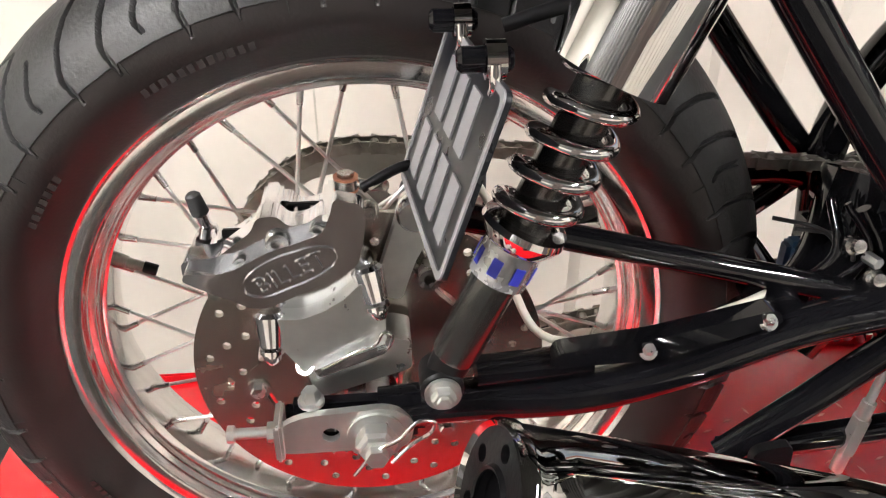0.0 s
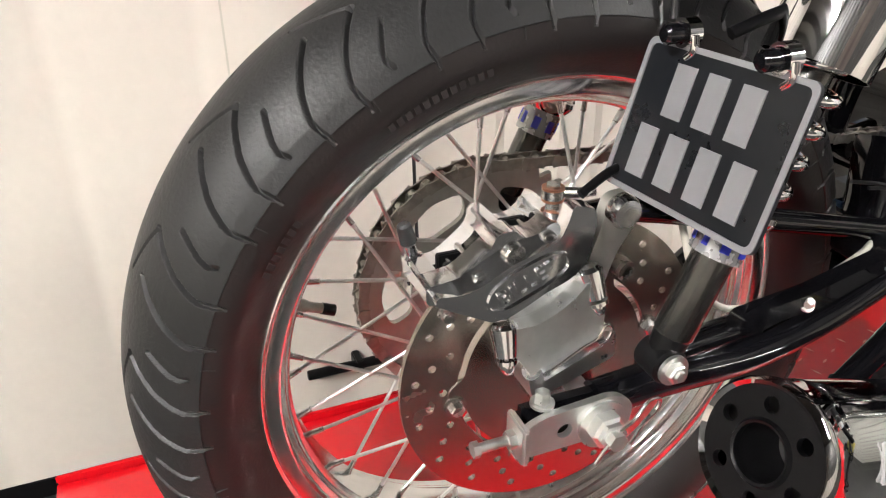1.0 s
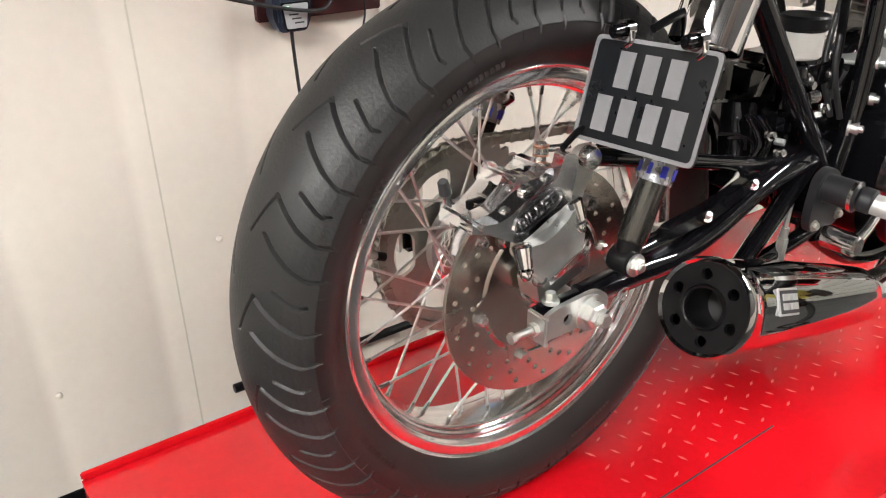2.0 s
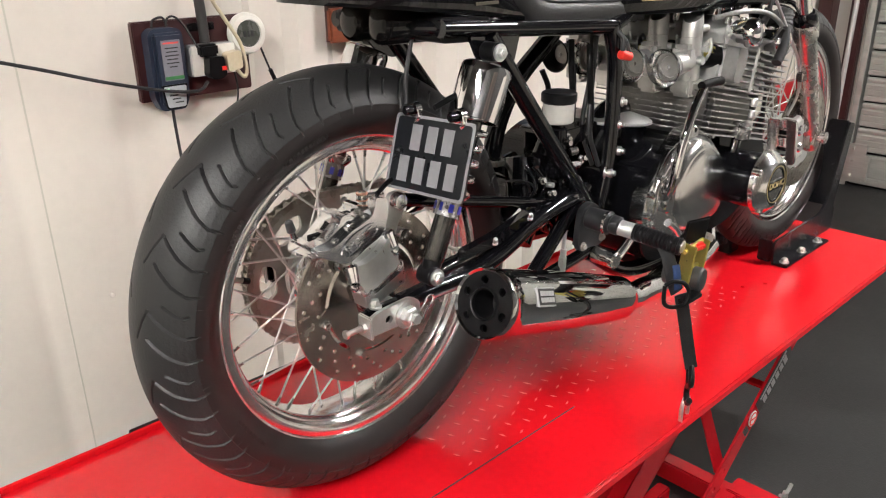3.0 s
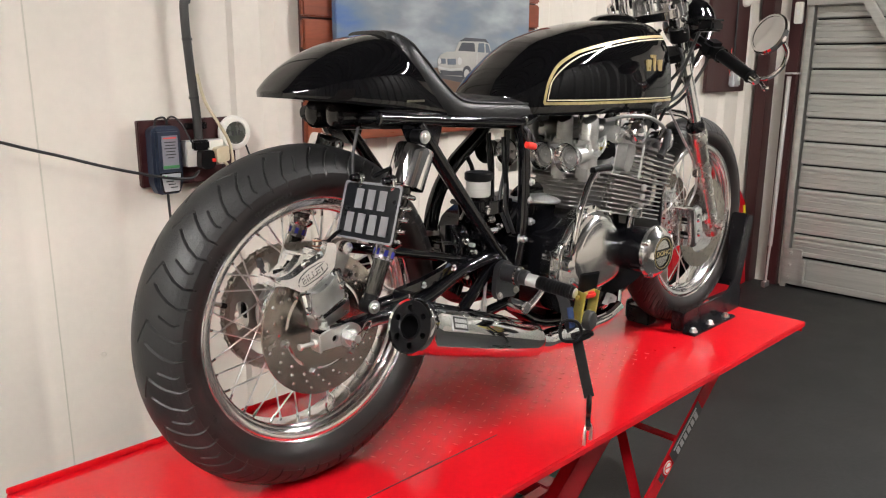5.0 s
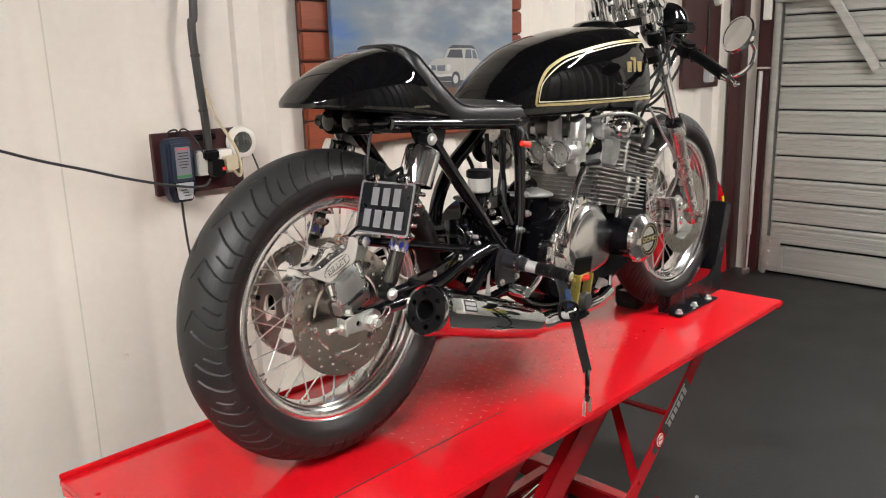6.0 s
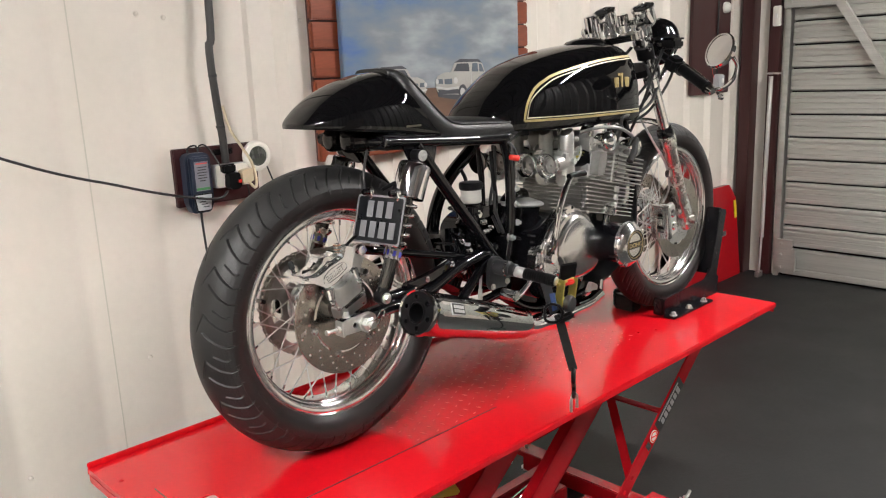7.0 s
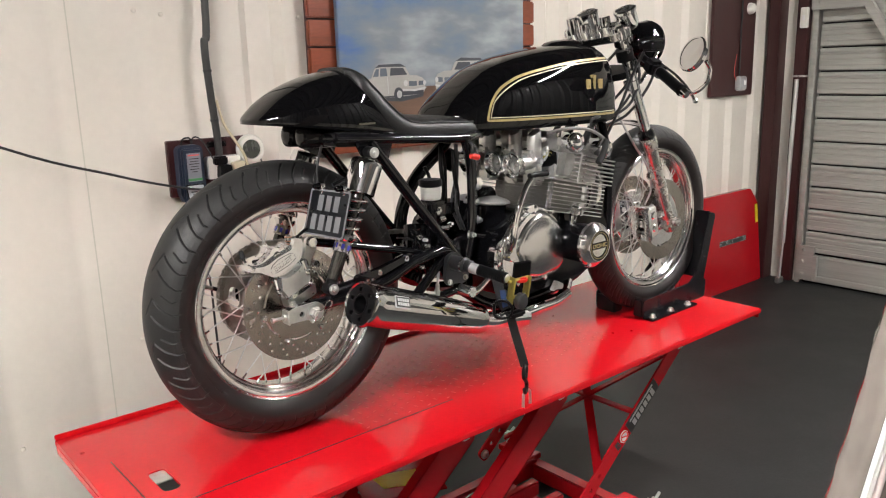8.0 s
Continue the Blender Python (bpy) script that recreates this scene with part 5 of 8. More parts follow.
for s in (-1, 1):
    bm = B()
    mm = side(-0.137) if s < 0 else Matrix.Translation((0, 0.145, 0)) @ RIGHT
    sheet(bm, rounded([(-0.068, 0.304), (-0.066, 0.330), (-0.048, 0.338), (0.012, 0.342), (0.030, 0.330), (0.026, 0.304)], 0.010, 4), 0.006, mm, [ring(-0.030, 0.320, 0.0065, 16)])
    ad = part("axle_adjuster", bm, "zinc", arm, "zinc plated chain adjuster plate")
    bm = B()
    y = s * 0.136
    box(bm, (-0.066, y, 0.320), (0.006, 0.030, 0.034), 0.002)
    rod(bm, (-0.062, y, 0.320), (-0.100, y, 0.320), 0.0042, seg=12)
    lathe(bm, [(0, 0), (0.0075, 0), (0.0075, 0.006), (0, 0.006)], along((-0.069, y, 0.320), (-1, 0, 0)), 6)
    lathe(bm, [(0, 0), (0.0065, 0), (0.0065, 0.005), (0, 0.005)], along((-0.098, y, 0.320), (-1, 0, 0)), 6)
    part("adjuster_screw", bm, "zinc", ad)
bm = B()
lathe(bm, [(0, 0), (0.021, 0), (0.021, 0.0025), (0, 0.0025)], along(AX + vec(0.002, -0.143, -0.006), (0, -1, 0)), 28)
lathe(bm, [(0, 0.002), (0.0150, 0.002), (0.0150, 0.012), (0.0120, 0.014), (0.0120, 0.018), (0.008, 0.018), (0.008, 0.025), (0, 0.025)], along(AX + vec(0.002, -0.143, -0.006), (0, -1, 0)), 6)
rod(bm, AX + vec(0.004, -0.14, -0.002), AX + vec(0.004, 0.165, -0.002), 0.009)
part("axle_nut", bm, "zinc", arm, "zinc plated castle nut on the axle")
bm = B()
cn0 = AX + vec(0.002, -0.163, -0.006)
tube(bm, [cn0 + vec(-0.016, 0, -0.018), cn0 + vec(0.0, 0, 0.004), cn0 + vec(0.016, 0.002, 0.012), cn0 + vec(0.028, 0.004, 0.024), cn0 + vec(0.040, 0.006, 0.022), cn0 + vec(0.038, 0.006, 0.012), cn0 + vec(0.024, 0.002, 0.006), cn0 + vec(0.010, -0.004, -0.004)], 0.0016, 8)
part("spring_clip", bm, "steel", arm, "bent wire spring clip through the nut")
bm = B()
bolt(bm, (-0.043, -0.129, 0.3390), (0, 0, 1), 0.0066, 0.011)
part("pinch_bolt", bm, "zinc", arm)

# rear shock absorbers
def shock(s):
    top, low = vec(0.184, s * 0.136, 0.668), vec(0.048, s * 0.143, 0.366)
    d = low - top
    ln = d.length
    mm = along(top, d)
    bm = B()
    lathe(bm, [(0.011, 0.060), (0.011, ln * 0.60), (0.0155, ln * 0.60), (0.0155, ln * 0.64)], mm, 24)
    lathe(bm, [(0.0, ln * 0.60), (0.0158, ln * 0.60), (0.0158, ln * 0.93), (0.012, ln * 0.95), (0, ln * 0.95)], mm, 32)
    lathe(bm, [(0.0155, ln * 0.22), (0.0155, ln * 0.62)], mm, 24)
    ob = part("shock_absorber", bm, "smoked", bike, "black bodied shock absorber with chrome spring")
    bm = B()
    lathe(bm, [(0.006, 0.020), (0.031, 0.020), (0.0355, 0.023), (0.0372, 0.028), (0.0375, 0.034), (0.0375, ln * 0.300), (0.0362, ln * 0.300), (0.0362, 0.036), (0.006, 0.030)], mm, 48, True)
    part("chrome_cover", bm, "chrome", ob, "chrome upper shock cover")
    bm = B()
    turns, n = 4.8, 230
    pts = [mm @ vec(0.0235 * math.cos(2 * math.pi * turns * k / n), 0.0235 * math.sin(2 * math.pi * turns * k / n), ln * (0.290 + 0.325 * k / n)) for k in range(n)]
    tube(bm, pts, 0.0048, 16, 1)
    part("coil_spring", bm, "chrome", ob, "chrome coil spring")
    bm = B()
    lathe(bm, [(0.0155, ln * 0.612), (0.027, ln * 0.612), (0.028, ln * 0.625), (0.024, ln * 0.645), (0.0205, ln * 0.657), (0.0155, ln * 0.657)], mm, 40, True)
    part("spring_seat", bm, "chrome", ob)
    bm = B()
    lathe(bm, [(0.0155, ln * 0.658), (0.0195, ln * 0.658), (0.0195, ln * 0.735), (0.0155, ln * 0.735)], mm, 40, True)
    lb = part("label_band", bm, "band", ob, "silvered band with blue print shapes")
    bm = B()
    for k in range(8):
        a = radians(-190 + k * 45)
        u = mm.to_3x3() @ vec(math.cos(a), math.sin(a), 0)
        t = mm.to_3x3() @ vec(-math.sin(a), math.cos(a), 0)
        w = d.normalized()
        c = top + d * 0.697 + u * 0.0196
        fr = Matrix(((t.x, w.x, u.x, c.x), (t.y, w.y, u.y, c.y), (t.z, w.z, u.z, c.z), (0, 0, 0, 1)))
        box(bm, (0, 0, 0), (0.0070 if k % 3 else 0.0045, 0.012, 0.0010), 0, fr)
    pieces("print_bar", bm, "blue", lb)
    bm = B()
    for p, r in ((top, 0.014), (low, 0.015)):
        rod(bm, p + vec(0, -0.014, 0), p + vec(0, 0.014, 0), r, seg=24, ease=0.002)
    rod(bm, low - d.normalized() * 0.03, low, 0.015, 0.013)
    pieces("mounting_eye", bm, "satin", ob)
    bm = B()
    for p in (top, low):
        q = p + vec(0, s * 0.015, 0)
        lathe(bm, [(0, 0), (0.0125, 0), (0.0125, 0.003), (0, 0.003)], along(q, (0, s, 0)), 24)
        lathe(bm, [(0, 0.002), (0.0085, 0.002), (0.0085, 0.008), (0.0072, 0.0095), (0.0050, 0.0095), (0.0045, 0.012), (0, 0.013)], along(q, (0, s, 0)), 6)
    pieces("dome_nut", bm, "zinc", ob, "bright hexagon nut on its washer")


shock(-1)
shock(1)

# frame tubes
bm = B()
for s in (-1, 1):
    y = s * 0.118
    tube(bm, [(0.10, y, 0.705), (0.30, y, 0.690), (0.505, y, 0.676)], 0.0125, 14)
    tube(bm, [(0.195, y, 0.690), (0.30, y, 0.560), (0.465, y, 0.365)], 0.0145, 14)
    if s < 0:
        tube(bm, [(0.500, y, 0.678), (0.520, y, 0.60), (0.520, y, 0.45), (0.500, y, 0.36), (0.475, y, 0.26)], 0.0140, 14)
    else:
        tube(bm, [(0.640, 0.085, 0.690), (0.600, 0.095, 0.632), (0.516, 0.10, 0.564), (0.464, 0.10, 0.496), (0.442, 0.10, 0.424), (0.455, 0.11, 0.34), (0.475, y, 0.26)], 0.0185, 16)
    tube(bm, [(0.275, y * 1.06, 0.255), (0.36, y * 1.03, 0.325), (0.455, y, 0.405)], 0.0125, 14)
    tube(bm, [(0.275, y * 1.04, 0.258), (0.38, y * 1.02, 0.266), (0.475, y, 0.275)], 0.0115, 12)
    tube(bm, [(0.505, y, 0.676), (0.66, s * 0.07, 0.70), (0.90, s * 0.035, 0.75), (1.14, s * 0.02, 0.80)], 0.014, 12)
    tube(bm, [(1.15, s * 0.03, 0.76), (1.12, s * 0.10, 0.55), (1.085, s * 0.130, 0.36), (1.035, s * 0.138, 0.285), (0.954, s * 0.138, 0.247), (0.90, s * 0.138, 0.226), (0.757, s * 0.138, 0.198), (0.58, s * 0.135, 0.208), (0.475, y, 0.27)], 0.0155, 16)
tube(bm, [(0.115, -0.118, 0.704), (0.095, -0.06, 0.704), (0.095, 0.06, 0.704), (0.115, 0.118, 0.704)], 0.0115, 12)
tube(bm, [(0.505, -0.118, 0.676), (0.505, 0.118, 0.676)], 0.0125, 12)
tube(bm, [(0.465, -0.118, 0.30), (0.465, 0.118, 0.30)], 0.0125, 12)
rod(bm, (1.135, 0, 0.90), (1.20, 0, 0.74), 0.028, seg=24)
frame_ob = part("frame", bm, "frame", bike, "gloss black tubular motorcycle frame")
bm = B()
for s in (-1, 1):
    sheet(bm, rounded([(0.170, 0.655), (0.150, 0.694), (0.260, 0.690), (0.245, 0.640), (0.212, 0.632)], 0.012, 4), 0.006, side(s * 0.118 + (0.0 if s < 0 else 0.006)))
    sheet(bm, rounded([(0.452, 0.34), (0.462, 0.41), (0.52, 0.42), (0.53, 0.26), (0.46, 0.25)], 0.02, 4), 0.006, side(s * 0.104 + 0.003))
pieces("gusset", bm, "frame", frame_ob)
bm = B()
for x, z in ((0.516, 0.545), (0.512, 0.505), (0.520, 0.455), (0.496, 0.418)):
    lathe(bm, [(0, 0), (0.0125, 0), (0.0125, 0.003), (0.0085, 0.003), (0.0085, 0.013), (0.005, 0.013), (0.005, 0.019), (0, 0.020)], along((x + 0.012, -0.120, z), (0.35, -1, 0)), 12)
pieces("frame_bolt", bm, "zinc", frame_ob)
bm = B()
sheet(bm, rounded([(0.10, 0.685), (0.10, 0.72), (0.20, 0.715), (0.21, 0.68)], 0.01, 4), 0.235, Matrix.Translation((0, 0.1175, 0)) @ RIGHT)
part("tail_tray", bm, "satin", frame_ob, "black tray under the tail")
# tail cowl and seat
def section(x, w, z0, z1, k=2.4, n=28, foot=0.006):
    """A domed section: half width w, from its flat base z0 to the crown z1."""
    pts = []
    for i in range(n + 1):
        a = math.pi * i / n
        c, s = math.cos(a), math.sin(a)
        pts.append(vec(x, -w * math.copysign(abs(c) ** (2 / k), c), z0 + (z1 - z0) * abs(s) ** (2 / k)))
    return pts + [vec(x, w * 0.97, z0 - foot), vec(x, -w * 0.97, z0 - foot)]


def lerp(t, table):
    """Values of a table at t, on a smooth line through its rows."""
    xs = [r[0] for r in table]
    k = max(0, min(len(xs) - 2, sum(x <= t for x in xs) - 1))
    f = (t - xs[k]) / (xs[k + 1] - xs[k])
    out = []
    for i in range(1, len(table[0])):
        v = [r[i] for r in table]

        def slope(j):
            if j in (0, len(xs) - 1):
                return (v[min(j + 1, len(xs) - 1)] - v[max(j - 1, 0)]) / (xs[min(j + 1, len(xs) - 1)] - xs[max(j - 1, 0)])
            a, b = (v[j] - v[j - 1]) / (xs[j] - xs[j - 1]), (v[j + 1] - v[j]) / (xs[j + 1] - xs[j])
            return (a * (xs[j + 1] - xs[j]) + b * (xs[j] - xs[j - 1])) / (xs[j + 1] - xs[j - 1])
        h = xs[k + 1] - xs[k]
        out.append((2 * f ** 3 - 3 * f ** 2 + 1) * v[k] + (f ** 3 - 2 * f ** 2 + f) * h * slope(k) + (3 * f ** 2 - 2 * f ** 3) * v[k + 1] + (f ** 3 - f ** 2) * h * slope(k + 1))
    return out


cowl = ((-0.060, 0.016, 0.7490, 0.7510), (-0.050, 0.046, 0.7480, 0.7600), (-0.028, 0.072, 0.746, 0.780), (0.0, 0.090, 0.743, 0.801), (0.04, 0.105, 0.739, 0.823), (0.08, 0.113, 0.734, 0.839), (0.12, 0.118, 0.729, 0.850), (0.16, 0.120, 0.724, 0.857), (0.185, 0.120, 0.720, 0.858), (0.21, 0.119, 0.716, 0.846), (0.25, 0.117, 0.711, 0.810), (0.29, 0.115, 0.707, 0.768), (0.34, 0.114, 0.704, 0.742))
bm = B()
loft(bm, [section(x, *lerp(x, cowl), n=56) for x in np.linspace(-0.060, 0.335, 100)])
tail = part("tail_cowl", bm, "black", bike, "gloss black humped tail cowl", 50)
bm = B()
box(bm, (0.19, -0.1215, 0.7335), (0.045, 0.0016, 0.0042), 0)
part("maker_bar", bm, "dull_gold", tail, "small gold bar of unreadable print")

# seat pad: runs up the front of the hump and forward to the tank
line = [(0.172, 0.864), (0.195, 0.864), (0.222, 0.848), (0.252, 0.820), (0.285, 0.783), (0.315, 0.758), (0.35, 0.746), (0.42, 0.739), (0.50, 0.733), (0.58, 0.729), (0.620, 0.724), (0.640, 0.712)]
sp = spline([(x, 0, z) for x, z in line], 5)
bm = B()
rings = []
for i, p in enumerate(sp):
    d = (sp[min(i + 1, len(sp) - 1)] - sp[max(i - 1, 0)]).normalized()
    nrm = vec(-d.z, 0, d.x)
    f = i / (len(sp) - 1)
    w = float(np.interp(p.x, [0.18, 0.22, 0.30, 0.42, 0.55, 0.64], [0.060, 0.096, 0.120, 0.121, 0.112, 0.100]))
    drop = float(np.interp(p.x, [0.18, 0.24, 0.33, 0.42, 0.64], [0.018, 0.050, 0.058, 0.048, 0.036]))
    rr = []
    for k in range(15):
        a = math.pi * k / 14
        rr.append(p + vec(0, -w * math.copysign(abs(math.cos(a)) ** 0.55, math.cos(a)), 0) - nrm * drop * (1 - abs(math.sin(a)) ** 0.55))
    rr += [p + vec(0, w * 0.9, 0) - nrm * (drop + 0.012), p + vec(0, -w * 0.9, 0) - nrm * (drop + 0.012)]
    rings.append(rr)
loft(bm, rings)
seat = part("seat", bm, "vinyl", bike, "black vinyl single seat with raised rear", 60)
bm = B()
tube(bm, [p + vec(0, 0, 0) for p in [r[2] + vec(0, -0.001, 0.001) for r in rings[4:]]], 0.0022, 6, 1)
part("piping", bm, "vinyl", seat)
bm = B()
sheet(bm, rounded([(0.25, 0.690), (0.25, 0.704), (0.62, 0.690), (0.62, 0.676)], 0.004, 2), 0.21, Matrix.Translation((0, 0.105, 0)) @ RIGHT)
part("seat_base", bm, "satin", seat)

# paired tail lights
for y in (-0.045, 0.020):
    bm = B()
    lathe(bm, [(0.0, 0.0), (0.022, 0.0), (0.024, 0.004), (0.026, 0.0), (0.0275, 0.003), (0.0275, 0.100), (0.020, 0.110), (0, 0.110)], along((0.054, y, 0.709), (1, 0, -0.03)), 32)
    tl = part("tail_light", bm, "black", bike, "gloss black round tail light")
    bm = B()
    lathe(bm, [(0.0225, 0.001), (0.020, -0.004), (0.010, -0.008), (0, -0.009)], along((0.054, y, 0.709), (1, 0, -0.03)), 28)
    part("lens", bm, "lens", tl, "dark smoked lens")

# fuel tank
TK = ((0.485, 0.050, 0.722, 0.732), (0.50, 0.080, 0.712, 0.752), (0.53, 0.103, 0.704, 0.780), (0.58, 0.122, 0.700, 0.815), (0.65, 0.138, 0.698, 0.856), (0.72, 0.150, 0.697, 0.879), (0.80, 0.158, 0.697, 0.896), (0.90, 0.163, 0.697, 0.910), (1.00, 0.162, 0.697, 0.917), (1.06, 0.155, 0.699, 0.916), (1.10, 0.140, 0.702, 0.908), (1.125, 0.112, 0.712, 0.892), (1.135, 0.075, 0.735, 0.870))
KT = 2.9


def tank_half(x, z):
    """The tank's half width at x and height z."""
    w, z0, z1 = lerp(x, TK)
    s = min(0.999, max(0.0, (z - z0) / (z1 - z0)))
    return w * (1 - s ** KT) ** (1 / KT)


bm = B()
loft(bm, [section(x, *lerp(x, TK), k=KT, n=64, foot=0.010) for x in np.linspace(0.485, 1.135, 110)])
tank = part("fuel_tank", bm, "black", bike, "gloss black fuel tank with gold pinstripe panels", 50)


def stripe(name, pts, w, mat, s, closed=True):
    """A painted line laid on the tank's side, along points in x and z."""
    line = spline([(x, 0, z) for x, z in pts], 8)
    bm = B()
    va = []
    for i, p in enumerate(line):
        d = (line[min(i + 1, len(line) - 1)] - line[max(i - 1, 0)]).normalized()
        nrm = vec(-d.z, 0, d.x)
        row = []
        for k in (-1, 0, 1):
            q = p + nrm * w * 0.5 * k
            row.append(bm.verts.new((q.x, s * (tank_half(q.x, q.z) + (0.0008 if k else 0.0012)), q.z)))
        va.append(row)
    for a, b in zip(va, va[1:]):
        for k in range(2):
            bm.faces.new((a[k], a[k + 1], b[k + 1], b[k]))
    return part(name, bm, mat, tank, "", 60)


for s in (-1, 1):
    top = [(0.580, 0.716), (0.586, 0.740), (0.598, 0.765), (0.628, 0.796), (0.67, 0.818), (0.72, 0.834), (0.82, 0.852), (0.92, 0.865), (1.02, 0.872), (1.085, 0.874)]
    low = [(0.580, 0.716), (0.70, 0.714), (0.85, 0.713), (1.0, 0.712), (1.09, 0.712)]
    stripe("gold_pinstripe", top, 0.0065, "gold", s)
    stripe("gold_pinstripe", low, 0.0065, "gold", s)
    stripe("cream_pinstripe", [(x + 0.0080, z - (0.0070 if i > 2 else 0)) for i, (x, z) in enumerate([(0.581, 0.722)] + top[1:])], 0.0026, "cream", s)
    stripe("cream_pinstripe", [(x + (0.008 if i == 0 else 0), z + 0.0072) for i, (x, z) in enumerate(low)], 0.0026, "cream", s)
    bm = B()
    for x, w, h, z in ((0.952, 0.019, 0.028, 0.800), (0.980, 0.009, 0.034, 0.802), (0.980, 0.024, 0.008, 0.822), (1.008, 0.019, 0.028, 0.800)):
        y = s * (tank_half(x, z) + 0.001)
        box(bm, (x, y, z), (w, 0.005, h), 0.001)
    pieces("emblem", bm, "gold", tank, "gold ornamental emblem shapes")
bm = B()
lathe(bm, [(0.060, -0.006), (0.060, 0.002), (0.052, 0.010), (0.03, 0.017), (0, 0.019)], Matrix.Translation((1.02, 0, 0.914)) @ Matrix.Rotation(radians(-2), 4, "Y") @ Matrix.Diagonal((1.25, 1, 1, 1)), 40)
part("filler_cap", bm, "black", tank, "gloss black filler cap")
bm = B()
box(bm, (0.66, 0, 0.69), (0.14, 0.10, 0.02), 0.004)
part("rubber_mount", bm, "satin", tank)

# ---------------- engine ----------------
bm = B()
sheet(bm, rounded([(0.545, 0.30), (0.545, 0.42), (0.62, 0.455), (0.72, 0.450), (0.99, 0.430), (1.03, 0.37), (1.00, 0.29), (0.90, 0.246), (0.66, 0.226), (0.57, 0.24)], 0.035, 5), 0.36, Matrix.Translation((0, 0.18, 0)) @ RIGHT)
box(bm, (0.80, 0, 0.215), (0.26, 0.20, 0.09), 0.02)
eng = part("crankcase", bm, "crank", bike, "gloss black painted crankcase")
bm = B()
rod(bm, (0.846, -0.17, 0.357), (0.846, -0.264, 0.357), 0.056, seg=40, ease=0.006)
rod(bm, (0.825, 0.17, 0.365), (0.825, 0.222, 0.365), 0.080, seg=40, ease=0.006)
pieces("crank_end", bm, "crank", eng)
# clutch cover: flattened dome of polished alloy, with its rim screws
bm = B()
mm = along((0.688, -0.172, 0.370), (0, -1, 0))
shape = rounded([(-0.100, -0.012), (-0.095, 0.030), (-0.060, 0.078), (-0.004, 0.104), (0.052, 0.090), (0.098, 0.052), (0.113, 0.010), (0.120, -0.070), (0.100, -0.088), (0.010, -0.104), (-0.060, -0.086)], 0.030, 6)
loft(bm, [[mm @ vec(x * f, y * f, h) for x, y in shape] for f, h in ((1.07, 0.0), (1.07, 0.010), (1.05, 0.0125), (0.985, 0.013), (0.975, 0.014), (0.955, 0.020), (0.91, 0.030), (0.85, 0.037), (0.79, 0.0405), (0.74, 0.0418), (0.725, 0.0418), (0.71, 0.0424), (0.60, 0.0448), (0.45, 0.0468), (0.25, 0.0484), (0.04, 0.0490))])
cc = part("clutch_cover", bm, "brushed", eng, "polished aluminium clutch cover", 30)
bm = B()
for k in range(9):
    a = 2 * math.pi * k / 9 + 0.2
    p = vec(0.692 + 0.111 * math.cos(a), -0.172, 0.370 + 0.108 * math.sin(a))
    rod(bm, p, p + vec(0, -0.021, 0), 0.0075, seg=14, ease=0.002)
pieces("cover_boss", bm, "polished", cc)
bm = B()
sheet(bm, rounded([(0.527, 0.335), (0.531, 0.378), (0.595, 0.442), (0.650, 0.482), (0.700, 0.484), (0.68, 0.28), (0.60, 0.270), (0.545, 0.296)], 0.014, 5), 0.028, side(-0.165))
sheet(bm, rounded([(0.548, 0.335), (0.551, 0.368), (0.606, 0.428), (0.650, 0.462), (0.680, 0.462), (0.66, 0.295), (0.605, 0.288), (0.562, 0.308)], 0.014, 5), 0.012, side(-0.1925))
gc = part("gearbox_cover", bm, "polished", eng, "polished gearbox cover")
bm = B()
for x, z in ((0.543, 0.312), (0.536, 0.345), (0.543, 0.384), (0.568, 0.409), (0.594, 0.434), (0.622, 0.456), (0.648, 0.474), (0.575, 0.284), (0.608, 0.276)):
    rod(bm, (x, -0.19, z), (x, -0.206, z), 0.0068, seg=14, ease=0.002)
pieces("cover_screw", bm, "polished", gc)
bm = B()
rod(bm, (0.600, -0.172, 0.345), (0.600, -0.206, 0.345), 0.016, 0.014, 32, 0.003)
rod(bm, (0.584, -0.190, 0.395), (0.584, -0.212, 0.395), 0.015, seg=24, ease=0.003)
tube(bm, [(0.572, -0.196, 0.300), (0.556, -0.196, 0.345), (0.566, -0.196, 0.400), (0.600, -0.196, 0.440), (0.640, -0.196, 0.462)], 0.009, 12)
tube(bm, [(0.600, -0.205, 0.318), (0.625, -0.205, 0.300), (0.640, -0.205, 0.285)], 0.008, 12)
part("kick_housing", bm, "polished", gc, "polished kick shaft housing")
bm = B()
sheet(bm, rounded([(0.757, 0.222), (0.777, 0.250), (0.803, 0.236), (0.800, 0.222), (0.776, 0.226)], 0.006, 4), 0.014, side(-0.184), [ring(0.776, 0.238, 0.004, 12)])
part("engine_lug", bm, "alu", eng, "cast alloy engine lug")
# ignition cover with its word
bm = B()
mm = along((0.846, -0.228, 0.357), (0, -1, 0))
lathe(bm, [(0.050, 0.034), (0.061, 0.034), (0.064, 0.037), (0.064, 0.046), (0.0625, 0.049), (0.0475, 0.0645), (0.045, 0.066), (0.043, 0.066), (0.0425, 0.063), (0, 0.063)], mm, 56)
pc = part("ignition_cover", bm, "polished", eng, "polished round ignition cover", 20)
bm = B()
lathe(bm, [(0.0325, 0.0632), (0.0424, 0.0632), (0.0424, 0.0646), (0.0325, 0.0646)], mm, 48, True)
box(bm, (0.846, -0.2925, 0.357), (0.066, 0.0022, 0.018), 0)
part("black_ring", bm, "black", pc, "black ring and bar")
bm = B()
lathe(bm, [(0.0366, 0.0640), (0.0378, 0.0640), (0.0378, 0.0653), (0.0366, 0.0653)], mm, 48, True)
part("gold_ring", bm, "gold", pc, "fine gold ring")
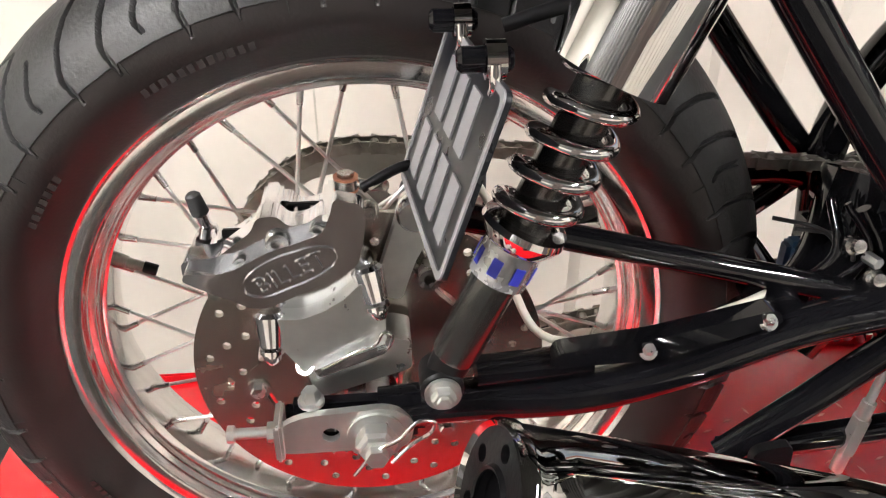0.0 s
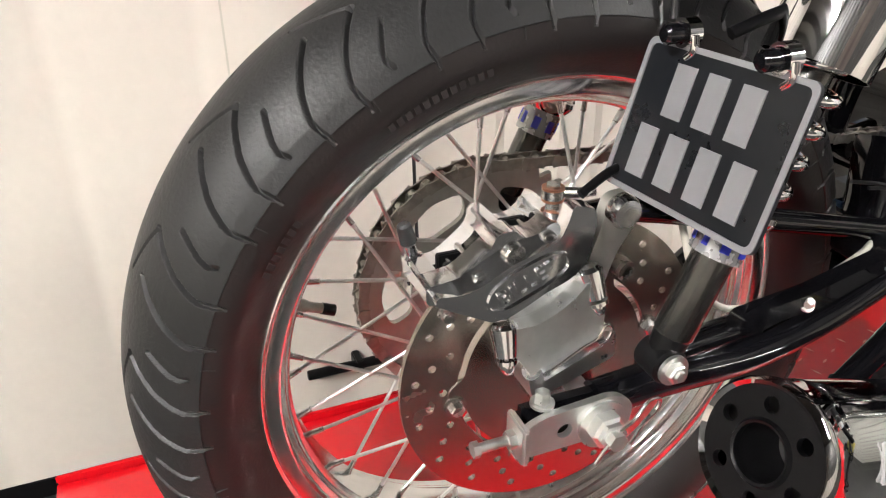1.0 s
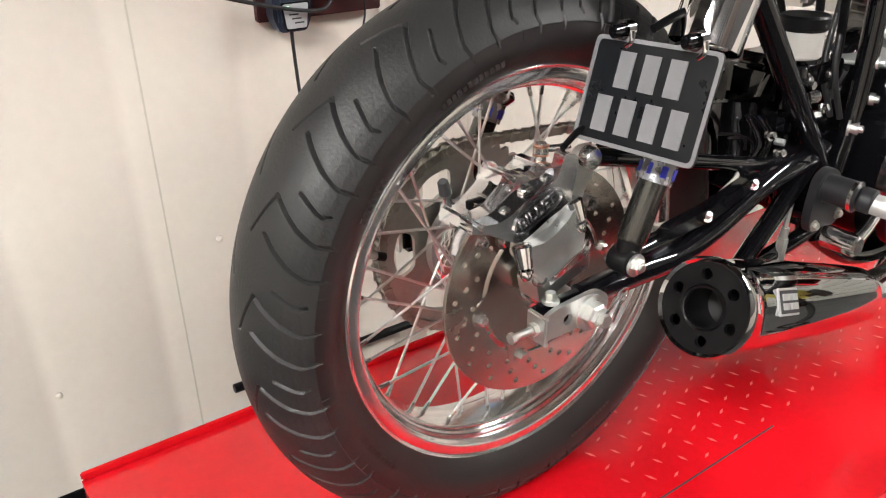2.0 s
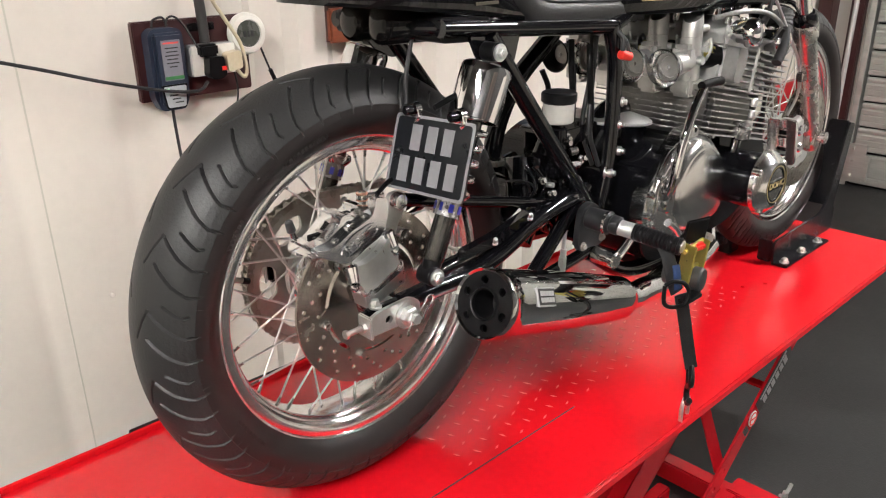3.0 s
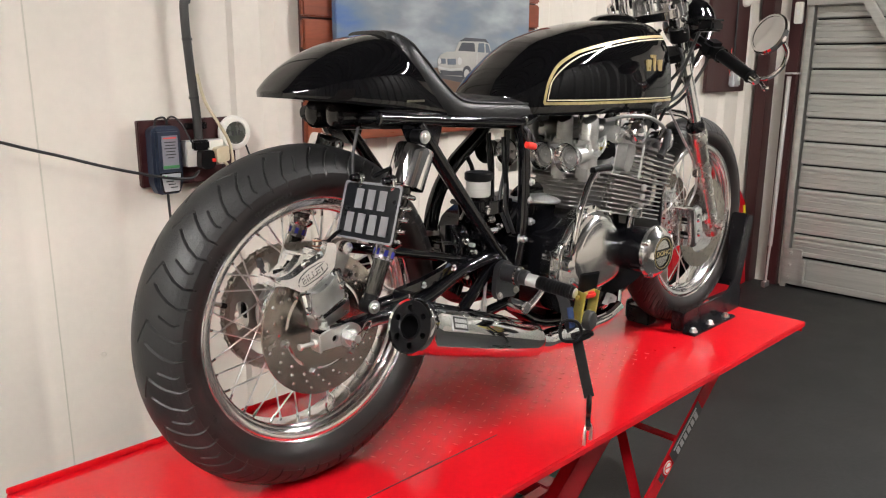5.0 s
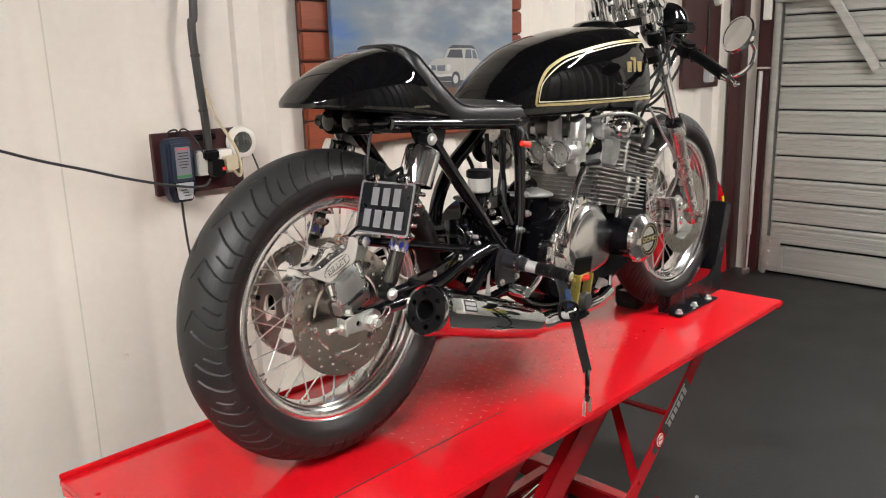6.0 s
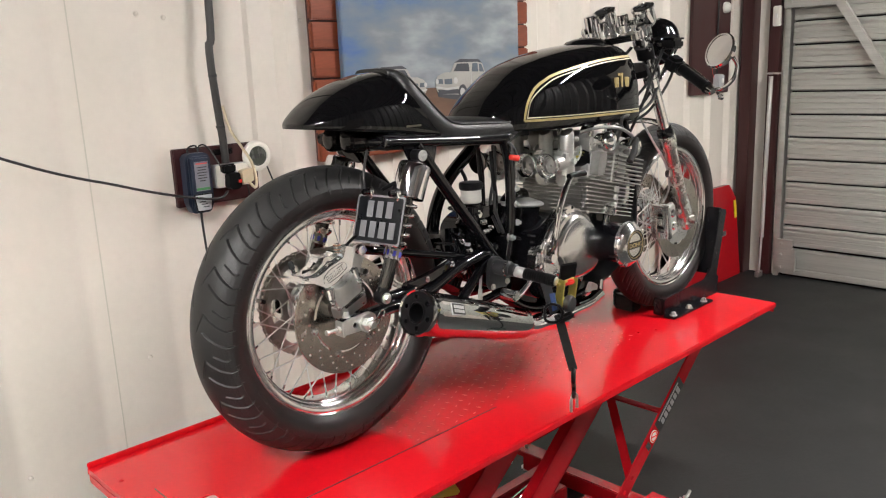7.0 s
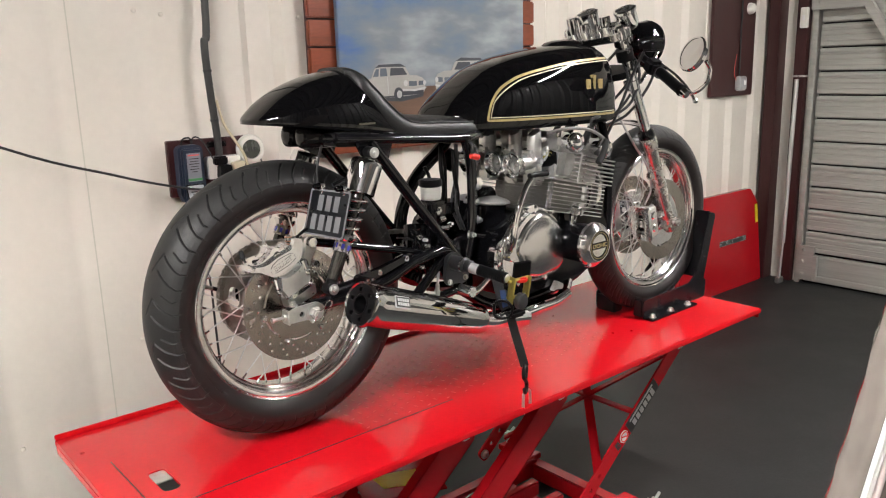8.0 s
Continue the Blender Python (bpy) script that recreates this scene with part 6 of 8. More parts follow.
writing("word", "DOHC", 0.017, Matrix.Translation((0.846, -0.2938, 0.357)) @ RIGHT @ Matrix.Diagonal((1.25, 1, 1, 1)), "gold", pc, "gold word DOHC")
bm = B()
for a in (0.5, 2.6, 4.2):
    p = vec(0.846 + 0.060 * math.cos(a), -0.264, 0.357 + 0.060 * math.sin(a))
    rod(bm, p, p + vec(0, -0.020, 0), 0.0075, seg=14, ease=0.002)
pieces("cover_boss", bm, "polished", pc)

# cylinder block and head, finned; leaning forward a little
TILT_E = Matrix.Translation((0.874, 0, 0.52)) @ Matrix.Rotation(radians(12.5), 4, "Y") @ Matrix.Translation((-0.86, 0, -0.52))


def fin_outline(x0, x1, half, far=0.085, n=3):
    """A fin seen from above, scalloped between the cylinders; it ends sooner on the far side."""
    pts, w = [], (half + far) / n
    for k in range(n):
        y = -half + w * k
        pts += [(x0, y + 0.006), (x0 - 0.010, y + 0.02), (x0 - 0.010, y + w - 0.02), (x0, y + w - 0.006)]
    for k in range(n):
        y = far - w * k
        pts += [(x1, y - 0.006), (x1 + 0.010, y - 0.02), (x1 + 0.010, y - w + 0.02), (x1, y - w + 0.006)]
    return pts[::-1]


def side_edges(ob, rest):
    """Leaves the fin's outer side edges bare metal, the rest in another finish."""
    ob.data.materials.append(M[rest])
    for f in ob.data.polygons:
        f.material_index = 0 if abs(f.normal.y) > 0.6 and f.center.y < -0.19 else 1


bm = B()
box(bm, (0.85, -0.060, 0.465), (0.18, 0.230, 0.12), 0.01, TILT_E)
block = part("cylinder_block", bm, "fin_dark", eng, "dull alloy cylinder block with polished fins")
bm = B()
sheet(bm, fin_outline(0.735, 0.965, 0.213), 0.0026, Matrix())
fin = part("cylinder_fin", bm, "finned", block, "", 20)
side_edges(fin, "fin_dark")
fin.matrix_basis = TILT_E @ Matrix.Translation((0, 0, 0.4320))
for k in range(1, 9):
    repeat("cylinder_fin", fin, block, TILT_E @ Matrix.Translation((0, 0, 0.4320 + 0.0112 * k)))
bm = B()
box(bm, (0.868, -0.060, 0.565), (0.19, 0.230, 0.085), 0.01, TILT_E)
head = part("cylinder_head", bm, "alu", eng, "aluminium cylinder head")
bm = B()
sheet(bm, fin_outline(0.828, 0.990, 0.216), 0.003, Matrix())
hfin = part("head_fin", bm, "finned", head, "", 20)
side_edges(hfin, "fin_dark")
hfin.matrix_basis = TILT_E @ Matrix.Translation((0, 0, 0.528))
for k in range(1, 7):
    repeat("head_fin", hfin, head, TILT_E @ Matrix.Translation((0, 0, 0.528 + 0.0120 * k)))
bm = B()
for x in (0.795, 0.925):
    sheet(bm, rounded([(x - 0.034, 0.600), (x - 0.032, 0.640), (x - 0.016, 0.660), (x + 0.016, 0.660), (x + 0.032, 0.640), (x + 0.034, 0.600)], 0.012, 4), 0.34, TILT_E @ Matrix.Translation((0, 0.17, 0)) @ RIGHT)
box(bm, (0.86, 0, 0.610), (0.20, 0.36, 0.022), 0.006, TILT_E)
cov = part("cam_cover", bm, "carb_alu", eng, "polished twin cam cover")
for s in (-1, 1):
    for x in (0.795, 0.925):
        bm = B()
        lathe(bm, [(0.022, -0.05), (0.022, -0.004), (0.028, -0.003), (0.028, 0.010), (0.025, 0.015), (0.020, 0.013), (0.018, 0.016), (0.010, 0.020), (0, 0.0205)], TILT_E @ along((x, s * 0.206, 0.632), (0, s, 0)), 32)
        part("cam_end_cap", bm, "chrome", cov, "chrome cam end cap")
bm = B()
for x in (0.765, 0.828, 0.893, 0.957):
    for y in (-0.17, -0.06, 0.06, 0.17):
        rod(bm, TILT_E @ vec(x, y, 0.64), TILT_E @ vec(x, y, 0.663), 0.007, seg=12, ease=0.002)
pieces("cover_bolt", bm, "steel", cov)
bm = B()
rod(bm, (0.836, -0.205, 0.440), (0.836, -0.214, 0.468), 0.022, 0.020, 24, 0.004)
rod(bm, (0.836, -0.200, 0.405), (0.836, -0.205, 0.445), 0.010, seg=14)
part("sender_cap", bm, "polished", eng)
bm = B()
for y in (-0.165, -0.055, 0.055, 0.165):
    p = TILT_E @ vec(0.862, y * 1.1, 0.635)
    rod(bm, p, p + vec(0.01, -0.02, 0.05), 0.011, 0.009)
    tube(bm, [p + vec(0.01, -0.02, 0.04), p + vec(0.015, -0.02, 0.07), p + vec(0.07, 0.0, 0.075), vec(0.98, y * 0.4, 0.70)], 0.004, 8)
pieces("plug_lead", bm, "cable", eng, "black spark plug leads")
bm = B()
tube(bm, [(0.77, -0.16, 0.672), (0.83, -0.19, 0.682), (0.90, -0.205, 0.674), (0.96, -0.210, 0.645), (0.985, -0.212, 0.610)], 0.0046, 10)
part("oil_line", bm, "braid", eng, "braided oil line over the head")
bm = B()
tube(bm, [(0.965, -0.215, 0.640), (0.940, -0.226, 0.605), (0.915, -0.228, 0.580)], 0.010, 10)
part("breather_hose", bm, "cable", eng, "black breather hose")

# carburettors
for k, y in enumerate((-0.128, -0.054, 0.054, 0.128)):
    bm = B()
    rod(bm, (0.688, y, 0.589), (0.790, y, 0.598), 0.021, seg=24)
    rod(bm, (0.752, y, 0.545), (0.754, y, 0.640), 0.0225, 0.0200, 28, 0.003)
    loft(bm, [[vec(0.754 + dx * f, y + dy * f, z + (0.010 * dx / 0.02 if z > 0.66 else 0)) for dx, dy in ring(0, 0, 0.020, 20)] for f, z in ((1.0, 0.638), (0.98, 0.664), (0.86, 0.674))])
    box(bm, (0.752, y, 0.545), (0.052, 0.048, 0.040), 0.008)
    box(bm, (0.730, y, 0.600), (0.030, 0.040, 0.050), 0.008)
    rod(bm, (0.770, y - 0.010, 0.652), (0.784, y - 0.016, 0.652), 0.0075, seg=14, ease=0.002)
    carb = part("carburettor", bm, "carb_alu", eng, "cast aluminium carburettor")
    bm = B()
    lathe(bm, [(0.020, 0), (0.0205, 0.014), (0.027, 0.028), (0.0335, 0.035), (0.0355, 0.033), (0.0295, 0.025), (0.0225, 0.012), (0.022, 0)], along((0.694, y, 0.589), (-1, 0, -0.03)), 36, True)
    # farthest bell mouth is black to stand in for its dark reflections
    part("bell_mouth", bm, "polished" if y < 0.1 else "satin", carb, "flared bell mouth")
    bm = B()
    rod(bm, (0.686, y, 0.589), (0.690, y, 0.589), 0.0195, seg=24)
    rod(bm, (0.680, y + 0.004, 0.587), (0.688, y + 0.004, 0.587), 0.004, seg=10)
    part("throat", bm, "fin_dark", carb, "dull throat with jet")
    bm = B()
    rod(bm, (0.765, y - 0.030, 0.615), (0.765, y - 0.014, 0.615), 0.006, seg=10)
    rod(bm, (0.750, y - 0.032, 0.595), (0.750, y - 0.014, 0.595), 0.008, seg=12)
    tube(bm, [(0.765, y - 0.028, 0.595), (0.778, y - 0.03, 0.615), (0.780, y - 0.026, 0.635)], 0.003, 8)
    part("linkage", bm, "zinc", carb)
    part("inlet_stub", rod(B(), (0.782, y, 0.597), (0.815, y * 1.2, 0.600), 0.024, seg=20), "satin", carb, "black rubber inlet stub")

# throttle linkage across the carburettors
bm = B()
rod(bm, (0.776, -0.150, 0.612), (0.776, 0.150, 0.612), 0.0040, seg=12)
link = part("throttle_shaft", bm, "zinc", eng, "zinc plated throttle shaft")
for y in (-0.146, -0.089, 0.0, 0.089):
    bm = sheet(B(), rounded([(0.764, 0.600), (0.764, 0.626), (0.782, 0.634), (0.792, 0.622), (0.784, 0.600)], 0.005, 3), 0.004, side(y), [ring(0.780, 0.622, 0.003, 10)])
    lever = part("throttle_lever", bm, "zinc", link)
    bm = B()
    bolt(bm, (0.772, y - 0.004, 0.606), (0, -1, 0), 0.0045, 0.006)
    lathe(bm, [(0.0045, -0.006), (0.0065, -0.006), (0.0065, 0.006), (0.0045, 0.006)], along((0.786, y - 0.008, 0.612), (0, 1, 0)), 14, True)
    part("return_spring", bm, "brass", lever, "yellow zinc return spring and screw")
# bright pillar of bolts down the cylinder's side
for z0, z1, r in ((0.430, 0.446, 0.0070), (0.452, 0.468, 0.0065), (0.474, 0.490, 0.0065), (0.496, 0.514, 0.0070)):
    part("cylinder_stud", rod(B(), TILT_E @ vec(0.862, -0.2135, z0), TILT_E @ vec(0.862, -0.2135, z1), r, seg=18, ease=0.003), "carb_alu", block, "bright stud boss on the cylinder fins")
bm = B()
box(bm, (0.8235, -0.2165, 0.5640), (0.006, 0.004, 0.086), 0.001, TILT_E)
part("fin_strut", bm, "finned", head, "upright rib joining the head fins")
bm = sheet(B(), rounded([(0.772, 0.535), (0.772, 0.602), (0.806, 0.602), (0.812, 0.575), (0.800, 0.535)], 0.008, 3), 0.028, TILT_E @ side(-0.176))
part("head_side", bm, "fin_dark", head, "plain cast side of the head")

# kick starter
bm = B()
tube(bm, [(0.572, -0.206, 0.370), (0.570, -0.222, 0.400), (0.572, -0.228, 0.440), (0.584, -0.230, 0.490), (0.612, -0.228, 0.538), (0.640, -0.226, 0.568)], (0.0090, 0.0075), 14)
rod(bm, (0.574, -0.15, 0.362), (0.574, -0.220, 0.362), 0.016, seg=20, ease=0.003)
box(bm, (0.574, -0.212, 0.385), (0.024, 0.026, 0.034), 0.006)
kk = part("kick_lever", bm, "chrome", bike, "chrome kick start lever")
part("kick_rubber", tube(B(), [(0.630, -0.226, 0.571), (0.665, -0.226, 0.573), (0.700, -0.226, 0.572)], 0.008, 12), "satin", kk, "black kick lever rubber")

# exhaust: headers, collector and muffler on the right side
MA, MB = vec(0.066, -0.234, 0.343), vec(0.462, -0.198, 0.207)
d = (MB - MA).normalized()
bm = B()
lathe(bm, [(0.046, 0.004), (0.050, 0.000), (0.0525, 0.004), (0.0525, 0.012), (0.0505, 0.016), (0.0500, 0.04), (0.0485, 0.16), (0.0450, 0.29), (0.0420, 0.365), (0.0405, 0.395), (0.0396, (MB - MA).length - 0.004), (0.0385, (MB - MA).length), (0.026, (MB - MA).length + 0.002), (0.022, (MB - MA).length - 0.004), (0.036, 0.39), (0.045, 0.15), (0.046, 0.02)], along(MA, d), 56, True)
muf = part("muffler", bm, "smoked_chrome", bike, "dark chrome tapered muffler")
bm = B()
cup = along(MA, d)
lathe(bm, [(0.022, 0.055), (0.0225, 0.011), (0.024, 0.008)], cup, 32)
sheet(bm, ring(0, 0, 0.0475, 48), 0.006, cup @ Matrix.Translation((0, 0, 0.003)), [ring(0, 0, 0.0215, 32)] + [ring(0.0345 * math.cos(a), 0.0345 * math.sin(a), 0.0062, 14) for a in (2 * math.pi * k / 6 + 0.3 for k in range(6))])
lathe(bm, [(0.0205, 0.001), (0.0225, 0.0), (0.0245, 0.003), (0.0225, 0.005)], cup, 32, True)
part("end_cap", bm, "satin", muf, "satin black drilled end cap")
part("baffle", rod(B(), MA + d * 0.056, MA + d * 0.060, 0.044, seg=32), "ink", muf, "dark muffler inside")
mid = MA + d * 0.088
mm = along(mid, d)
bm = B()
nv = vec(-0.28, -0.80, 0.50)
nv = (nv - d * nv.dot(d)).normalized()
w = d.cross(nv)
for off, sx, sy, mt in ((0.0496, 0.048, 0.029, "silver"),):
    c = mid + nv * off
    fr = Matrix(((d.x, w.x, nv.x, c.x), (d.y, w.y, nv.y, c.y), (d.z, w.z, nv.z, c.z), (0, 0, 0, 1)))
    box(bm, (0, 0, 0), (sx, sy, 0.003), 0.001, fr)
badge = part("badge", bm, "silver", muf, "small silver badge with dark print bars")
bm = B()
box(bm, (0, 0, 0.0015), (0.043, 0.024, 0.002), 0, fr)
part("badge_field", bm, "ink", badge)
bm = B()
for yy in (-0.0048, 0.0048):
    for k in range(5):
        box(bm, (-0.0150 + 0.0075 * k, yy, 0.003), (0.0055, 0.0070, 0.0012), 0, fr)
pieces("badge_bar", bm, "silver", badge)
bm = B()
sheet(bm, rounded([(0.285, 0.245), (0.285, 0.285), (0.315, 0.290), (0.318, 0.250)], 0.008, 3), 0.008, side(-0.145))
part("hanger", bm, "satin", muf)
bm = B()
tube(bm, [MB - d * 0.03, MB + d * 0.05, vec(0.56, -0.188, 0.185), vec(0.66, -0.175, 0.165)], (0.0225, 0.027), 28)
col = part("collector", bm, "chrome", bike, "chrome exhaust collector")
for k, (y, yy) in enumerate(((-0.165, -0.182), (-0.055, -0.155), (0.055, -0.14), (0.165, -0.16))):
    bm = B()
    z = 0.182 if k == 0 else 0.162 + 0.010 * (k % 2)
    tube(bm, [(0.60, -0.172, 0.170), (0.70, yy, z), (0.78, yy if k < 3 else 0.05, z + 0.003), (0.845, (yy + y) / 2, z + 0.014)], 0.0175, 18)
    low_pipe = part("header_pipe", bm, "chrome", col, "chrome lower header pipe")
    bm = B()
    out = 0.030 if k == 0 else 0.0
    tube(bm, [(0.83, (yy + y) / 2, z + 0.012), (0.885, (yy + y * 2) / 3 + out, z + 0.034), (0.945, y * 0.90 + out * 1.6, 0.25), (0.986, y * 0.90 + out * 1.3, 0.35), (1.000, y * 0.90, 0.44), (1.002, y * 0.93, 0.51), (0.972, y * 0.95, 0.555)], 0.0165, 18)
    part("upper_pipe", bm, "chrome", low_pipe, "chrome upper header pipe")

# foot peg, rear-set plate, levers
bm = B()
sheet(bm, rounded([(0.392, 0.345), (0.398, 0.380), (0.425, 0.390), (0.448, 0.376), (0.452, 0.345), (0.470, 0.335), (0.472, 0.312), (0.452, 0.300), (0.425, 0.306), (0.402, 0.300), (0.390, 0.318)], 0.012, 5), 0.012, side(-0.143))
rs = part("rear_set_plate", bm, "castblack", bike, "satin black rear-set plate")
bm = B()
rod(bm, (0.420, -0.150, 0.362), (0.424, -0.196, 0.360), 0.0195, seg=28, ease=0.004)
rod(bm, (0.424, -0.196, 0.360), (0.427, -0.215, 0.358), 0.0165, seg=24, ease=0.003)
part("peg_boss", bm, "castblack", rs)
bm = B()
for x, z in ((0.404, 0.312), (0.458, 0.316)):
    bolt(bm, (x, -0.155, z), (0, -1, 0), 0.0055, 0.006)
pieces("plate_bolt", bm, "chain", rs)
bm = B()
lathe(bm, [(0.0198, -0.002), (0.0212, -0.002), (0.0212, 0.003), (0.0198, 0.003)], along((0.4235, -0.190, 0.3602), (0.09, -1, -0.04)), 32, True)
part("boss_ring", bm, "polished", rs, "polished ring")
bm = B()
rod(bm, (0.424, -0.205, 0.358), (0.4325, -0.240, 0.3538), 0.0135, seg=24, ease=0.002)
pegm = part("peg_sleeve", bm, "alu", rs, "turned aluminium peg sleeve")
bm = B()
prof = [(0, 0)]
for k in range(12):
    prof += [(0.0148, 0.0065 * k), (0.0148, 0.0065 * k + 0.0042), (0.0126, 0.0065 * k + 0.0048), (0.0126, 0.0065 * k + 0.0060)]
prof += [(0.0150, 0.079), (0.0138, 0.084), (0, 0.084)]
lathe(bm, prof, along((0.4322, -0.2385, 0.3540), (0.012, -0.066, -0.008)), 24)
peg = part("foot_peg", bm, "satin", rs, "ribbed black rubber foot peg")
bm = B()
rod(bm, (0.4475, -0.315, 0.345), (0.449, -0.323, 0.344), 0.011, seg=20, ease=0.002)
part("peg_end", bm, "zinc", peg)
bm = B()
tube(bm, [(0.445, -0.172, 0.285), (0.47, -0.18, 0.278), (0.515, -0.178, 0.300), (0.545, -0.17, 0.318)], (0.011, 0.007), 14)
rod(bm, (0.445, -0.150, 0.285), (0.445, -0.200, 0.285), 0.015, seg=22, ease=0.003)
part("brake_pedal", bm, "polished", rs, "polished brake pedal")
bm = B()
rod(bm, (0.375, -0.13, 0.235), (0.385, -0.128, 0.305), 0.0055, seg=12)
rod(bm, (0.382, -0.128, 0.285), (0.392, -0.126, 0.350), 0.0035, seg=10)
rod(bm, (0.378, -0.1295, 0.255), (0.383, -0.1285, 0.290), 0.0075, seg=6)
part("brake_rod", bm, "zinc", rs, "zinc plated brake rod")
bm = B()
rod(bm, (0.045, -0.088, 0.468), (0.42, -0.102, 0.376), 0.0105, 0.0095)
part("torque_rod", bm, "frame", bike, "gloss black brake torque rod")
# rear brake reservoir, battery tray and dark works behind the frame
bm = B()
rod(bm, (0.400, -0.092, 0.524), (0.400, -0.092, 0.560), 0.0265, seg=28, ease=0.003)
res = part("brake_reservoir", bm, "fluid", bike, "frosted brake fluid reservoir with black cap")
part("reservoir_cap", rod(B(), (0.400, -0.092, 0.558), (0.400, -0.092, 0.577), 0.0305, seg=28, ease=0.003), "satin", res, "black screw cap")
bm = B()
box(bm, (0.42, -0.07, 0.512), (0.06, 0.05, 0.024), 0.008)
rod(bm, (0.39, -0.065, 0.46), (0.43, -0.06, 0.51), 0.018)
part("reservoir_bracket", bm, "frame", bike)
bm = B()
box(bm, (0.460, 0.0, 0.370), (0.15, 0.13, 0.11), 0.035, None, 4)
box(bm, (0.545, 0.03, 0.44), (0.08, 0.12, 0.10), 0.02)
tube(bm, [(0.52, -0.06, 0.44), (0.60, -0.05, 0.50), (0.66, -0.04, 0.50)], 0.024, 14)
tube(bm, [(0.36, -0.03, 0.30), (0.40, -0.02, 0.36), (0.42, 0.0, 0.44)], 0.035, 16)
part("electrics_tray", bm, "frame", bike, "black electrics tray behind the frame")
rng = random.Random(21)
bm = B()
rod(bm, (0.402, -0.092, 0.455), (0.402, -0.092, 0.515), 0.0150, seg=20, ease=0.003)
box(bm, (0.402, -0.092, 0.440), (0.040, 0.030, 0.030), 0.006)
rod(bm, (0.402, -0.092, 0.515), (0.400, -0.092, 0.526), 0.0100, seg=16)
mcyl = part("rear_master_cylinder", bm, "crank", bike, "black rear brake master cylinder")
bm = B()
rod(bm, (0.415, -0.106, 0.446), (0.440, -0.112, 0.446), 0.0065, seg=6)
rod(bm, (0.402, -0.104, 0.492), (0.402, -0.120, 0.492), 0.0055, seg=6)
rod(bm, (0.420, -0.104, 0.470), (0.432, -0.113, 0.473), 0.0080, seg=14, ease=0.002)
pieces("union_bolt", bm, "steel", mcyl, "bright union bolt")
bm = B()
for x0, y0, z0, x1, y1, z1, r in ((0.455, -0.070, 0.655, 0.452, -0.078, 0.505, 0.0055), (0.475, -0.050, 0.650, 0.470, -0.070, 0.500, 0.0048), (0.488, -0.085, 0.645, 0.486, -0.092, 0.470, 0.0060), (0.440, -0.020, 0.600, 0.400, -0.060, 0.505, 0.0050)):
    tube(bm, [(x0, y0, z0), (x0 + rng.uniform(-0.012, 0.012), y0 - 0.01, z0 * 0.65 + z1 * 0.35), (x1 + rng.uniform(-0.012, 0.012), y1, z0 * 0.3 + z1 * 0.7), (x1, y1, z1)], r, 12)
pieces("breather_pipe", bm, "satin", bike, "black rubber breather pipe")
bm = B()
box(bm, (0.455, -0.050, 0.502), (0.120, 0.085, 0.010), 0.003)
box(bm, (0.455, -0.090, 0.492), (0.120, 0.006, 0.030), 0.002)
tray = part("battery_tray", bm, "frame", bike, "gloss black tray with bright screws")
bm = B()
for x, y, z, d in ((0.415, -0.080, 0.507, (0, 0, 1)), (0.492, -0.080, 0.507, (0, 0, 1)), (0.425, -0.093, 0.492, (0, -1, 0)), (0.485, -0.093, 0.490, (0, -1, 0)), (0.452, -0.060, 0.507, (0, 0, 1))):
    bolt(bm, (x, y, z), d, 0.0062, 0.008)
pieces("screw", bm, "steel", tray)
bm = B()
for k in range(9):
    x, z = 0.345 + 0.014 * k, 0.405 - 0.005 * k
    bm = tube(B(), [(x, -0.070, z + 0.05), (x + rng.uniform(-0.02, 0.02), -0.085 + rng.uniform(-0.015, 0.015), z + 0.015), (x + rng.uniform(-0.02, 0.03), -0.080, z - 0.03), (x + 0.02, -0.070, z - 0.07)], rng.choice((0.003, 0.004, 0.0055)), 12)
    part("loom_lead", bm, "frame", bike, "black lead of the wiring loom")
bm = B()
for x, y, z in ((0.350, -0.100, 0.432), (0.372, -0.104, 0.405), (0.395, -0.108, 0.392), (0.430, -0.112, 0.418), (0.446, -0.110, 0.452), (0.362, -0.092, 0.350)):
    lathe(bm, [(0, 0), (0.0072, 0), (0.0072, 0.004), (0.0050, 0.005), (0.0050, 0.011), (0, 0.012)], along((x, y, z), (rng.uniform(-0.6, 0.2), -1, rng.uniform(-0.2, 0.6))), 12)
pieces("loom_fixing", bm, "steel", bike, "small bright fixing")
part("blue_connector", box(B(), (0.388, 0.015, 0.352), (0.034, 0.020, 0.036), 0.005, None), "blue_plastic", bike, "faded blue electrical connector")
bm = B()
for k, (x, z) in enumerate(((0.345, 0.425), (0.362, 0.418))):
    tube(bm, [(x - 0.03, -0.050 - 0.006 * k, z + 0.004), (x, -0.060, z), (x + 0.018, -0.061, z - 0.012), (x + 0.024, -0.059, z - 0.026)], 0.0018, 12)
pieces("thin_lead", bm, "cable", bike, "thin black leads")
bm = B()
lid = Matrix.Translation((0.628, -0.035, 0.482)) @ Matrix.Rotation(radians(6), 4, "Y")
lathe(bm, [(0.0, 0.0), (0.082, 0.0), (0.086, 0.002), (0.086, 0.006), (0.078, 0.011), (0.045, 0.020), (0, 0.024)], lid, 48)
breather = part("breather_cover", bm, "alu", eng, "polished round breather cover")
part("breather_body", lathe(B(), [(0.0, -0.045), (0.070, -0.045), (0.076, -0.003), (0, -0.003)], lid, 36), "crank", breather, "black body under the cover")
bm = B()
r3 = random.Random(7)
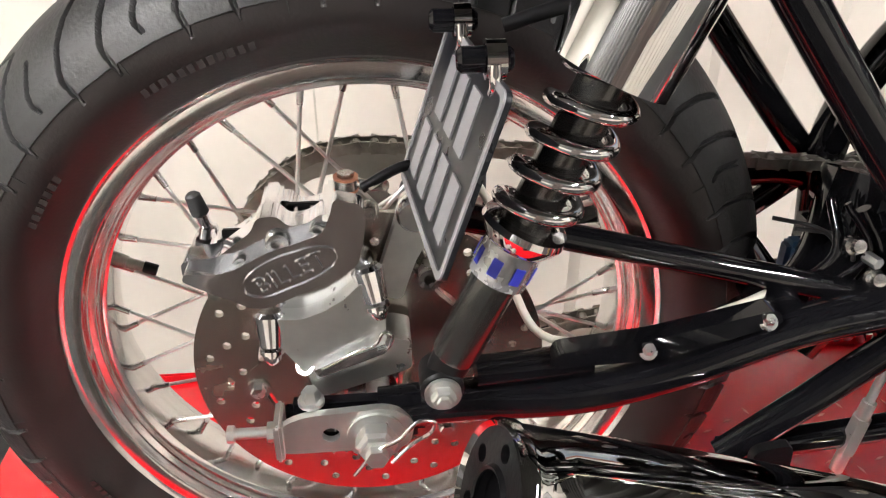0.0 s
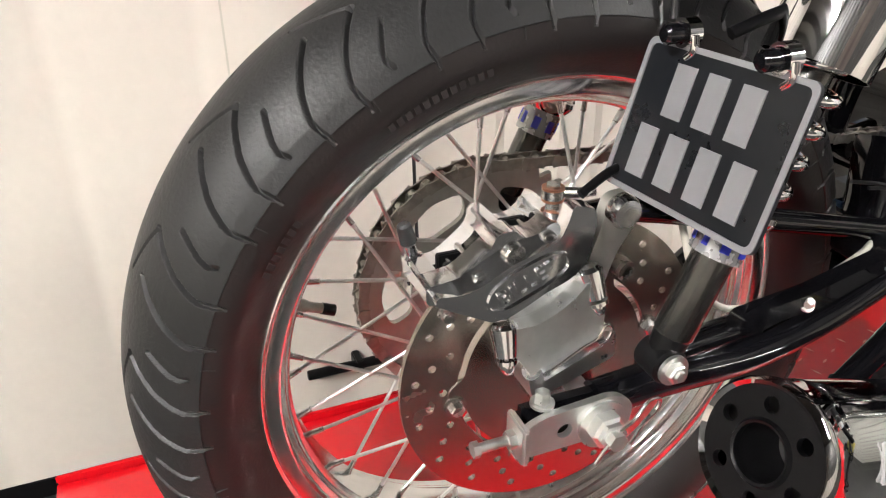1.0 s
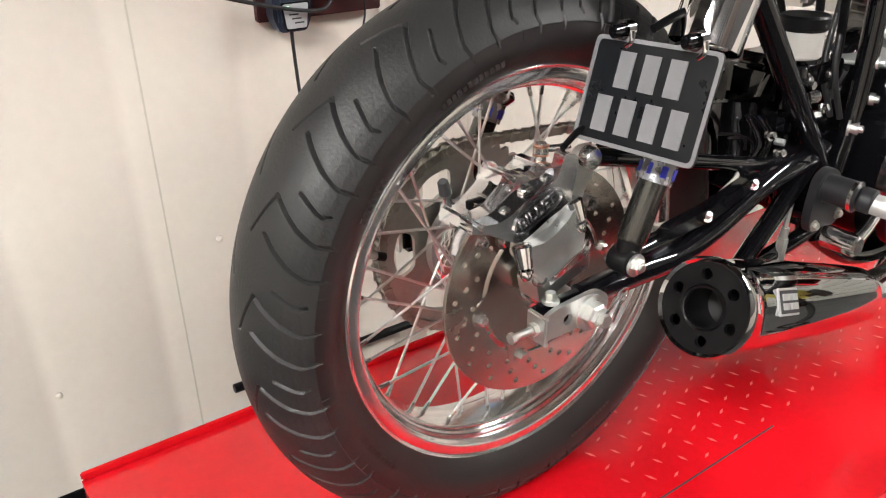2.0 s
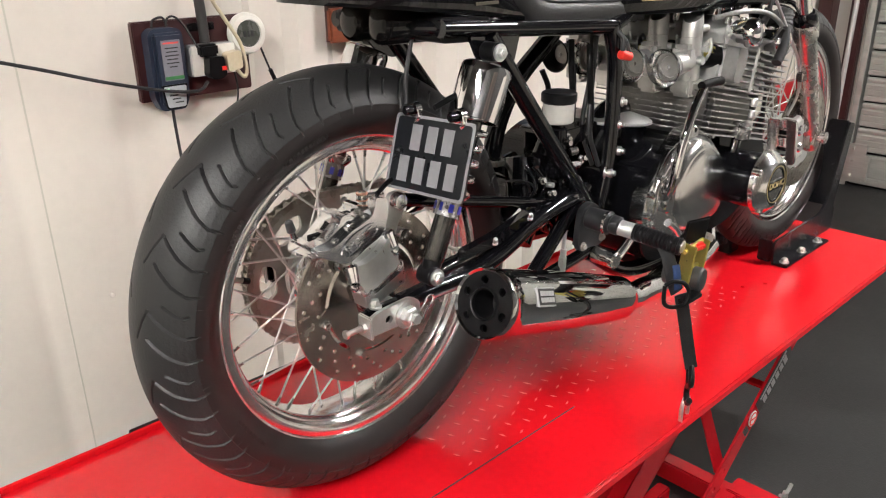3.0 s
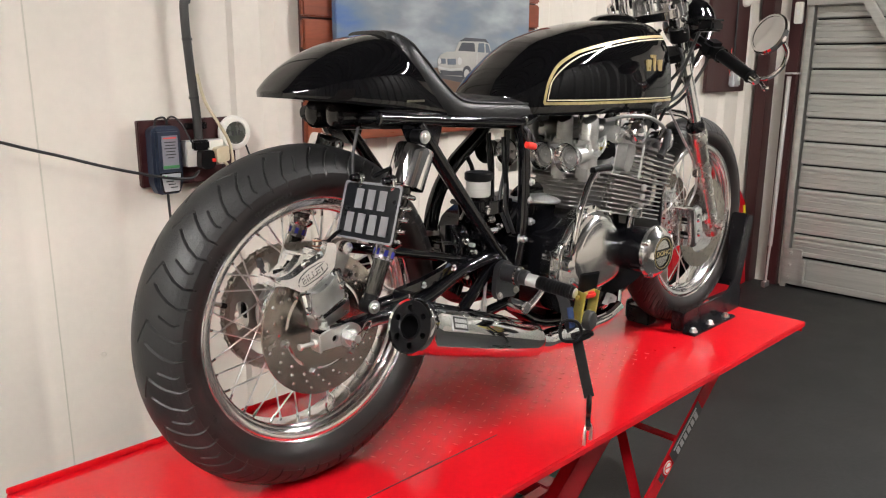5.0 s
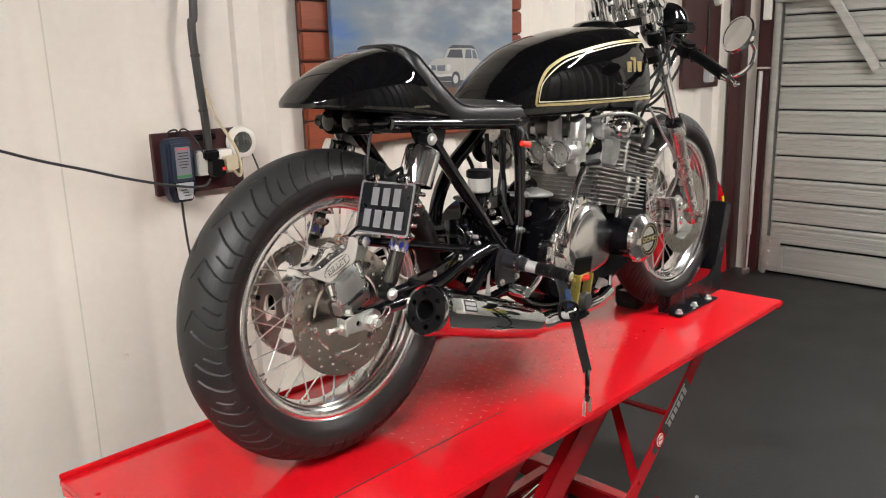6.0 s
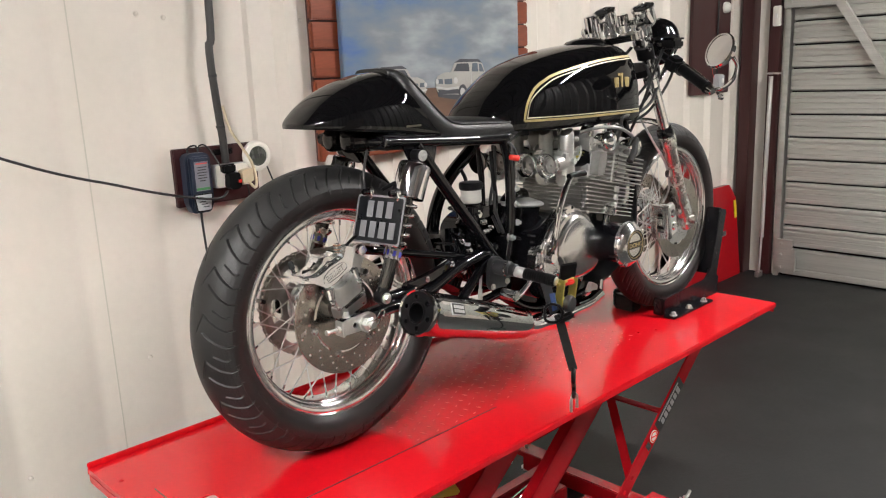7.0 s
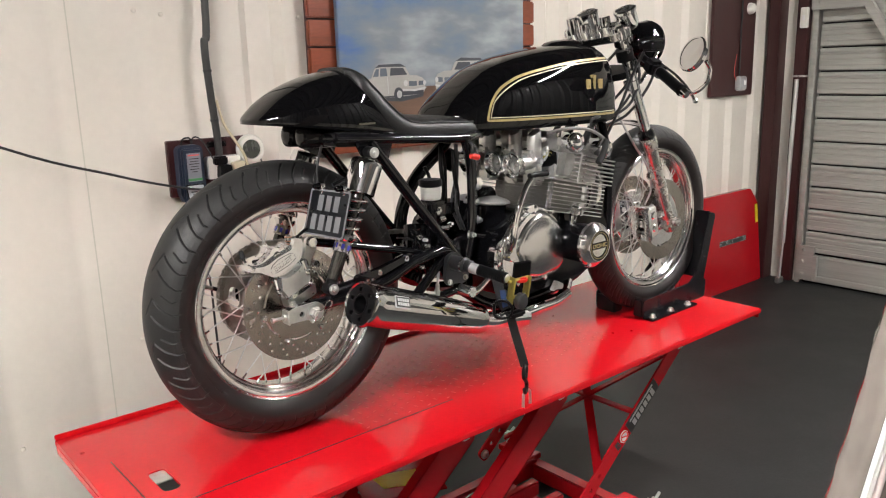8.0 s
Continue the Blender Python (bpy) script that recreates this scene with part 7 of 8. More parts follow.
for k in range(2):
    y = -0.10 + 0.014 * k
    tube(bm, [(0.485 + 0.008 * k, y, 0.66), (0.495 + r3.uniform(-0.01, 0.02), y + 0.01, 0.58), (0.475 + r3.uniform(0, 0.03), y, 0.50), (0.50, y - 0.01, 0.43)], 0.0042, 8)
tube(bm, [(0.50, -0.12, 0.675), (0.505, -0.140, 0.660), (0.503, -0.143, 0.645), (0.502, -0.143, 0.634)], 0.004, 8)
tube(bm, [(0.495, -0.123, 0.672), (0.515, -0.138, 0.655), (0.520, -0.146, 0.630)], 0.0035, 8)
pieces("wiring_lead", bm, "cable", bike, "black wiring and cables")
part("red_terminal", rod(B(), (0.497, -0.142, 0.632), (0.524, -0.145, 0.626), 0.008, seg=12, ease=0.002), "red_print", bike, "red insulated terminal")
bm = B()
for x, y, z in ((0.36, -0.105, 0.425),):
    rod(bm, (x, y, z), (x + 0.003, y - 0.012, z), 0.0045, seg=6)
pieces("bracket_bolt", bm, "zinc", bike)

# small number plate hung from the shock
P0, PU, PV = vec(0.031, -0.078, 0.492), vec(0.0125, -0.139, 0.002), vec(0.031, 0.002, 0.096)
nn = PU.cross(PV).normalized()
pw, ph = PU.length, PV.length
pu, pvv = PU.normalized(), nn.cross(PU.normalized())
fr = Matrix(((pu.x, pvv.x, nn.x, P0.x), (pu.y, pvv.y, nn.y, P0.y), (pu.z, pvv.z, nn.z, P0.z), (0, 0, 0, 1)))
if nn.x > 0:
    nn = -nn
bm = B()
sheet(bm, rounded([(-0.002, -0.003), (pw + 0.002, -0.003), (pw + 0.002, ph + 0.003), (-0.002, ph + 0.003)], 0.008, 5), 0.003, fr)
npl = part("number_plate", bm, "plate", bike, "small black and silver number plate")
FRONT = 0.003 if (fr.to_3x3() @ vec(0, 0, 1)).x < 0 else -0.0012
bm = B()
sheet(bm, rounded([(-0.002, -0.003), (pw + 0.002, -0.003), (pw + 0.002, ph + 0.003), (-0.002, ph + 0.003)], 0.008, 5), 0.0012, fr @ Matrix.Translation((0, 0, FRONT)), [rounded([(0.002, 0.001), (pw - 0.002, 0.001), (pw - 0.002, ph - 0.001), (0.002, ph - 0.001)], 0.006, 5)])
part("border", bm, "plate_grey", npl)
bm = B()
for row, n, z0 in ((1, 3, 0.055), (0, 4, 0.010)):
    cw, gap = 0.0180, 0.0110
    span = n * cw + (n - 1) * gap
    for k in range(n):
        box(bm, ((pw - span) / 2 + cw / 2 + k * (cw + gap), z0 + 0.018, FRONT + (0.0006)), (cw, 0.036, 0.0012), 0, fr)
pieces("plain_bar", bm, "plate_grey", npl, "silver bars in place of characters")
bm = B()
for f in (0.22, 0.80):
    c = fr @ vec(pw * f, ph + 0.010, 0.006)
    rod(bm, c + vec(-0.018, 0, 0), c + vec(0.010, 0, 0), 0.0068, seg=18, ease=0.002)
pieces("clamp_pin", bm, "frame", npl)
bm = B()
for f in (0.22, 0.80):
    c = fr @ vec(pw * f, ph + 0.010, 0.006)
    lathe(bm, [(0.0077, -0.004), (0.0100, -0.004), (0.0100, 0.006), (0.0077, 0.006)], along(c, (1, 0, 0)), 20, True)
    tube(bm, [c + vec(0, -0.009, 0), c + vec(0, -0.010, -0.010), c + vec(0, -0.004, -0.016)], 0.003, 8)
pieces("p_clip", bm, "chrome", npl, "bright metal clip")
part("plate_stay", tube(B(), [(0.085, -0.12, 0.60), (0.12, -0.125, 0.612), (0.17, -0.13, 0.62)], 0.0045, 10), "satin", npl)
part("plate_lead", tube(B(), [(0.073, -0.075, 0.602), (0.078, -0.07, 0.64), (0.10, -0.06, 0.69)], 0.003, 8), "cable", npl)

# ---------------- front end ----------------
for s in (-1, 1):
    y = s * 0.102 - 0.006
    p0, p1, p2 = vec(1.466, y, 0.300), vec(1.320, y, 0.617), vec(1.175, s * 0.098, 0.945)
    bm = B()
    dd = (p1 - p0).normalized()
    ln = (p1 - p0).length
    lathe(bm, [(0, -0.02), (0.020, -0.018), (0.0235, 0.0), (0.0235, 0.10), (0.0245, 0.13), (0.0245, ln - 0.05), (0.0262, ln - 0.045), (0.0290, ln - 0.03), (0.0290, ln - 0.006), (0.0265, ln), (0.018, ln)], along(p0, p1 - p0), 32)
    box(bm, (0, 0, 0), (0.05, 0.040, 0.05), 0.010, Matrix.Translation(p0 + vec(-0.01, 0, 0.012)))
    fk = part("fork_leg", bm, "satin_alu", bike, "polished fork leg with chrome stanchion")
    part("stanchion", rod(B(), p1, p2, 0.0175, seg=24), "polished", fk, "chrome fork stanchion")
    bm = B()
    lathe(bm, [(0.0175, 0.001), (0.0275, 0.001), (0.0280, 0.006), (0.0265, 0.020), (0.022, 0.028), (0.0175, 0.028)], along(p1, dd), 28, True)
    part("dust_seal", bm, "frame", fk, "black fork dust seal")
    bm = B()
    for f in (0.18, 0.62):
        q = p0 + (p1 - p0) * f + vec(-0.028, 0, -0.01)
        box(bm, (q.x, y, q.z), (0.03, 0.020, 0.024), 0.004)
    pieces("caliper_lug", bm, "polished", fk)
    # discs and calipers
    bm = B()
    drilled_disc(bm, FX, FX.y + s * 0.066 + 0.0025, 0.142, 0.096, 0.005, (0.108, 0.120, 0.132), 18)
    fd = part("front_brake_disc", bm, "disc", front, "drilled steel front brake disc")
    bm = B()
    carrier(bm, FX, FX.y + s * 0.064 + 0.004, 0.104, 0.03, 0.008, 6)
    part("disc_carrier", bm, "billet", front)
    bm = B()
    q = vec(1.352, FX.y + s * 0.076, 0.330)
    mm = Matrix.Translation(q) @ Matrix.Rotation(radians(-12), 4, "Y")
    for yy in (-0.020, 0.020):
        box(bm, (0, yy, 0), (0.050, 0.026, 0.112), 0.008, mm)
    for zz in (-0.046, 0.0, 0.046):
        box(bm, (-0.012, 0, zz), (0.026, 0.044, 0.018), 0.004, mm)
    fc = part("front_caliper", bm, "zinc", bike, "polished front brake caliper")
    bm = B()
    for zz in (-0.023, 0.023):
        box(bm, (-0.006, 0, zz), (0.024, 0.030, 0.022), 0.002, mm)
    pieces("pad_slot", bm, "satin", fc)
    bm = B()
    for zz in (-0.023, 0.023):
        rod(bm, mm @ vec(0, s * 0.028, zz), mm @ vec(0, s * 0.038, zz), 0.016, 0.013, 24, 0.003)
        rod(bm, mm @ vec(-0.022, -0.016, zz + 0.006), mm @ vec(-0.022, 0.016, zz + 0.006), 0.0025, seg=8)
    pieces("piston_boss", bm, "billet", fc)
    sheet_bm = sheet(B(), rounded([(-0.060, -0.036), (-0.060, 0.036), (0.060, 0.036), (0.060, -0.036)], 0.008, 4), 0.010, mm @ Matrix.Translation((-0.024, 0, 0)) @ Matrix.Rotation(radians(-90), 4, "Y"), [rounded([(c - 0.013, -0.013), (c - 0.013, 0.013), (c + 0.013, 0.013), (c + 0.013, -0.013)], 0.003, 3) for c in (-0.025, 0.025)])
    part("windowed_frame", sheet_bm, "billet", fc, "polished frame with two windows")
    bm = B()
    tube(bm, [(1.35, s * 0.085, 0.385), (1.37, s * 0.095, 0.44), (1.335, s * 0.10, 0.52), (1.27, s * 0.09, 0.60), (1.22, s * 0.06, 0.70), (1.18, s * 0.03, 0.80)], 0.0036, 8)
    part("front_brake_hose", bm, "silver", bike, "braided front brake hose")
bm = B()
rod(bm, FX + vec(0, -0.13, 0), FX + vec(0, 0.13, 0), 0.009)
lathe(bm, [(0, 0), (0.016, 0), (0.016, 0.012), (0.009, 0.014), (0, 0.014)], along(FX + vec(0, -0.122, 0), (0, -1, 0)), 20)
part("front_axle", bm, "steel", bike)
bm = B()
tube(bm, [(1.322, -0.098, 0.600), (1.345, -0.06, 0.655), (1.345, 0.06, 0.655), (1.322, 0.098, 0.600)], 0.010, 12)
part("fork_brace", bm, "chrome", bike, "chrome fork brace over the tyre")
# yokes
for name, f, mat in (("lower_yoke", 0.62, "satin"), ("top_yoke", 0.97, "polished")):
    c0 = vec(1.314, 0, 0.617).lerp(vec(1.175, 0, 0.945), f)
    ax = along(c0, vec(1.175, 0, 0.945) - vec(1.314, 0, 0.617))
    bm = B()
    iv = ax.inverted()
    pts = rounded([(k.x, k.y) for k in (iv @ (c0 + vec(0.03, -0.125, 0.012)), iv @ (c0 + vec(0.03, 0.125, 0.012)), iv @ (c0 + vec(-0.035, 0.105, -0.014)), iv @ (c0 + vec(-0.07, 0, -0.03)), iv @ (c0 + vec(-0.035, -0.105, -0.014)))], 0.02, 5)
    sheet(bm, pts, 0.022, ax)
    part(name, bm, mat, bike)
bm = B()
for s in (-1, 1):
    tp = vec(1.172, s * 0.098, 0.950)
    lathe(bm, [(0, 0.022), (0.010, 0.022), (0.017, 0.016), (0.020, 0), (0.020, -0.02), (0, -0.02)], along(tp, (-0.40, 0, 0.92)), 24)
pieces("fork_cap", bm, "chrome", bike)
# instruments: two chrome cased clocks and a row of small cases
for y, z, r, x in ((-0.052, 0.996, 0.034, 1.285), (0.052, 0.990, 0.034, 1.225)):
    bm = B()
    ax = along((x, y, z - 0.030), (-0.45, 0, 0.89))
    lathe(bm, [(0, 0), (0.024, 0), (0.031, 0.008), (r, 0.020), (r, 0.056), (r + 0.003, 0.058), (r + 0.003, 0.066), (r - 0.004, 0.068), (r - 0.005, 0.062), (0, 0.062)], ax, 40)
    ck = part("instrument", bm, "chrome", bike, "chrome cased round instrument")
    part("dial", lathe(B(), [(r - 0.006, 0.0625), (r - 0.006, 0.064), (0, 0.064)], ax, 32), "plate", ck, "black dial")
bm = B()
for x, y, z, h in ((1.180, 0.085, 0.955, 0.07), (1.235, -0.005, 0.960, 0.065), (1.195, 0.045, 0.945, 0.06), (1.255, -0.035, 0.950, 0.06)):
    rod(bm, (x, y, z - 0.02), (x - 0.020, y, z - 0.02 + h), 0.017, seg=24, ease=0.003)
tube(bm, [(1.13, 0.10, 0.93), (1.19, 0.0, 0.925), (1.24, -0.10, 0.935)], 0.009, 12)
pieces("instrument_mount", bm, "chrome", bike, "chrome instrument mount")
bm = B()
lathe(bm, [(0.0, -0.10), (0.035, -0.095), (0.066, -0.07), (0.083, -0.03), (0.088, 0.0), (0.092, 0.004), (0.092, 0.014), (0.086, 0.018), (0.05, 0.03), (0, 0.034)], along((1.435, 0, 0.920), (1, 0, -0.12)) @ Matrix.Diagonal((0.85, 0.85, 0.9, 1)), 44)
part("headlamp", bm, "black", bike, "gloss black headlamp shell")
# headlamp ears, clamps and the loops of cable round the head
for s in (-1, 1):
    bm = B()
    lathe(bm, [(0.0178, -0.014), (0.024, -0.014), (0.024, 0.014), (0.0178, 0.014)], along((1.2403, s * 0.098, 0.791), (-0.39, 0, 0.92)), 28, True)
    tube(bm, [(1.275, s * 0.104, 0.795), (1.330, s * 0.100, 0.840), (1.405, s * 0.082, 0.905)], 0.009, 12, 6, 0.6)
    part("headlamp_ear", bm, "chrome", bike, "chrome headlamp bracket")
    bm = B()
    for q in (0.0, 0.35):
        c = vec(1.1856, s * 0.098, 0.920).lerp(vec(1.2187, s * 0.098, 0.842), q)
        lathe(bm, [(0.0178, -0.008), (0.025, -0.008), (0.025, 0.008), (0.0178, 0.008)], along(c, (-0.4, 0, 0.92)), 28, True)
        bolt(bm, c + vec(-0.012, s * 0.024, 0), (0, s, 0), 0.005, 0.006)
    pieces("clamp_ring", bm, "chrome", bike, "chrome clamp on the fork tube")
bm = B()
for a, b, c, d in (((1.25, -0.17, 0.865), (1.30, -0.13, 0.80), (1.24, -0.09, 0.70), (1.16, -0.05, 0.66)), ((1.24, 0.16, 0.87), (1.28, 0.10, 0.78), (1.20, 0.02, 0.70), (1.13, -0.03, 0.64)), ((1.27, -0.12, 0.89), (1.20, -0.13, 0.82), (1.165, -0.11, 0.72), (1.13, -0.07, 0.60)), ((1.22, -0.03, 0.94), (1.27, -0.10, 0.85), (1.215, -0.12, 0.74), (1.10, -0.10, 0.68))):
    tube(bm, [a, b, c, d], 0.0046, 12, 8)
pieces("head_cable", bm, "cable", bike, "black cable looped round the steering head")
# clip-on bars
for s in (-1, 1):
    c0 = vec(1.2009, s * 0.098, 0.884)
    bar0, bar1 = vec(1.275, s * 0.105, 0.880), vec(1.190, s * 0.318, 0.770)
    bm = B()
    lathe(bm, [(0.0175, -0.018), (0.027, -0.018), (0.027, 0.018), (0.0175, 0.018)], along(c0, (-0.4, 0, 0.92)), 28, True)
    rod(bm, bar0, bar0.lerp(bar1, 0.98), 0.011, seg=18)
    hb = part("clip_on_bar", bm, "satin", bike, "black clip-on handlebar")
    bm = B()
    ax = along(bar0.lerp(bar1, 0.46), bar1 - bar0)
    ln = (bar1 - bar0).length * 0.52
    prof = [(0.012, 0)] + [(0.0165 if k % 2 else 0.0152, ln * (0.02 + 0.96 * k / 24)) for k in range(25)] + [(0.018, ln * 0.99), (0.016, ln), (0, ln)]
    lathe(bm, [(0, 0), (0.021, 0.0), (0.021, 0.008)] + prof[1:], ax, 24)
    part("grip", bm, "satin", hb, "black rubber grip")
    bm = B()
    box(bm, (0, 0, 0.0), (0.05, 0.045, 0.05), 0.010, along(bar0.lerp(bar1, 0.32), bar1 - bar0))
    part("switch_housing", bm, "satin", hb, "black switch housing")
    bm = B()
    e = bar1
    rod(bm, e, e + (bar1 - bar0).normalized() * 0.022, 0.014, 0.012, 20, 0.003)
    part("bar_end", bm, "chrome", hb, "chrome bar end")
    bm = B()
    tube(bm, [bar0.lerp(bar1, 0.30) + vec(0.040, 0, 0.006), bar0.lerp(bar1, 0.55) + vec(0.062, 0, 0.0), bar0.lerp(bar1, 0.85) + vec(0.055, 0, -0.004), bar0.lerp(bar1, 1.12) + vec(0.036, 0, -0.012)], 0.0062, 12, 6, 0.7)
    k = bar0.lerp(bar1, 1.13) + vec(0.035, 0, -0.012)
    lathe(bm, [(0, -0.009), (0.006, -0.007), (0.009, 0), (0.006, 0.007), (0, 0.009)], along(k, bar1 - bar0), 16)
    part("brake_lever", bm, "chrome", hb, "polished ball-ended lever")
    bm = B()
    tube(bm, [vec(1.205, s * 0.09, 0.86), vec(1.19, s * 0.12, 0.80), vec(1.17, s * 0.07, 0.73), vec(1.15, s * 0.05, 0.66)], 0.0045, 8)
    tube(bm, [vec(1.23, s * 0.12, 0.865), vec(1.25, s * 0.10, 0.78), vec(1.21, s * 0.06, 0.70), vec(1.12, s * 0.04, 0.67)], 0.0045, 8)
    pieces("control_cable", bm, "cable", hb, "black control cables")
bm = B()
box(bm, (1.275, -0.150, 0.905), (0.062, 0.046, 0.028), 0.006)
rb = part("master_cylinder", bm, "satin", bike, "black front brake master cylinder")
part("master_lid", box(B(), (1.275, -0.150, 0.9215), (0.064, 0.048, 0.006), 0.002), "crank", rb)
# bar-end mirror, right side
bm = B()
mc = vec(1.154, -0.368, 0.877)
md = vec(-0.871, 0.317, 0.375)
lathe(bm, [(0.044, 0.006), (0.049, 0.006), (0.052, 0.0), (0.050, -0.010), (0.036, -0.020), (0.012, -0.026), (0, -0.026)], along(mc, md), 40)
mir = part("bar_end_mirror", bm, "chrome", bike, "round chrome bar end mirror")
part("mirror_glass", lathe(B(), [(0.0455, 0.003), (0.0455, 0.0045), (0, 0.0045)], along(mc, md), 40), "chrome", mir, "mirror glass")
part("mirror_stem", tube(B(), [vec(1.205, -0.300, 0.770), vec(1.200, -0.352, 0.768), vec(1.205, -0.386, 0.795), vec(1.200, -0.398, 0.832), vec(1.182, -0.395, 0.856)], 0.006, 12), "chrome", mir)

# ---------------- ratchet strap holding the peg down ----------------
rsx = thing("ratchet_strap", "black ratchet tie-down strap hooked to platform eye", "strap", (0, 0, T))
bm = B()
pa, pb = vec(0.446, -0.328, 0.262), vec(0.490, -0.340, 0.108)
d = (pb - pa).normalized()
w = vec(0.80, -0.60, 0)
w = (w - d * w.dot(d)).normalized()
n = d.cross(w)
loft(bm, [[p + w * a + n * b for a, b in ((-0.0108, -0.0014), (0.0108, -0.0014), (0.0108, 0.0014), (-0.0108, 0.0014))] for p in (pa, pa.lerp(pb, 0.35) + n * 0.001, pa.lerp(pb, 0.7) - n * 0.001, pb)])
part("webbing", bm, "webbing", rsx, "black woven webbing")
bm = B()
tube(bm, [(0.440, -0.292, 0.338), (0.434, -0.304, 0.328), (0.430, -0.314, 0.308), (0.432, -0.320, 0.288), (0.440, -0.324, 0.268)], 0.013, 12, 6, 0.22)
part("loop", bm, "webbing", rsx, "black webbing loop round the foot peg")
part("blue_tag", tube(B(), [(0.431, -0.322, 0.318), (0.429, -0.328, 0.298), (0.434, -0.328, 0.276)], 0.0075, 12, 6, 0.25), "blue_tape", rsx, "blue sewn end of the webbing")
bm = B()
tube(bm, [(0.402, -0.322, 0.290), (0.398, -0.326, 0.262), (0.412, -0.334, 0.252), (0.432, -0.344, 0.254), (0.440, -0.346, 0.272), (0.432, -0.340, 0.290), (0.414, -0.330, 0.296), (0.402, -0.322, 0.290)], 0.0036, 12)
part("upper_hook", bm, "satin", rsx, "black coated ring of the upper hook")
bm = B()
ax = vec(0.15, -0.99, 0)
lathe(bm, [(0, 0), (0.017, 0), (0.0205, 0.003), (0.0205, 0.016), (0.018, 0.019), (0.006, 0.020), (0, 0.020)], along(vec(0.478, -0.328, 0.283), ax), 32)
sp = part("spool", bm, "spool", rsx, "dark rubber covered webbing spool")
bm = B()
lathe(bm, [(0, -0.046), (0.0195, -0.046), (0.0205, -0.043), (0.0205, -0.034), (0.006, -0.032), (0.006, -0.001), (0, -0.001)], along(vec(0.478, -0.328, 0.283), ax), 32)
part("spool_flange", bm, "spool", sp)
bm = B()
fr = Matrix.Rotation(radians(-16), 4, "Z")
for c, h in ((vec(0.457, -0.326, 0.312), 0.068), (vec(0.528, -0.312, 0.308), 0.055)):
    box(bm, (0, 0, 0), (0.0035, 0.030, h), 0.0012, Matrix.Translation(c) @ fr @ Matrix.Rotation(radians(10), 4, "Y"))
for p in ((0.0, 0.335), (0.0, 0.292)):
    rod(bm, (0.450, -0.324, p[1]), (0.534, -0.310, p[1] - 0.004), 0.004, seg=12)
part("ratchet_frame", bm, "brass", rsx, "yellow zinc plated ratchet frame")
bm = B()
box(bm, (0, 0, 0), (0.030, 0.016, 0.013), 0.004, Matrix.Translation((0.504, -0.318, 0.329)) @ fr)
part("release_tab", bm, "red_print", rsx, "red release tab")
bm = B()
box(bm, (0, 0, 0), (0.052, 0.006, 0.046), 0.003, Matrix.Translation((0.516, -0.306, 0.352)) @ fr @ Matrix.Rotation(radians(12), 4, "X"))
part("lever_grip", bm, "satin", rsx, "black ratchet lever")
bm = B()
box(bm, (0.466, -0.334, 0.252), (0.060, 0.020, 0.020), 0.007, None)
part("strap_guard", bm, "satin", rsx, "black moulded strap guard")
bm = B()
hk = [(0.490, -0.340, 0.110), (0.476, -0.350, 0.100), (0.476, -0.350, 0.084), (0.492, -0.339, 0.070), (0.508, -0.328, 0.056), (0.511, -0.326, 0.042), (0.502, -0.332, 0.033), (0.490, -0.341, 0.036), (0.478, -0.350, 0.050)]
tube(bm, hk, 0.0054, 12)
tube(bm, [(0.490, -0.340, 0.110), (0.506, -0.329, 0.102), (0.509, -0.327, 0.088), (0.496, -0.336, 0.072)], 0.0054, 12)
part("s_hook", bm, "satin", rsx, "black coated S hook")
eye = thing("u_bolt_eye", "zinc plated U-bolt eye on platform edge", "eye bolt", (0.027, 0, T - 0.011))
bm = B()
tube(bm, [(0.470, -0.3275, -0.020), (0.470, -0.3275, 0.020), (0.473, -0.3275, 0.036), (0.484, -0.326, 0.044), (0.497, -0.324, 0.036), (0.500, -0.3235, 0.020), (0.500, -0.3235, -0.020)], 0.0040, 12)
part("u_bolt", bm, "zinc", eye)
bm = B()
for x in (0.470, 0.500):
    bolt(bm, (x, -0.3255, -0.0125), (0, 0, -1), 0.0055, 0.005)
pieces("nut", bm, "zinc", eye)

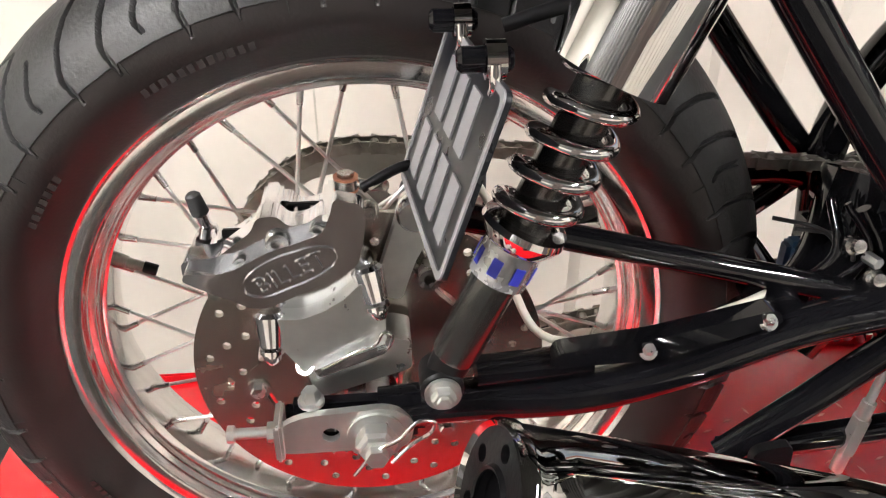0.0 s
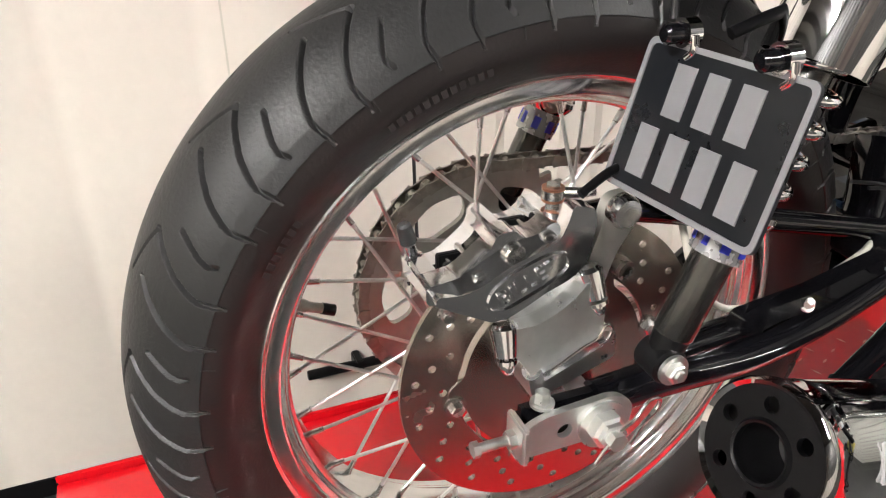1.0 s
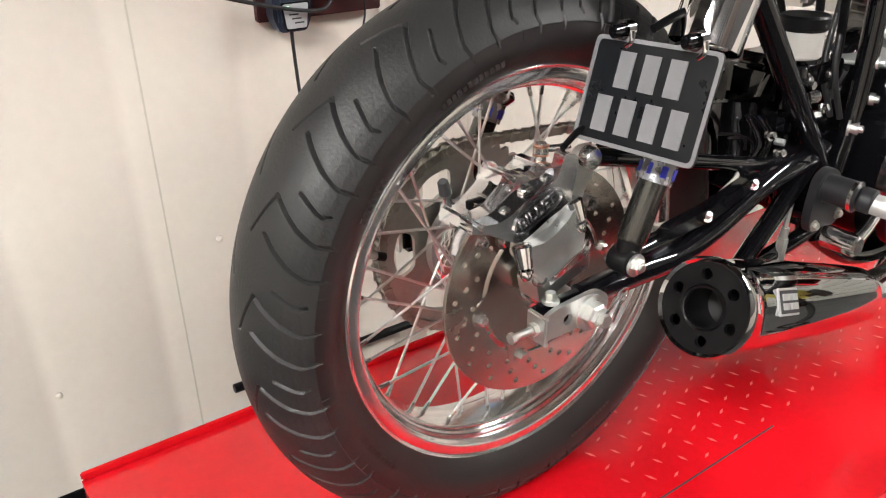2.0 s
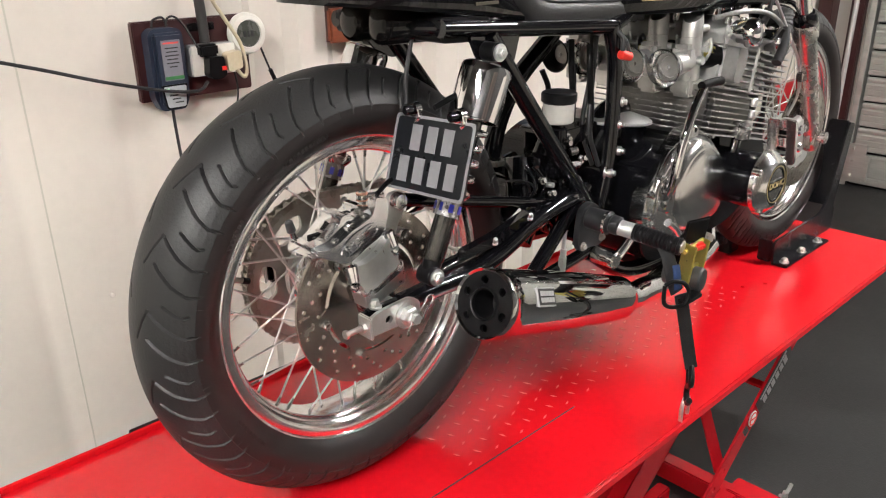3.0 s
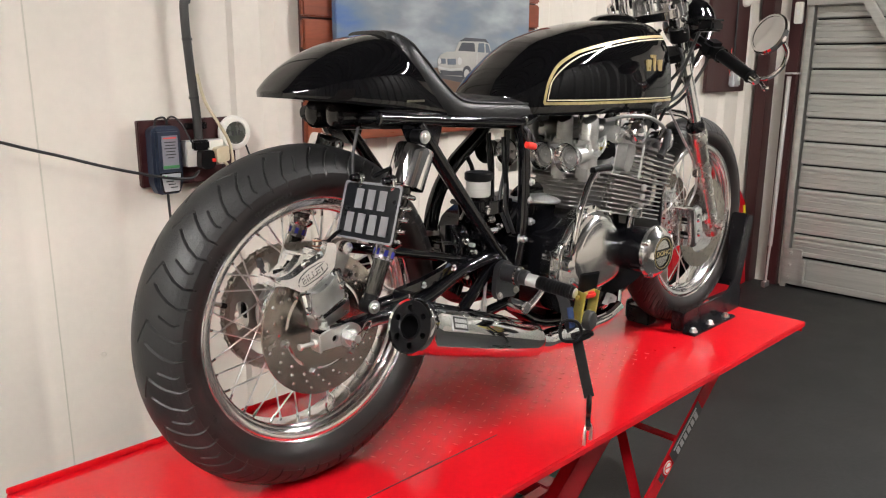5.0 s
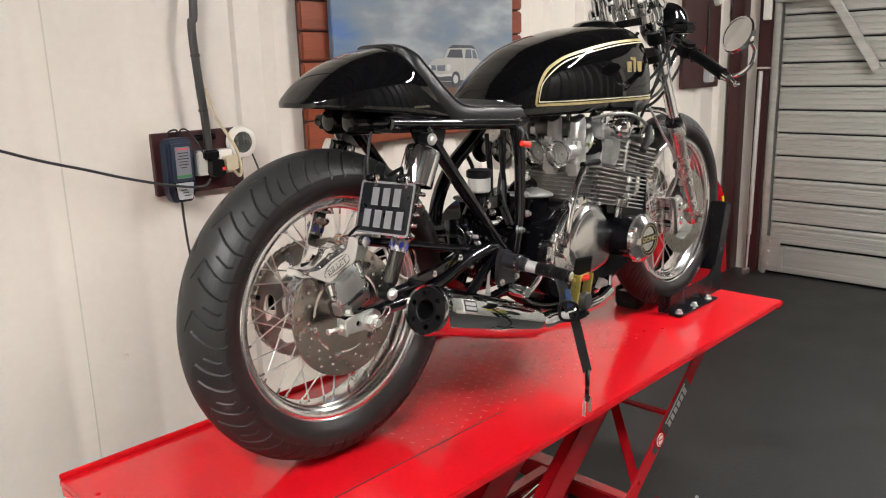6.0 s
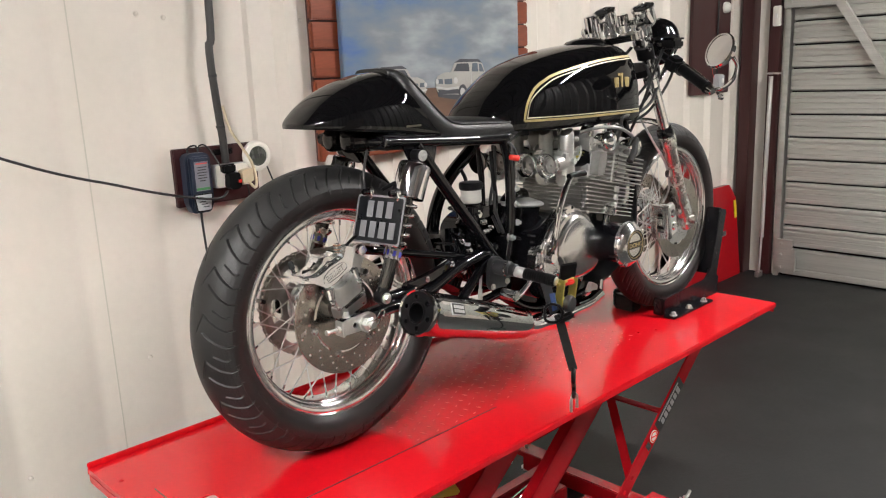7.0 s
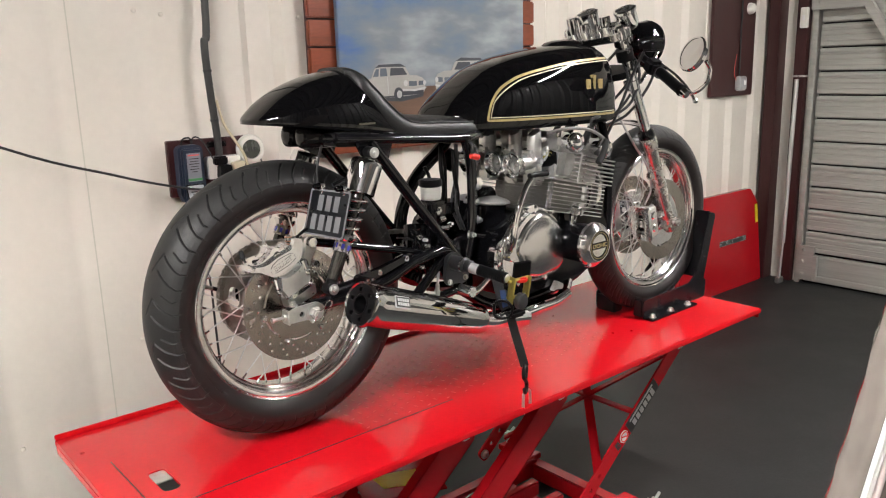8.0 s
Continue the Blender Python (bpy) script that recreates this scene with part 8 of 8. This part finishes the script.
# ---------------- wrapped board leaning in the room, beside the lift ----------------
wp = thing("wrapped_board", "pale board wrapped in shiny crinkled plastic, leaning", "board", (0, 0, 0))
u = vec(0.970, -0.243, 0)
org = vec(-0.645, -1.259, 0.001) + u * 0.124
mm = Matrix(((u.x, 0.0, u.y, org.x), (u.y, 0.0, -u.x, org.y), (0, 1, 0, org.z), (0, 0, 0, 1)))
slope = 0.335
rnd = random.Random(8)
across = [0.005 + 0.49 * (k / 22) ** 1.5 for k in range(23)]
outline = [(0.0, z) for z in (-0.0125, -0.0075, -0.0025, 0.0025, 0.0075, 0.0125)] + [(x, 0.0175) for x in across] + [(0.50, 0.0), (0.495, -0.0175)] + [(x, -0.0175) for x in across[-2::-1]]
bm = B()
rows_b = []
for i in range(91):
    h = 1.75 * i / 90
    rim = 0.0015 * math.sin(h * 9.0)
    rows_b.append([])
    for x, z in outline:
        puff = 0.0022 * math.sin(x * 190 + h * 43 + z * 300) * math.sin(h * 67 - x * 120 + z * 190) + rnd.uniform(-0.0011, 0.0011)
        out = vec(-1, 0, 0) if x < 0.001 else vec(0, 0, math.copysign(1, z))
        rows_b[-1].append(bm.verts.new(mm @ (vec(x + slope * h + rim, h, z) + out * puff)))
for p, q in zip(rows_b, rows_b[1:]):
    for k in range(len(p)):
        bm.faces.new((p[k], p[k - 1], q[k - 1], q[k]))
bm.faces.new(rows_b[0])
bm.faces.new(rows_b[-1][::-1])
bmesh.ops.recalc_face_normals(bm, faces=bm.faces[:])
brd = part("board", bm, "wrap", wp, "crinkled clear wrap over a pinkish grey board", 80)
# the white board edge that shows through, with its folded seams
for x, r, mat, label in ((0.003, 0.0026, "label", "white folded seam of the wrap"), (0.0095, 0.0028, "label", "white folded seam of the wrap"), (0.019, 0.0048, "seam_pink", "pinkish folded tape of the wrap")):
    bm = B()
    tube(bm, [mm @ vec(x + slope * h, h, 0.0180) for h in (0.02, 0.45, 0.9, 1.35, 1.72)], r, 10, 5)
    part("fold", bm, mat, brd, label)
